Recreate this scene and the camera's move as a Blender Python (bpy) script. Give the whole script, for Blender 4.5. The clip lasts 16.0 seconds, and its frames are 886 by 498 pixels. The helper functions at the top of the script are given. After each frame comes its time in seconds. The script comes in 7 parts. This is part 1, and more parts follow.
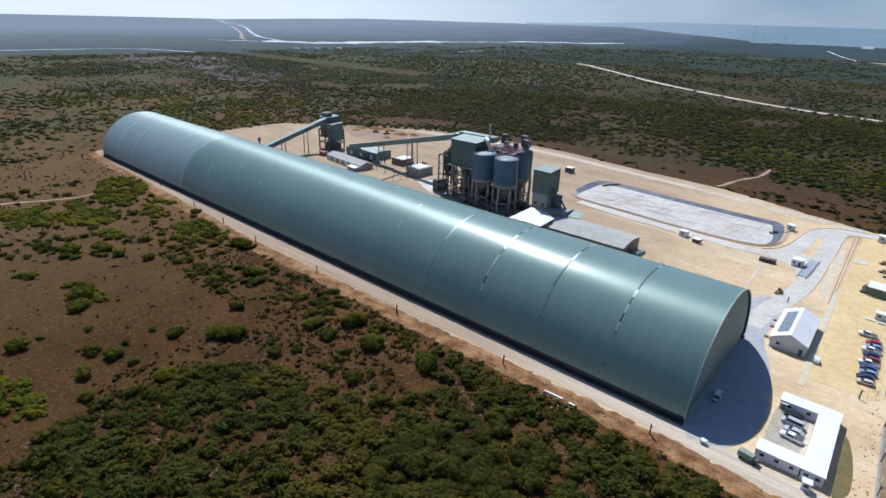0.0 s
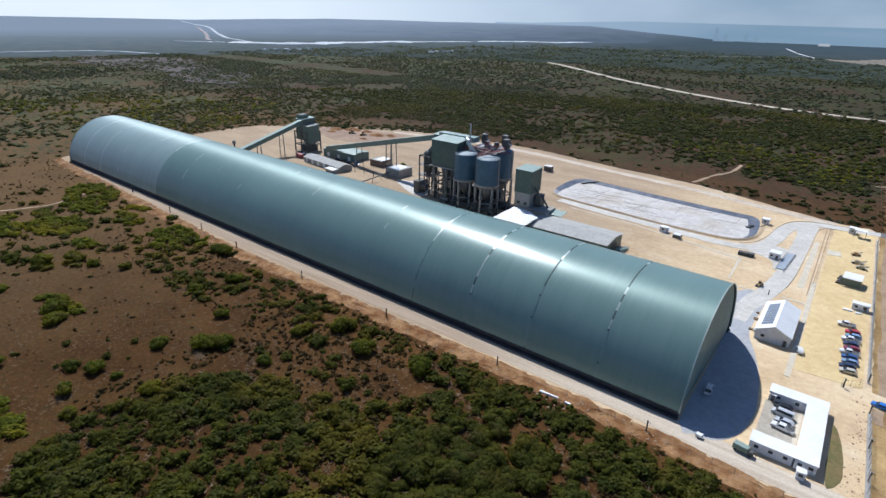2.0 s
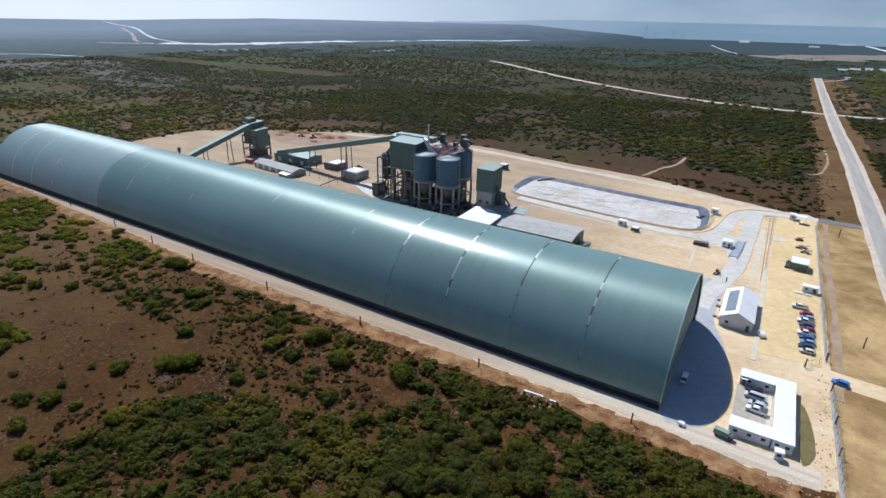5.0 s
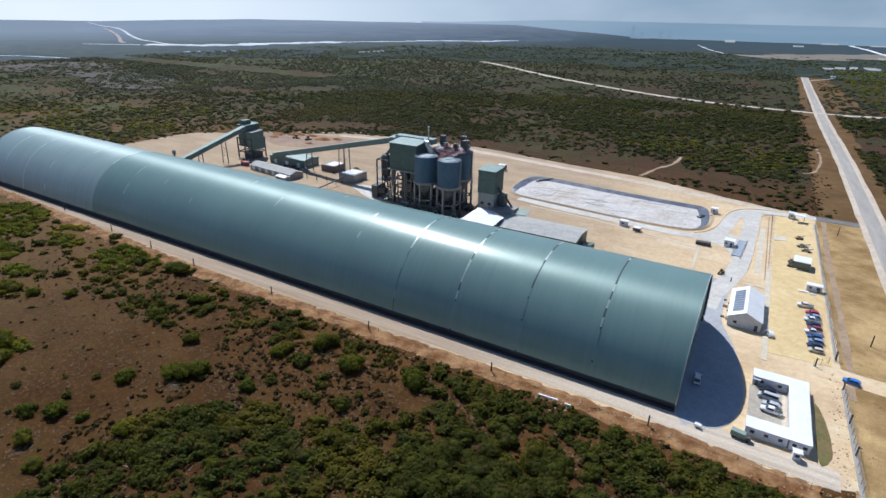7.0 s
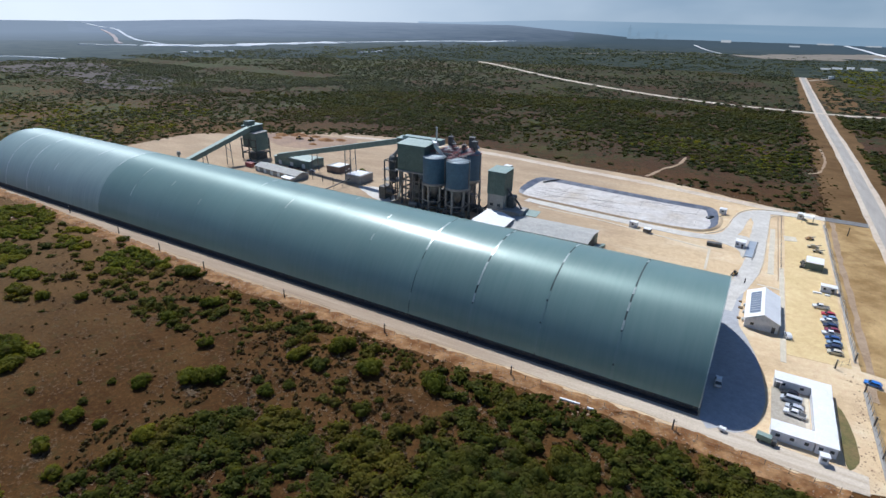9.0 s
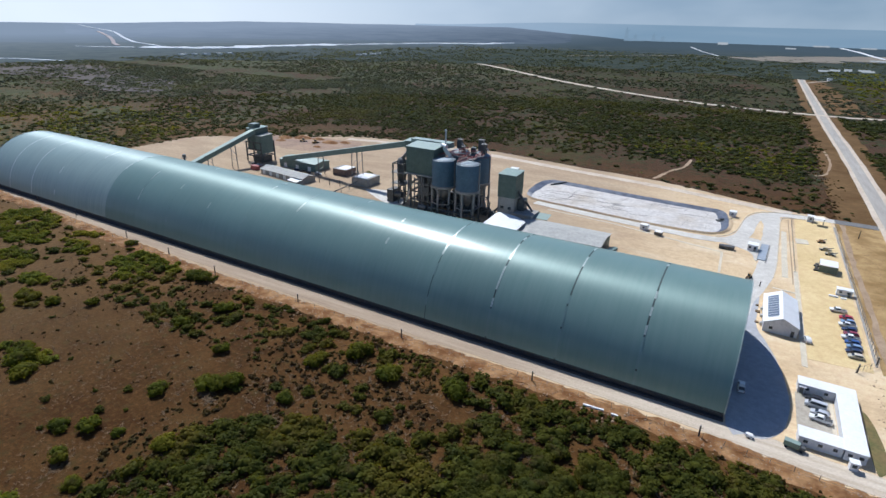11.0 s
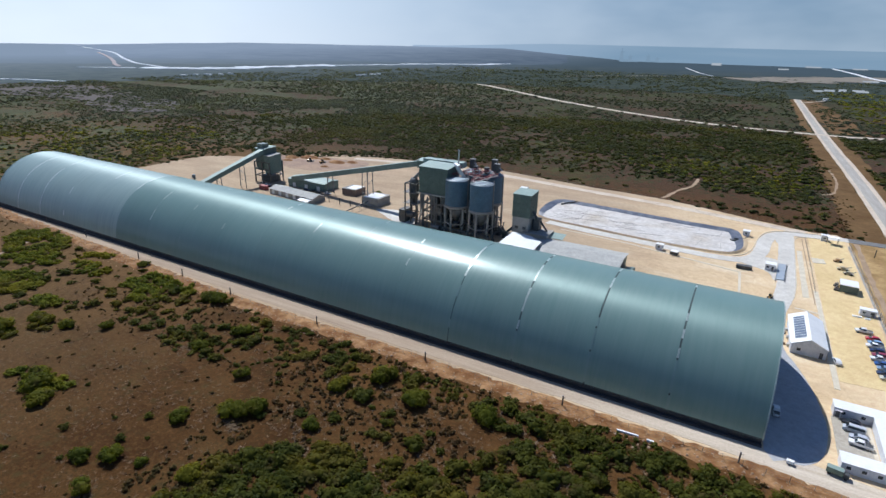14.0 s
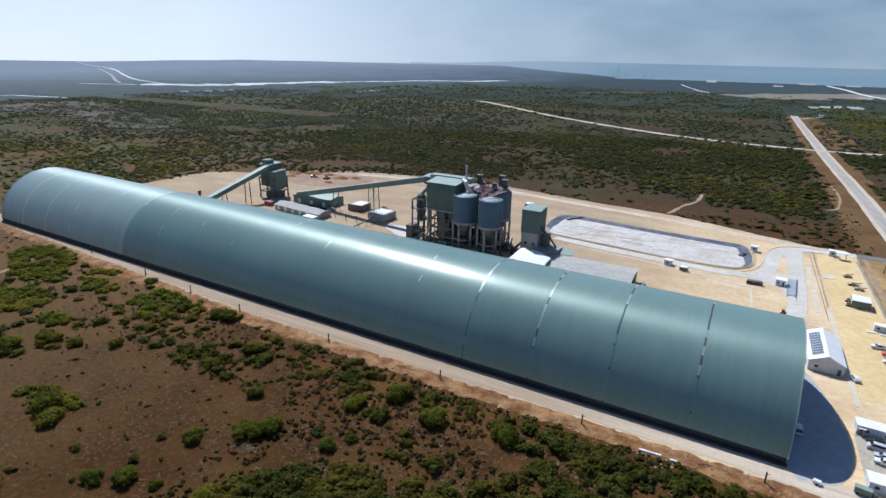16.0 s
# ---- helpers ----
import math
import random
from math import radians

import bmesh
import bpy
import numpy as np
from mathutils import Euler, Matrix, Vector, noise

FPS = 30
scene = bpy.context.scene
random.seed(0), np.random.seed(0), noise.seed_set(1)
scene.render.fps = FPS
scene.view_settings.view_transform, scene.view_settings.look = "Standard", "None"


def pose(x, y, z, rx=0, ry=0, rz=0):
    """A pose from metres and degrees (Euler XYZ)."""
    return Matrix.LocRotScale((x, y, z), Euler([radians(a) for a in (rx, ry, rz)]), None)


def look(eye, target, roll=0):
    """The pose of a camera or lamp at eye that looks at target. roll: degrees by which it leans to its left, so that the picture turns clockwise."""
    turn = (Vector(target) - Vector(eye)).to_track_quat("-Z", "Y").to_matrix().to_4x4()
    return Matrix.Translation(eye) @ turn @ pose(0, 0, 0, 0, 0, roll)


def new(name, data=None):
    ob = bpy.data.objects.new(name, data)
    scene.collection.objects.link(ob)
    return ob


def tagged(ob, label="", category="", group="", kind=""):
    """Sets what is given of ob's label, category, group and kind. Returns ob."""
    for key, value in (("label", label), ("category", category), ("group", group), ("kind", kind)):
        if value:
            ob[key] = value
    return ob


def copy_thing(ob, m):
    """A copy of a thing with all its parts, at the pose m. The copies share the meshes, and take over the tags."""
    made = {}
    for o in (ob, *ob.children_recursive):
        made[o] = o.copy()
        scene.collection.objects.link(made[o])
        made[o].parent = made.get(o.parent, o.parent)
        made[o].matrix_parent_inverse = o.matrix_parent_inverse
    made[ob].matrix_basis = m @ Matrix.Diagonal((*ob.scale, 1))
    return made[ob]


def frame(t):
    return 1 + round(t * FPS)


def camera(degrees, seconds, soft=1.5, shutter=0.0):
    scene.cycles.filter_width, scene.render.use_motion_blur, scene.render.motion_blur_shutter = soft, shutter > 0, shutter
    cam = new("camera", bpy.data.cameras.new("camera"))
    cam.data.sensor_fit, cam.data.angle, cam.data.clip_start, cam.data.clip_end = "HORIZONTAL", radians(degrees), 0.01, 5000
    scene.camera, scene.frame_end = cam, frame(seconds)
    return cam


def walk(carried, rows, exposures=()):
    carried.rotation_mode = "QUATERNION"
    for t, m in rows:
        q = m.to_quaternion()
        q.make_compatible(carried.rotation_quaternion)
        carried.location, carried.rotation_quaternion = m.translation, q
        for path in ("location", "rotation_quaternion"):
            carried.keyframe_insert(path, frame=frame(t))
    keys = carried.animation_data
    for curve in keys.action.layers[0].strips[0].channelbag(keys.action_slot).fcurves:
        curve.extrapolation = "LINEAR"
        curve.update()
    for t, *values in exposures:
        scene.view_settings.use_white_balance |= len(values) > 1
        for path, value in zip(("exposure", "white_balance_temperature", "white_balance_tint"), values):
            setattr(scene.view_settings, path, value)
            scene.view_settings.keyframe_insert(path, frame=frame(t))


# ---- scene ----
cam = camera(77.9, 16.0)
PATH = [
    (0, (22.948, -125.683, 93.723), (-35.706, -54.843, 54.462), 1.838),
    (0.5, (21.722, -126.205, 93.716), (-36.822, -55.284, 54.435), 1.829),
    (1, (20.529, -126.717, 93.658), (-37.394, -55.269, 54.416), 1.799),
    (1.5, (19.334, -127.216, 93.636), (-37.154, -54.583, 54.474), 1.728),
    (2, (18.112, -127.695, 93.693), (-36.798, -53.862, 54.532), 1.655),
    (2.5, (16.854, -128.147, 93.801), (-36.516, -53.182, 54.661), 1.565),
    (3, (15.546, -128.580, 93.884), (-36.315, -52.599, 54.676), 1.521),
    (3.5, (14.185, -129.010, 93.869), (-36.324, -52.092, 54.722), 1.495),
    (4, (12.787, -129.456, 93.767), (-36.297, -51.600, 54.661), 1.482),
    (6.5, (5.165, -131.457, 93.829), (-40.378, -51.420, 54.843), 1.362),
    (7, (3.563, -131.909, 93.807), (-41.757, -51.733, 54.846), 1.349),
    (7.5, (1.970, -132.343, 93.768), (-43.173, -52.068, 54.806), 1.353),
    (8, (0.381, -132.774, 93.725), (-44.652, -52.416, 54.807), 1.346),
    (8.5, (-1.223, -133.211, 93.704), (-46.081, -52.757, 54.780), 1.342),
    (9, (-2.851, -133.646, 93.711), (-47.594, -53.126, 54.795), 1.367),
    (11.5, (-11.057, -135.542, 93.571), (-55.302, -54.465, 55.243), 1.398),
    (12, (-12.544, -135.910, 93.613), (-56.778, -54.644, 55.674), 1.412),
    (12.5, (-13.992, -136.233, 93.598), (-58.203, -54.778, 56.042), 1.393),
    (13, (-15.414, -136.539, 93.528), (-59.700, -54.815, 56.650), 1.381),
    (13.5, (-16.838, -136.850, 93.436), (-61.222, -54.870, 57.248), 1.387),
    (14, (-18.281, -137.191, 93.335), (-62.686, -54.905, 57.878), 1.391),
    (14.5, (-19.709, -137.567, 93.227), (-64.125, -54.978, 58.497), 1.397),
    (15, (-21.080, -137.961, 93.125), (-65.571, -55.078, 59.199), 1.375),
    (15.5, (-22.396, -138.345, 93.065), (-66.880, -55.214, 59.741), 1.403),
    (16, (-23.671, -138.686, 93.048), (-68.155, -55.354, 60.230), 1.407),
]
walk(cam, [(t, look(eye, target, roll)) for t, eye, target, roll in PATH], ((0.0, 0.33, 5820, 10), (16.0, 0.33, 5820, 10)))

# ------------------------------------------------------------ light
SUN = Vector((-15.4, 12.0, 26.3)).normalized()
world = bpy.data.worlds.new("sky")
scene.world = world
world.use_nodes = True
wn = world.node_tree.nodes
sky = wn.new("ShaderNodeTexSky")
sky.sky_type = "NISHITA"
sky.sun_disc = False
sky.sun_elevation = math.asin(SUN.z)
sky.sun_rotation = math.atan2(SUN.x, SUN.y)
sky.altitude = 90
sky.air_density, sky.dust_density, sky.ozone_density = 1.0, 0.2, 5.0
pale = wn.new("ShaderNodeHueSaturation")
pale.inputs["Saturation"].default_value = 0.75
tint = wn.new("ShaderNodeMix")
tint.data_type, tint.blend_type = "RGBA", "MULTIPLY"
tint.inputs[0].default_value = 1.0
tint.inputs[7].default_value = (0.76, 0.94, 1.16, 1)
world.node_tree.links.new(sky.outputs[0], pale.inputs["Color"])
world.node_tree.links.new(pale.outputs[0], tint.inputs[6])
world.node_tree.links.new(tint.outputs[2], wn["Background"].inputs[0])
wn["Background"].inputs[1].default_value = 0.062
sun = new("sun", bpy.data.lights.new("sun", "SUN"))
sun.data.energy, sun.data.angle, sun.data.color = 3.9, radians(0.6), (1.0, 0.96, 0.90)
sun.matrix_world = look(SUN * 300, (0, 0, 0))


# ------------------------------------------------------------ materials
def shader(name):
    m = bpy.data.materials.new(name)
    m.use_nodes = True
    nt = m.node_tree
    return m, nt.nodes, nt.links, nt.nodes["Principled BSDF"]


def grain(nodes, links, scale, detail=4.0, rough=0.6, stretch=None):
    """Noise over the place in metres."""
    tex = nodes.new("ShaderNodeTexNoise")
    tex.inputs["Scale"].default_value, tex.inputs["Detail"].default_value, tex.inputs["Roughness"].default_value = scale, detail, rough
    geo = nodes.new("ShaderNodeNewGeometry")
    source = geo.outputs["Position"]
    if stretch:
        mul = nodes.new("ShaderNodeVectorMath")
        mul.operation = "MULTIPLY"
        mul.inputs[1].default_value = stretch
        links.new(source, mul.inputs[0])
        source = mul.outputs[0]
    links.new(source, tex.inputs["Vector"])
    return tex.outputs["Fac"]


def ramp(nodes, links, fac, stops):
    r = nodes.new("ShaderNodeValToRGB")
    while len(r.color_ramp.elements) < len(stops):
        r.color_ramp.elements.new(0.5)
    for e, (at, c) in zip(r.color_ramp.elements, stops):
        e.position, e.color = at, (c, c, c, 1) if isinstance(c, (int, float)) else (*c, 1)
    links.new(fac, r.inputs[0])
    return r.outputs[0]


def blend(nodes, links, fac, a, b, how="MIX"):
    n = nodes.new("ShaderNodeMix")
    n.data_type, n.blend_type = "RGBA", how
    for at, v in ((0, fac), (6, a), (7, b)):
        if isinstance(v, (int, float)):
            n.inputs[at].default_value = v
        elif isinstance(v, tuple):
            n.inputs[at].default_value = (*v, 1)
        else:
            links.new(v, n.inputs[at])
    return n.outputs[2]


def bump(nodes, links, bsdf, height, strength, distance):
    b = nodes.new("ShaderNodeBump")
    b.inputs["Strength"].default_value, b.inputs["Distance"].default_value = strength, distance
    links.new(height, b.inputs["Height"])
    links.new(b.outputs[0], bsdf.inputs["Normal"])


def surface(name, color, other, rough=0.8, metal=0.0, scale=0.4, fine=6.0, relief=0.03, stretch=None, fac=(0.35, 0.7), spec=0.5):
    """A surface of two tones, with wide stains and fine grain."""
    m, nodes, links, p = shader(name)
    wide = ramp(nodes, links, grain(nodes, links, scale, 5, stretch=stretch), ((fac[0], 0.0), (fac[1], 1.0)))
    small = grain(nodes, links, fine, 3)
    c = blend(nodes, links, wide, color, other)
    patchy = grain(nodes, links, math.sqrt(scale * fine), 4, 0.65, stretch)
    c = blend(nodes, links, 0.45, c, ramp(nodes, links, patchy, ((0.32, 0.36), (0.68, 0.62))), "OVERLAY")
    c = blend(nodes, links, 0.5, c, ramp(nodes, links, small, ((0.3, 0.35), (0.7, 0.68))), "OVERLAY")
    links.new(c, p.inputs["Base Color"])
    p.inputs["Roughness"].default_value, p.inputs["Metallic"].default_value = rough, metal
    p.inputs["Specular IOR Level"].default_value = spec
    if relief:
        bump(nodes, links, p, small, 0.5, relief)
    return m


def leaf(name, dark, light, gold, patch_scale=0.22, gold_scale=0.045, thin_part=0.5):
    """Foliage: each clump a little different, whole patches greener or yellower; thin leaves let light through."""
    m, nodes, links, p = shader(name)
    geo = nodes.new("ShaderNodeNewGeometry")
    patch = ramp(nodes, links, grain(nodes, links, patch_scale, 2), ((0.36, 0.0), (0.68, 1.0)))
    c = blend(nodes, links, patch, dark, light)
    c = blend(nodes, links, ramp(nodes, links, grain(nodes, links, gold_scale, 2), ((0.48, 0.0), (0.66, 0.9))), c, gold)
    c = blend(nodes, links, ramp(nodes, links, grain(nodes, links, 0.30, 1), ((0.58, 0.0), (0.70, 0.7))), c, (0.090, 0.068, 0.024))
    c = blend(nodes, links, ramp(nodes, links, geo.outputs["Random Per Island"], ((0.35, 0.0), (1.0, 0.5))), c, tuple(v * 1.3 for v in light))
    whole = nodes.new("ShaderNodeObjectInfo")
    c = blend(nodes, links, 0.5, c, ramp(nodes, links, whole.outputs["Random"], ((0.0, 0.36), (1.0, 0.60))), "OVERLAY")
    links.new(c, p.inputs["Base Color"])
    p.inputs["Roughness"].default_value = 0.65
    p.inputs["Specular IOR Level"].default_value = 0.1
    thin = nodes.new("ShaderNodeBsdfTranslucent")
    links.new(blend(nodes, links, 1.0, c, (1.3, 1.2, 0.6), "MULTIPLY"), thin.inputs["Color"])
    both = nodes.new("ShaderNodeMixShader")
    both.inputs[0].default_value = thin_part
    links.new(p.outputs[0], both.inputs[1])
    links.new(thin.outputs[0], both.inputs[2])
    links.new(both.outputs[0], nodes["Material Output"].inputs["Surface"])
    return m


def roofing(name, color, dust, amount, rough):
    """Painted corrugated sheet with dust streaks that run down the arch."""
    m, nodes, links, p = shader(name)
    streak = ramp(nodes, links, grain(nodes, links, 1.0, 5, 0.65, (0.9, 0.06, 0.06)), ((0.3, 0.0), (0.75, 1.0)))
    wide = ramp(nodes, links, grain(nodes, links, 0.035, 4), ((0.3, 0.0), (0.7, 1.0)))
    info = nodes.new("ShaderNodeObjectInfo")
    c = blend(nodes, links, wide, color, tuple(v * 0.86 for v in color))
    c = blend(nodes, links, streak, c, blend(nodes, links, amount, c, dust))
    c = blend(nodes, links, 0.35, c, ramp(nodes, links, info.outputs["Random"], ((0.0, 0.46), (1.0, 0.53))), "OVERLAY")
    links.new(c, p.inputs["Base Color"])
    along = nodes.new("ShaderNodeTangent")
    along.direction_type, along.axis = "RADIAL", "X"
    links.new(along.outputs[0], p.inputs["Tangent"])
    p.inputs["Anisotropic"].default_value = 0.7
    p.inputs["Anisotropic Rotation"].default_value = 0.25
    bump(nodes, links, p, grain(nodes, links, 1.0, 3, 0.6, (0.8, 0.22, 0.22)), 0.35, 0.05)
    r = nodes.new("ShaderNodeMapRange")
    r.inputs["To Min"].default_value, r.inputs["To Max"].default_value = rough - 0.05, rough + 0.1
    links.new(streak, r.inputs["Value"])
    links.new(r.outputs[0], p.inputs["Roughness"])
    p.inputs["Metallic"].default_value = 0.13
    p.inputs["Coat Weight"].default_value, p.inputs["Coat Roughness"].default_value, p.inputs["Coat IOR"].default_value = 0.40, 0.22, 1.4
    p.inputs["Specular IOR Level"].default_value = 0.27
    return m


def plain(name, color, rough=0.5, metal=0.0):
    m, nodes, links, p = shader(name)
    p.inputs["Base Color"].default_value, p.inputs["Roughness"].default_value, p.inputs["Metallic"].default_value = (*color, 1), rough, metal
    return m


M_ROOF = roofing("green_roof_sheet", (0.160, 0.258, 0.236), (0.27, 0.345, 0.32), 0.3, 0.48)
M_ROOF_DUSTY = roofing("dusty_roof_sheet", (0.25, 0.345, 0.325), (0.44, 0.51, 0.49), 0.5, 0.5)
M_ENDWALL = surface("dark_green_cladding", (0.18, 0.25, 0.225), (0.21, 0.28, 0.25), 0.55, 0.1, 0.2, 3.0, 0.01)
M_JOINT = plain("dark_joint", (0.055, 0.078, 0.075), 0.8)
M_STRAP = surface("pale_cover_strip", (0.30, 0.37, 0.345), (0.42, 0.47, 0.45), 0.33, 0.3, 1.0, 4.0, 0.0)
M_STRAP_PALE = surface("chalky_cover_strip", (0.46, 0.51, 0.50), (0.58, 0.62, 0.61), 0.5, 0.0, 1.0, 4.0, 0.0)
M_CONCRETE = surface("concrete", (0.36, 0.34, 0.31), (0.25, 0.24, 0.22), 0.85, 0, 0.15, 4.0, 0.02)
# Dusted slab with the blue of the shed's shade in its tint.
M_SLAB = surface("shade_tinted_dusted_slab", (0.40, 0.405, 0.42), (0.33, 0.335, 0.35), 0.9, 0, 0.05, 7.0, 0.005)
M_TAR = surface("dusty_tar", (0.57, 0.54, 0.485), (0.47, 0.44, 0.39), 0.9, 0, 0.05, 2.0, 0.01)
M_TAR_ROAD = surface("worn_grey_tar", (0.38, 0.35, 0.31), (0.30, 0.275, 0.24), 0.9, 0, 0.05, 3.0, 0.01, (1, 0.1, 1))
M_TAR_DARK = surface("fresh_tar", (0.13, 0.13, 0.13), (0.18, 0.178, 0.17), 0.9, 0, 0.1, 2.0, 0.01)
M_KERB = surface("pale_kerb", (0.62, 0.55, 0.43), (0.50, 0.44, 0.335), 0.85, 0, 0.3, 4.0, 0.01)


def track_material():
    """Graded tan track, dusted pale with cement towards the yard end."""
    m, nodes, links, p = shader("pink_tan_graded_track")
    place, side, near = nodes.new("ShaderNodeNewGeometry"), nodes.new("ShaderNodeSeparateXYZ"), nodes.new("ShaderNodeMapRange")
    links.new(place.outputs["Position"], side.inputs[0])
    near.inputs["From Min"].default_value, near.inputs["From Max"].default_value = -70, 6
    links.new(side.outputs["X"], near.inputs["Value"])
    fine = grain(nodes, links, 3.0, 4)
    rut = ramp(nodes, links, grain(nodes, links, 0.25, 5, 0.6, (0.08, 1.8, 1)), ((0.38, 0.0), (0.66, 1.0)))
    c = blend(nodes, links, rut, (0.38, 0.295, 0.21), (0.28, 0.205, 0.14))
    c = blend(nodes, links, near.outputs[0], c, blend(nodes, links, rut, (0.58, 0.50, 0.395), (0.44, 0.36, 0.27)))
    c = blend(nodes, links, 0.5, c, ramp(nodes, links, fine, ((0.3, 0.35), (0.7, 0.68))), "OVERLAY")
    links.new(c, p.inputs["Base Color"])
    p.inputs["Roughness"].default_value = 0.95
    bump(nodes, links, p, fine, 0.5, 0.04)
    return m


M_TRACK = track_material()
# Near-black: the shade along the shed's foot is put into the concrete colour.
M_FOOT = surface("shade_black_footing", (0.022, 0.024, 0.028), (0.04, 0.04, 0.045), 0.8, 0, 0.3, 4.0, 0.02)
M_SEAM = roofing("roof_seam_sheet", (0.17, 0.26, 0.245), (0.30, 0.37, 0.35), 0.3, 0.33)


def yard_material():
    """Sandy hardstand with brown damp patches, pale cement dust and wheel marks along the yard."""
    m, nodes, links, p = shader("sandy_hardstand")
    fine = grain(nodes, links, 4.0, 4)
    c = blend(nodes, links, ramp(nodes, links, grain(nodes, links, 0.035, 5), ((0.32, 0.0), (0.7, 1.0))), (0.67, 0.515, 0.325), (0.57, 0.415, 0.245))
    c = blend(nodes, links, ramp(nodes, links, grain(nodes, links, 0.03, 6, 0.65), ((0.50, 0.0), (0.66, 0.6))), c, (0.40, 0.275, 0.165))
    c = blend(nodes, links, ramp(nodes, links, grain(nodes, links, 0.045, 5, 0.6, (0.7, 1.2, 1)), ((0.52, 0.0), (0.68, 0.6))), c, (0.72, 0.62, 0.445))
    c = blend(nodes, links, ramp(nodes, links, grain(nodes, links, 0.35, 3, 0.6, (0.1, 1.0, 1)), ((0.56, 0.0), (0.70, 0.16))), c, (0.42, 0.31, 0.20))
    # browner soil towards the works
    place, side = nodes.new("ShaderNodeNewGeometry"), nodes.new("ShaderNodeSeparateXYZ")
    links.new(place.outputs["Position"], side.inputs[0])
    brown = nodes.new("ShaderNodeMapRange")
    brown.inputs["From Min"].default_value, brown.inputs["From Max"].default_value, brown.inputs["To Max"].default_value = 0, -90, 0.85
    links.new(side.outputs["X"], brown.inputs["Value"])
    c = blend(nodes, links, brown.outputs[0], c, blend(nodes, links, ramp(nodes, links, grain(nodes, links, 0.06, 5, 0.6, (0.4, 1.3, 1)), ((0.35, 0.0), (0.65, 1.0))), (0.40, 0.30, 0.20), (0.29, 0.21, 0.14)))
    c = blend(nodes, links, 0.5, c, ramp(nodes, links, grain(nodes, links, 0.45, 5, 0.7), ((0.32, 0.36), (0.68, 0.62))), "OVERLAY")
    c = blend(nodes, links, 0.5, c, ramp(nodes, links, fine, ((0.3, 0.36), (0.7, 0.66))), "OVERLAY")
    links.new(c, p.inputs["Base Color"])
    p.inputs["Roughness"].default_value = 0.95
    p.inputs["Specular IOR Level"].default_value = 0.2
    bump(nodes, links, p, fine, 0.4, 0.03)
    return m


M_PAD = yard_material()
M_PARK = surface("yellow_gravel", (0.66, 0.505, 0.270), (0.57, 0.42, 0.210), 0.95, 0, 0.04, 3.0, 0.02, spec=0.2)
M_PATH = surface("trodden_brown_path", (0.36, 0.26, 0.17), (0.26, 0.175, 0.105), 0.95, 0, 0.1, 2.0, 0.04)
M_DIRT = surface("pale_dirt_road", (0.56, 0.48, 0.38), (0.46, 0.37, 0.28), 0.95, 0, 0.06, 0.8, 0.04)
M_BERM = surface("red_soil", (0.165, 0.074, 0.026), (0.34, 0.195, 0.090), 0.95, 0, 0.16, 1.6, 0.12, fac=(0.40, 0.62), spec=0.2)
M_BARE = surface("pinkish_bare_soil", (0.080, 0.058, 0.047), (0.052, 0.045, 0.034), 0.95, 0, 0.02, 0.3, 0.0)
M_VERGE = surface("brown_verge_soil", (0.100, 0.056, 0.022), (0.165, 0.100, 0.044), 0.95, 0, 0.05, 1.5, 0.05, spec=0.1)
M_DRY = surface("dry_ochre_soil", (0.46, 0.315, 0.145), (0.24, 0.148, 0.058), 0.95, 0, 0.045, 2.5, 0.05, fac=(0.38, 0.60), spec=0.2)
M_LINER = surface("black_pond_liner", (0.040, 0.050, 0.080), (0.135, 0.15, 0.185), 0.5, 0, 0.22, 1.5, 0.08)
M_LINER_DUSTY = surface("dusty_pond_liner", (0.36, 0.355, 0.35), (0.22, 0.225, 0.24), 0.7, 0, 0.25, 1.5, 0.05)
M_SILT = surface("dried_pale_silt", (0.53, 0.50, 0.465), (0.43, 0.375, 0.31), 0.9, 0, 0.05, 0.6, 0.03, fac=(0.45, 0.7))
M_WHITE = surface("white_sheet", (0.80, 0.80, 0.79), (0.72, 0.72, 0.71), 0.5, 0, 0.2, 2.0, 0.0)
M_WALL_WHITE = surface("white_panel_wall", (0.66, 0.67, 0.70), (0.58, 0.59, 0.62), 0.6, 0, 0.3, 2.0, 0.0)
M_GREY_ROOF = surface("grey_fibre_roof", (0.40, 0.39, 0.36), (0.33, 0.33, 0.31), 0.8, 0, 0.15, 2.0, 0.02)
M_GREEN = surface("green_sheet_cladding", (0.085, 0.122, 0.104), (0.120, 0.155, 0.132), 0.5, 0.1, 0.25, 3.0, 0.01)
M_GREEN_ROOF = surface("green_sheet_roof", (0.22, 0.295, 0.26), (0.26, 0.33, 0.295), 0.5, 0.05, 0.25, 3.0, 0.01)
M_GALLERY = surface("grey_green_gallery_sheet", (0.125, 0.180, 0.155), (0.16, 0.21, 0.185), 0.55, 0.05, 0.3, 3.0, 0.0)
M_SILO = surface("blue_grey_silo_paint", (0.056, 0.116, 0.172), (0.068, 0.130, 0.185), 0.5, 0.05, 0.25, 2.0, 0.0)
M_SILO_TOP = surface("pale_silo_roof", (0.28, 0.34, 0.38), (0.36, 0.41, 0.43), 0.55, 0.1, 0.4, 3.0, 0.01)
M_STEEL = surface("dusty_steel", (0.16, 0.16, 0.155), (0.23, 0.22, 0.21), 0.6, 0.3, 0.8, 5.0, 0.01)
M_DARK = surface("dark_machinery", (0.060, 0.064, 0.066), (0.135, 0.130, 0.122), 0.6, 0.2, 0.7, 4.0, 0.01)
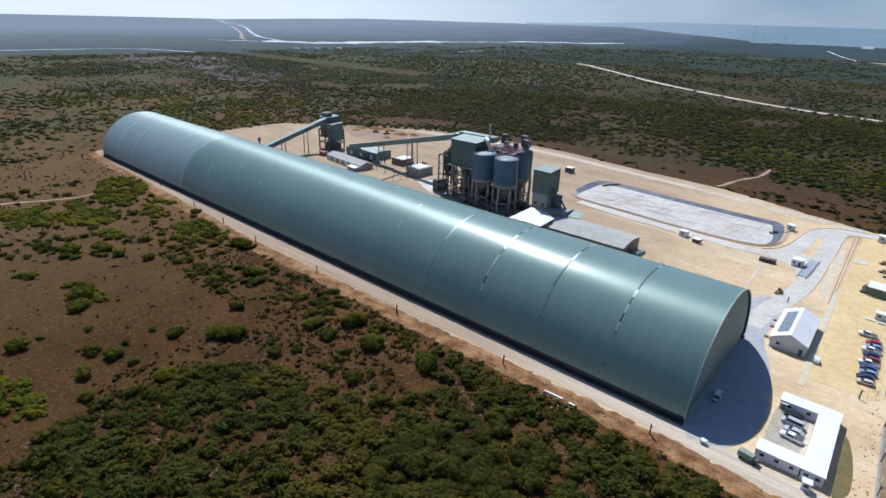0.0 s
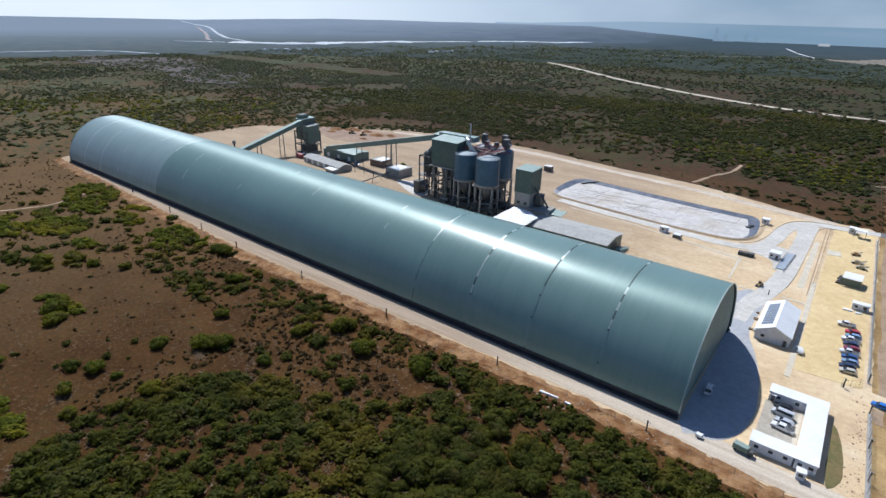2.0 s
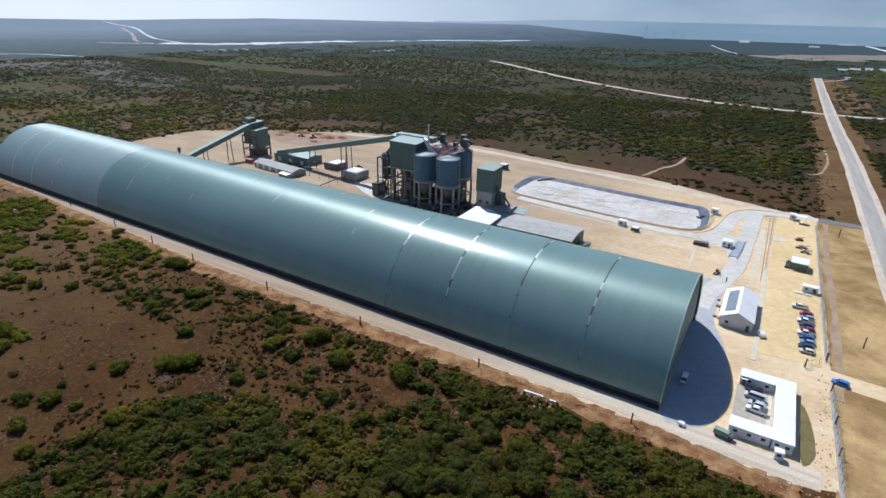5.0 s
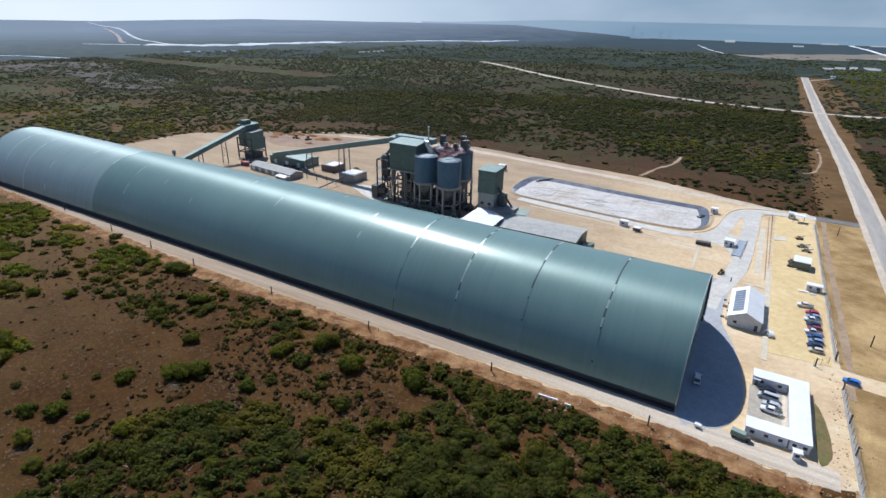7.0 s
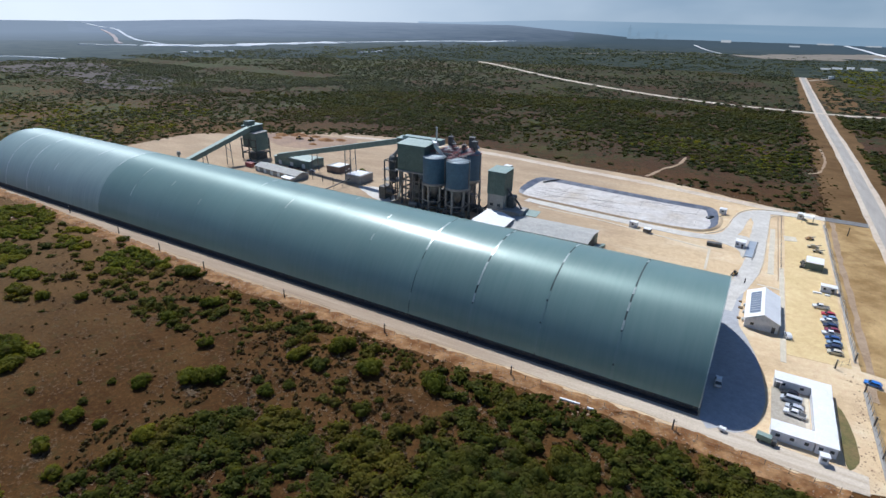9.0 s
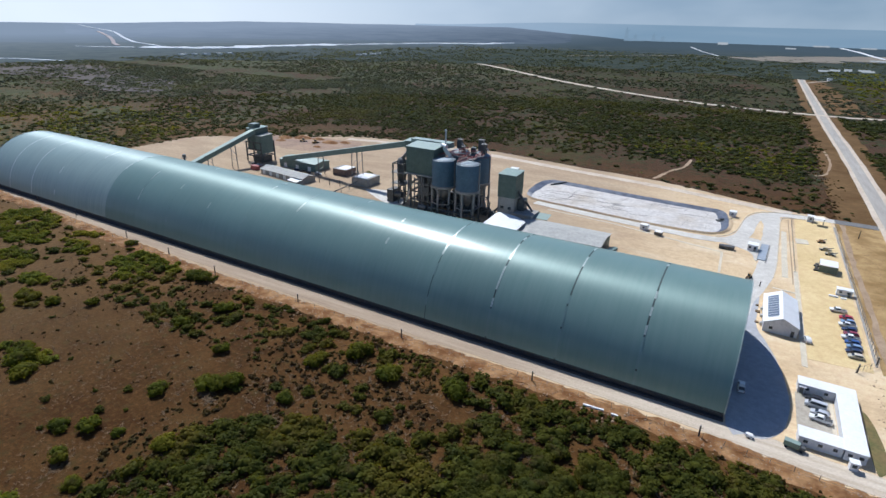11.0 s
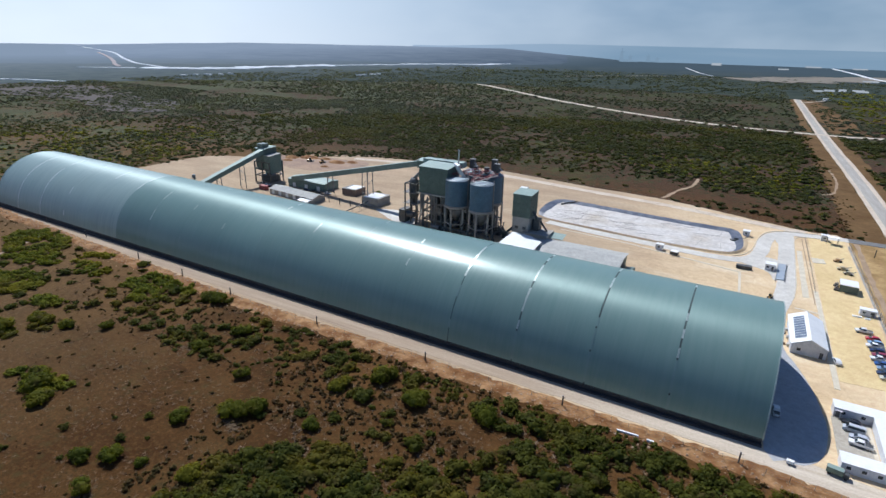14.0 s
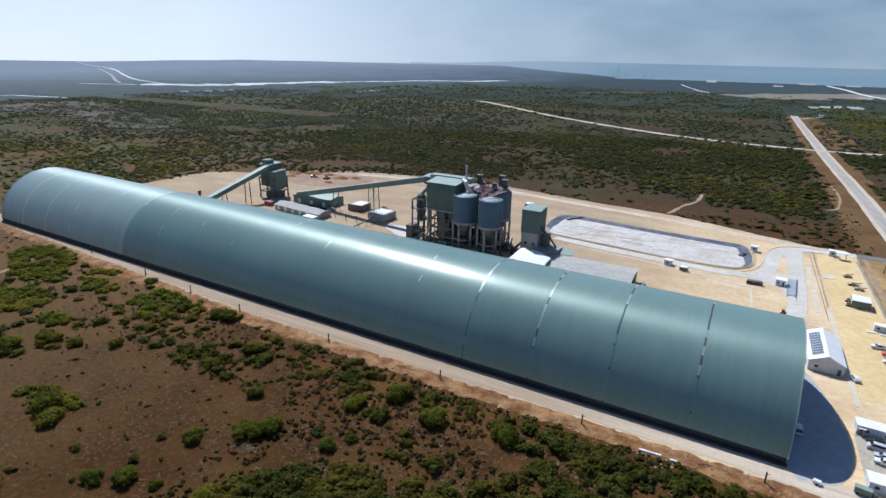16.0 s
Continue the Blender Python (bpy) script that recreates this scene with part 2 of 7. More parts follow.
M_RED = surface("faded_red_rail", (0.34, 0.07, 0.07), (0.25, 0.08, 0.07), 0.6, 0, 1.0, 6.0, 0.0)
M_GALV = plain("galvanised", (0.5, 0.52, 0.54), 0.35, 0.7)
M_GRASS = surface("short_grass", (0.10, 0.10, 0.028), (0.20, 0.135, 0.055), 0.9, 0, 0.15, 2.0, 0.08)
M_LEAF = leaf("scrub_leaves", (0.041, 0.053, 0.009), (0.089, 0.092, 0.012), (0.140, 0.110, 0.015))
M_LEAF_SHRUB = leaf("deep_green_shrub_leaves", (0.050, 0.068, 0.007), (0.108, 0.118, 0.010), (0.165, 0.145, 0.012))
M_LEAF_BRIGHT = leaf("sunlit_green_leaves", (0.078, 0.100, 0.012), (0.165, 0.175, 0.016), (0.235, 0.205, 0.018))
# Same scrub farther off: haze put into the leaf colours, greyer then bluer.
M_LEAF_FAR = leaf("haze_greyed_scrub_leaves", (0.038, 0.050, 0.018), (0.074, 0.084, 0.024), (0.120, 0.114, 0.026), 0.05, 0.011)
M_LEAF_FARTHEST = leaf("haze_blued_distant_leaves", (0.052, 0.066, 0.048), (0.080, 0.094, 0.060), (0.118, 0.124, 0.062), 0.03, 0.006)
M_LEAF_DRY = leaf("brown_dry_leaves", (0.074, 0.046, 0.019), (0.112, 0.072, 0.030), (0.080, 0.068, 0.018))
M_STEM = surface("grey_bark", (0.16, 0.13, 0.10), (0.10, 0.08, 0.06), 0.9, 0, 2.0, 10.0, 0.02)
M_TWIG = surface("dead_twigs", (0.150, 0.098, 0.050), (0.085, 0.052, 0.024), 0.9, 0, 0.4, 5.0, 0.0)
M_DEAD = surface("bleached_twigs", (0.21, 0.145, 0.085), (0.13, 0.085, 0.048), 0.9, 0, 0.4, 5.0, 0.0)
M_STONE = surface("pale_rubble", (0.33, 0.24, 0.155), (0.25, 0.15, 0.085), 0.9, 0, 0.5, 5.0, 0.03)
M_GLASS = plain("dark_window", (0.03, 0.04, 0.05), 0.12)
M_TYRE = plain("tyre_rubber", (0.02, 0.02, 0.02), 0.8)
M_POST = surface("dark_post", (0.06, 0.05, 0.045), (0.10, 0.085, 0.07), 0.85, 0, 1.0, 8.0, 0.0)
# Cell colour made paler for the sky glare on the panels.
M_SOLAR = plain("glare_paled_cells", (0.13, 0.16, 0.21), 0.3)


def ground_material():
    """Brown soil with dry grass; low scrub closes over it in clumps behind the works and to the west."""
    m, nodes, links, p = shader("scrubland")

    def calc(how, a, b):
        n = nodes.new("ShaderNodeMath")
        n.operation, n.use_clamp = how, how != "ADD" and how != "SUBTRACT"
        for at, v in ((0, a), (1, b)):
            if isinstance(v, (int, float)):
                n.inputs[at].default_value = v
            else:
                links.new(v, n.inputs[at])
        return n.outputs[0]

    def rise(value, lo, hi):
        n = nodes.new("ShaderNodeMapRange")
        n.inputs["From Min"].default_value, n.inputs["From Max"].default_value = lo, hi
        links.new(value, n.inputs["Value"])
        return n.outputs[0]

    def clumps(scale):
        n = nodes.new("ShaderNodeTexVoronoi")
        n.inputs["Scale"].default_value = scale
        links.new(geo.outputs["Position"], n.inputs["Vector"])
        return n

    geo = nodes.new("ShaderNodeNewGeometry")
    place = nodes.new("ShaderNodeSeparateXYZ")
    links.new(geo.outputs["Position"], place.inputs[0])
    wide = grain(nodes, links, 0.009, 4, 0.6)
    mid = grain(nodes, links, 0.045, 5, 0.65)
    fine = grain(nodes, links, 0.7, 6, 0.75)
    gritty = grain(nodes, links, 2.2, 4, 0.7)
    # dry grass and soil
    soil = blend(nodes, links, ramp(nodes, links, mid, ((0.36, 0.0), (0.66, 1.0))), (0.046, 0.0192, 0.0048), (0.088, 0.0430, 0.0125))
    soil = blend(nodes, links, ramp(nodes, links, fine, ((0.49, 0.0), (0.62, 0.75))), soil, (0.114, 0.0590, 0.0190))
    soil = blend(nodes, links, ramp(nodes, links, gritty, ((0.36, 0.75), (0.50, 0.0))), soil, (0.026, 0.0150, 0.0060))
    speck = clumps(0.8)
    spots = calc("MULTIPLY", ramp(nodes, links, speck.outputs["Distance"], ((0.15, 0.75), (0.45, 0.0))), ramp(nodes, links, speck.outputs["Color"], ((0.30, 0.0), (0.62, 1.0))))
    soil = blend(nodes, links, spots, soil, (0.037, 0.0245, 0.0080))
    # dry grass tussocks and darker heath between them
    clod = clumps(0.34)
    soil = blend(nodes, links, calc("MULTIPLY", ramp(nodes, links, clod.outputs["Distance"], ((0.10, 0.65), (0.48, 0.0))), ramp(nodes, links, clod.outputs["Color"], ((0.40, 0.0), (0.65, 1.0)))), soil, blend(nodes, links, ramp(nodes, links, clod.outputs["Color"], ((0.45, 0.0), (0.75, 1.0))), (0.031, 0.0205, 0.0080), (0.052, 0.042, 0.0130)))
    # redder disturbed soil towards the bank
    red = calc("MULTIPLY", rise(place.outputs["Y"], -58, -22), ramp(nodes, links, mid, ((0.40, 0.0), (0.62, 0.8))))
    soil = blend(nodes, links, calc("MULTIPLY", red, ramp(nodes, links, fine, ((0.36, 0.25), (0.6, 1.0)))), soil, (0.140, 0.066, 0.022))
    # paler tone farther along the shed
    pale = calc("MULTIPLY", rise(place.outputs["X"], -150, -270), ramp(nodes, links, fine, ((0.34, 0.2), (0.6, 0.75))))
    soil = blend(nodes, links, pale, soil, (0.150, 0.096, 0.044))
    # soil behind the works is redder
    back = rise(place.outputs["Y"], 190, 300)
    west = rise(place.outputs["X"], -392, -440)
    soil = blend(nodes, links, back, soil, blend(nodes, links, ramp(nodes, links, fine, ((0.4, 0.0), (0.64, 1.0))), (0.050, 0.027, 0.0145), (0.088, 0.048, 0.0285)))
    # low scrub in clumps of two sizes, thicker in some tracts than in others
    outer = calc("MAXIMUM", back, west)
    amount = ramp(nodes, links, wide, ((0.34, 0.02), (0.60, 0.42)))
    amount = calc("ADD", amount, ramp(nodes, links, mid, ((0.35, 0.0), (0.65, 0.22))))
    reach = nodes.new("ShaderNodeVectorMath")
    reach.operation = "LENGTH"
    links.new(geo.outputs["Position"], reach.inputs[0])
    distant = rise(reach.outputs["Value"], 420, 900)
    amount = calc("ADD", amount, calc("MULTIPLY", distant, 0.22))
    bush, tuft = clumps(0.19), clumps(0.42)
    cover = calc("MAXIMUM", rise(calc("SUBTRACT", amount, bush.outputs["Distance"]), -0.06, 0.10), calc("MULTIPLY", rise(calc("SUBTRACT", amount, tuft.outputs["Distance"]), -0.05, 0.12), 0.75))
    cover = calc("MULTIPLY", cover, outer)
    green = blend(nodes, links, ramp(nodes, links, bush.outputs["Color"], ((0.2, 0.0), (0.8, 1.0))), (0.024, 0.031, 0.014), (0.048, 0.054, 0.020))
    green = blend(nodes, links, ramp(nodes, links, fine, ((0.35, 0.6), (0.60, 0.0))), green, (0.014, 0.018, 0.010))
    green = blend(nodes, links, calc("MULTIPLY", ramp(nodes, links, wide, ((0.50, 0.0), (0.66, 0.75))), ramp(nodes, links, mid, ((0.42, 0.0), (0.62, 1.0)))), green, (0.085, 0.088, 0.026))
    # Greener scrub in the west, also lifted paler with haze in its colour.
    green = blend(nodes, links, calc("MULTIPLY", west, 0.7), green, blend(nodes, links, ramp(nodes, links, mid, ((0.38, 0.0), (0.62, 1.0))), (0.050, 0.060, 0.034), (0.088, 0.096, 0.044)))
    c = blend(nodes, links, cover, soil, green)
    near_green = calc("MULTIPLY", ramp(nodes, links, mid, ((0.54, 0.0), (0.72, 0.4))), ramp(nodes, links, fine, ((0.42, 0.0), (0.6, 1.0))))
    c = blend(nodes, links, near_green, c, (0.050, 0.046, 0.019))
    links.new(c, p.inputs["Base Color"])
    p.inputs["Roughness"].default_value = 0.95
    p.inputs["Specular IOR Level"].default_value = 0.1
    bump(nodes, links, p, calc("ADD", fine, cover), 0.7, 0.4)
    return m


M_GROUND = ground_material()


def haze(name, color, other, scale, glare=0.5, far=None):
    """Distance in bright haze, put into the emission colour, most on the sun's side."""
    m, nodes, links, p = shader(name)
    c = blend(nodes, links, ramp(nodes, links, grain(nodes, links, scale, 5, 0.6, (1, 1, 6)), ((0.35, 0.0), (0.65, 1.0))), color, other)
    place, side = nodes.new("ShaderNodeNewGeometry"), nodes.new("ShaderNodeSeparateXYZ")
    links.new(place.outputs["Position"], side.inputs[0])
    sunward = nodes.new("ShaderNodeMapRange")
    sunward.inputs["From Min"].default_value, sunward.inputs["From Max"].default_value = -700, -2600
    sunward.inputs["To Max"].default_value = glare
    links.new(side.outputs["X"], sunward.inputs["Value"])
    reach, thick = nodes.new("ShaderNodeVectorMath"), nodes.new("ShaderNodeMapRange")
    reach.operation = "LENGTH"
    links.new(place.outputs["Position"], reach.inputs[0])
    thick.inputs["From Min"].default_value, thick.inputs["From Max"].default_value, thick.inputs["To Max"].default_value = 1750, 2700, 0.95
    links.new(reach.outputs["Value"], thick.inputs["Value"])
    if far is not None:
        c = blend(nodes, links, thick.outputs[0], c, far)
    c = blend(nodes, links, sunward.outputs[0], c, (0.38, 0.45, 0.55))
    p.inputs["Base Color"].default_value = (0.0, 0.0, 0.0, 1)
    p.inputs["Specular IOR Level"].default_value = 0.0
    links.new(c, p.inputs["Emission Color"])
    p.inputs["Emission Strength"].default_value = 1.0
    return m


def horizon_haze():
    """A glowing backdrop painted as horizon haze: white under the sun, blue-grey away from it, thinning out upwards."""
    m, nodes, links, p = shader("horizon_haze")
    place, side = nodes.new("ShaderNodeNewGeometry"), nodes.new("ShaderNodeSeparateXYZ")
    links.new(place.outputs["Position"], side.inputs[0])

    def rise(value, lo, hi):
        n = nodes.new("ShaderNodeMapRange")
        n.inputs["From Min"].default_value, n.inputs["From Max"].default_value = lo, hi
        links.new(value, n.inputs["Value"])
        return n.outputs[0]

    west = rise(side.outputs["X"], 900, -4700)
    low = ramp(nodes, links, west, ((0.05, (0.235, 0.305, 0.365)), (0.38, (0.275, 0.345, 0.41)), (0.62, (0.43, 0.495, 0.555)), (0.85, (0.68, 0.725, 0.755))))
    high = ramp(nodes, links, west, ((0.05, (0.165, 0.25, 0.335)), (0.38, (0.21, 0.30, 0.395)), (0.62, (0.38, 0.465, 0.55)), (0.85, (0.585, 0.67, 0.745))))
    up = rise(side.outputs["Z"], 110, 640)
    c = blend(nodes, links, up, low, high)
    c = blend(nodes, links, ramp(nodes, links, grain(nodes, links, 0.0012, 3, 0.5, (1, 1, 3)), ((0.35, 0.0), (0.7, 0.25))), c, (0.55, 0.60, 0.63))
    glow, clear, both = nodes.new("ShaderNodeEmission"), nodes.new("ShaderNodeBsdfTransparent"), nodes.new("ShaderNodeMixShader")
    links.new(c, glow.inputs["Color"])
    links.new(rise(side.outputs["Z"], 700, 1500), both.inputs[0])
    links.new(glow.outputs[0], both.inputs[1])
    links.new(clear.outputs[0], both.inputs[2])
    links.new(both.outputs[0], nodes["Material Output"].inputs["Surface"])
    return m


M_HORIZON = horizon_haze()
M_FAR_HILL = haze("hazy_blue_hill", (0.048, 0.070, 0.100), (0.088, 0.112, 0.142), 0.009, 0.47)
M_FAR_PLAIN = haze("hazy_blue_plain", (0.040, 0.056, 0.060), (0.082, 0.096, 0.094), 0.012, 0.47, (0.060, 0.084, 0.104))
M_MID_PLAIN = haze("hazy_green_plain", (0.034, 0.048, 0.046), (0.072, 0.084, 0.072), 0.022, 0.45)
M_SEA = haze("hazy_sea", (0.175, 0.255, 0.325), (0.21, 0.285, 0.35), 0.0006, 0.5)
M_BARE_FAR = surface("far_pink_soil", (0.30, 0.25, 0.24), (0.22, 0.20, 0.20), 0.9, 0, 0.01, 0.1, 0.0)
# Pale tone also stands in for sky mirrored in the estuary water.
M_ESTUARY = surface("pale_salt_and_water", (0.48, 0.51, 0.54), (0.28, 0.32, 0.36), 0.8, 0, 0.01, 0.1, 0.0)


# ------------------------------------------------------------ helpers for shapes
def mesh_of(name, verts, faces, material=None, smooth=False):
    me = bpy.data.meshes.new(name)
    me.from_pydata(verts, [], faces)
    if material:
        me.materials.append(material)
    if smooth:
        me.polygons.foreach_set("use_smooth", [True] * len(me.polygons))
    me.update()
    return me


def part(name, bm, material, parent, label=""):
    """One mesh object under a thing or a part; bm is a bmesh or a mesh."""
    if isinstance(bm, bmesh.types.BMesh):
        me = bpy.data.meshes.new(name)
        bm.normal_update()
        bm.to_mesh(me)
        bm.free()
        me.materials.append(material)
    else:
        me = bm
    ob = new(name, me)
    ob.parent = parent
    if label:
        ob["label"] = label
    return ob


def thing(name, m, label, category, group="", kind=""):
    root = new(name)
    root.empty_display_size = 0.5
    root.matrix_world = m
    return tagged(root, label, category, group, kind)


def box(bm, x0, x1, y0, y1, z0, z1, bevel=0.0, taper=0.0):
    """A box between corners; taper draws its top in."""
    r = bmesh.ops.create_cube(bm, size=1.0)
    for v in r["verts"]:
        top = v.co.z > 0
        k = 1 - taper if top else 1
        v.co = Vector(((x0 + x1) / 2 + v.co.x * (x1 - x0) * k, (y0 + y1) / 2 + v.co.y * (y1 - y0) * k, z1 if top else z0))
    if bevel:
        edges = list({e for v in r["verts"] for e in v.link_edges})
        bmesh.ops.bevel(bm, geom=edges, offset=bevel, segments=2, affect="EDGES", profile=0.5)
    return bm


def boxed(*a, **k):
    return box(bmesh.new(), *a, **k)


def rod(bm, a, b, r0, r1=None, sides=8):
    """A round bar from a to b, tapered."""
    a, b = Vector(a), Vector(b)
    m = Matrix.Translation((a + b) / 2) @ (b - a).to_track_quat("Z", "Y").to_matrix().to_4x4()
    bmesh.ops.create_cone(bm, cap_ends=True, segments=sides, radius1=r0, radius2=r0 if r1 is None else r1, depth=(b - a).length, matrix=m)
    return bm


def beam(bm, a, b, w, h):
    """A square bar from a to b."""
    a, b = Vector(a), Vector(b)
    m = Matrix.Translation((a + b) / 2) @ (b - a).to_track_quat("Z", "Y").to_matrix().to_4x4() @ Matrix.Diagonal((w, h, (b - a).length, 1))
    bmesh.ops.create_cube(bm, size=1.0, matrix=m)
    return bm


def lathe(profile, sides=32, cx=0.0, cy=0.0):
    """A turned shape from (radius, height) pairs."""
    bm = bmesh.new()
    rings = []
    for r, z in profile:
        rings.append([bm.verts.new((cx + r * math.cos(2 * math.pi * k / sides), cy + r * math.sin(2 * math.pi * k / sides), z)) for k in range(sides)])
    for a, b in zip(rings, rings[1:]):
        for k in range(sides):
            f = bm.faces.new((a[k], a[(k + 1) % sides], b[(k + 1) % sides], b[k]))
            f.smooth = True
    for ring, flip in ((rings[0], True), (rings[-1], False)):
        bm.faces.new(ring[::-1] if flip else ring)
    return bm


def smooth_line(pts, step=4.0, closed=False):
    """A Catmull-Rom curve through points in the plan."""
    pts = [Vector((p[0], p[1])) for p in pts]
    n, out = len(pts), []
    for i in range(n if closed else n - 1):
        if closed:
            a, b, c, d = pts[i - 1], pts[i], pts[(i + 1) % n], pts[(i + 2) % n]
        else:
            a, b, c, d = pts[max(i - 1, 0)], pts[i], pts[i + 1], pts[min(i + 2, n - 1)]
        k = max(2, int((c - b).length / step))
        for j in range(k):
            t = j / k
            out.append(0.5 * ((2 * b) + (c - a) * t + (2 * a - 5 * b + 4 * c - d) * t * t + (3 * b - a - 3 * c + d) * t ** 3))
    if not closed:
        out.append(pts[-1])
    return out


def sheet(name, outline, z, depth, material, label, category, ragged=0.0, smooth=True, step=4.0):
    """A flat piece of ground cover with a skirt that goes down into the soil."""
    pts = smooth_line(outline, step, True) if smooth else [Vector(p) for p in outline]
    if ragged:
        pts = [p + Vector((noise.noise((p.x * 0.2, p.y * 0.2, 3.1)), noise.noise((p.x * 0.2, p.y * 0.2, 7.7)))) * ragged for p in pts]
    bm = bmesh.new()
    top = [bm.verts.new((p.x, p.y, z)) for p in pts]
    low = [bm.verts.new((p.x, p.y, z - depth)) for p in pts]
    face = bm.faces.new(top)
    for i in range(len(pts)):
        bm.faces.new((top[i], low[i], low[(i + 1) % len(pts)], top[(i + 1) % len(pts)]))
    bmesh.ops.triangulate(bm, faces=[face])
    bmesh.ops.recalc_face_normals(bm, faces=bm.faces)
    return tagged(part(name, bm, material, None), label, category, kind="structure")


def strip(name, line, width, z, material, label, category, ragged=0.0, depth=0.3, step=6.0, smooth=True, kind="structure", slope=0.0, level=None):
    """A road along a line in the plan: a slab with sides, which may climb with the far plain or keep to a given level."""
    base = z
    pts = smooth_line(line, step) if smooth else [Vector(p) for p in line]
    bm, rows = bmesh.new(), []
    for i, p in enumerate(pts):
        d = (pts[min(i + 1, len(pts) - 1)] - pts[max(i - 1, 0)]).normalized()
        n = Vector((-d.y, d.x))
        w1 = width / 2 + ragged * noise.noise((p.x * 0.15, p.y * 0.15, 1.3))
        w2 = width / 2 + ragged * noise.noise((p.x * 0.15, p.y * 0.15, 9.3))
        a, b = p + n * w1, p - n * w2
        z = base + slope * max(0.0, math.hypot(p.x + 3, p.y + 130) - 2200)
        if level:
            z = max(z, level(p.x, p.y) + 2.0)
        rows.append([bm.verts.new((a.x, a.y, z - depth)), bm.verts.new((a.x, a.y, z)), bm.verts.new((b.x, b.y, z)), bm.verts.new((b.x, b.y, z - depth))])
    for a, b in zip(rows, rows[1:]):
        for k in range(3):
            bm.faces.new((a[k], a[k + 1], b[k + 1], b[k]))
    for r in (rows[0], rows[-1]):
        bm.faces.new(r)
    bmesh.ops.recalc_face_normals(bm, faces=bm.faces)
    return tagged(part(name, bm, material, None), label, category, kind=kind)


# ------------------------------------------------------------ ground, roads and distance
PAD = [(-2, -9.4), (-31, -9.0), (-85, -9.0), (-140, -8.6), (-195, -7.6), (-262, -4.4), (-330, -0.6), (-384, 2.4), (-398, 5), (-402, 14), (-400, 50),
       (-409, 113), (-404, 165), (-359, 189), (-330, 214), (-291, 240), (-230, 250), (-177, 253), (-114, 243), (-52, 235), (-7, 219), (24, 209), (38, 207),
       (39, 150), (39.5, 60), (40, 0), (37, -8), (28, -11.5), (12, -10.8)]


def ground():
    rings, sides = [0.0], 96
    r = 12.0
    while r < 4950:
        rings.append(r)
        r *= 1.16
    rings.append(4960.0)
    verts, faces = [(-150.0, 100.0, 0.0)], []
    for r in rings[1:]:
        for k in range(sides):
            a = 2 * math.pi * k / sides
            x, y = -150 + r * math.cos(a), 100 + r * math.sin(a)
            lift = max(0.0, r - 600) / 4000
            verts.append((x, y, 0 * lift * noise.noise((x * 0.0012, y * 0.0012, 0.5))))
    for k in range(sides):
        faces.append((0, 1 + k, 1 + (k + 1) % sides))
    for i in range(len(rings) - 2):
        a, b = 1 + i * sides, 1 + (i + 1) * sides
        for k in range(sides):
            n = (k + 1) % sides
            faces.append((a + k, b + k, b + n, a + n))
    tagged(new("ground", mesh_of("ground", verts, faces, M_GROUND, True)), "red-brown scrubland soil with dry grass and green cover", "ground", kind="structure")


ground()
sheet("pavement", PAD, 0.12, 0.5, M_PAD, "pale sandy hardstand round the cement works", "hardstand", 1.2)
sheet("car_park", [(20.6, 44.5), (20.6, 116), (21, 200), (37.6, 202), (37.6, 45.5)], 0.17, 0.1, M_PARK, "yellow gravel car park beside the works", "car park", 0.3, False)
sheet("dry_verge", [(38.4, -60), (38.6, 206), (59.5, 206), (60, -60)], 0.06, 0.3, M_DRY, "dry ochre verge between fence and road", "verge", 1.5, False)
# Outer edge follows the shed's cast shadow; bluish grey adds that shade's tint.
sheet("apron", [(0.6, -1.5), (5, -3.2), (9, -3.0), (13.2, 2.4), (15, 12), (15, 20), (13, 35), (9.5, 48), (6.2, 60), (6.6, 86), (3, 95), (-4, 88), (-3, 70), (-0.6, 58), (0.2, 40)],
      0.18, 0.1, M_SLAB, "grey cement-dusted slab at the shed's open end, edged and tinted like its shadow", "apron", 0.0, True, 2.0)
strip("verge", [(50, 206), (50.5, 300), (50, 420), (48.5, 560), (47.5, 640)], 18, 0.07, M_VERGE, "bare brown verge beside the straight road", "verge", 5, 0.3, 4)
strip("verge", [(72, 215), (73, 420), (75, 640)], 14, 0.07, M_VERGE, "bare brown verge beyond the straight road", "verge", 5, 0.3, 8)
strip("verge", [(92, 672), (86, 850), (76, 1100), (72, 1300)], 40, 0.09, M_VERGE, "bare brown ground beside the far road", "verge", 14, 0.3, 14)
strip("verge", [(47, 668), (49, 900), (50, 1200)], 10, 0.08, M_VERGE, "bare brown strip beside the far road", "verge", 4, 0.3, 14)
strip("road", [(66, -400), (65, 0), (64.9, 150), (64.3, 390), (60.8, 655), (57.5, 1470)], 12.6, 0.22, M_DIRT, "straight pale gravel road past the works", "road", 0.8, 0.5, 20)
strip("road", [(65.8, -400), (64.9, 0), (64.8, 150), (64.2, 390), (60.7, 655), (57.5, 1470)], 7.0, 0.27, M_TAR_ROAD, "dusty grey tar carriageway of the straight road", "road", 0.0, 0.1, 20)
strip("road", [(170, 668), (124, 657), (61, 648), (-100, 683), (-300, 817), (-476, 983), (-590, 1082), (-775, 1159), (-900, 1180)], 11, 0.3, M_DIRT, "winding pale dirt road through the scrub", "road", 1.5, 0.4, 15)
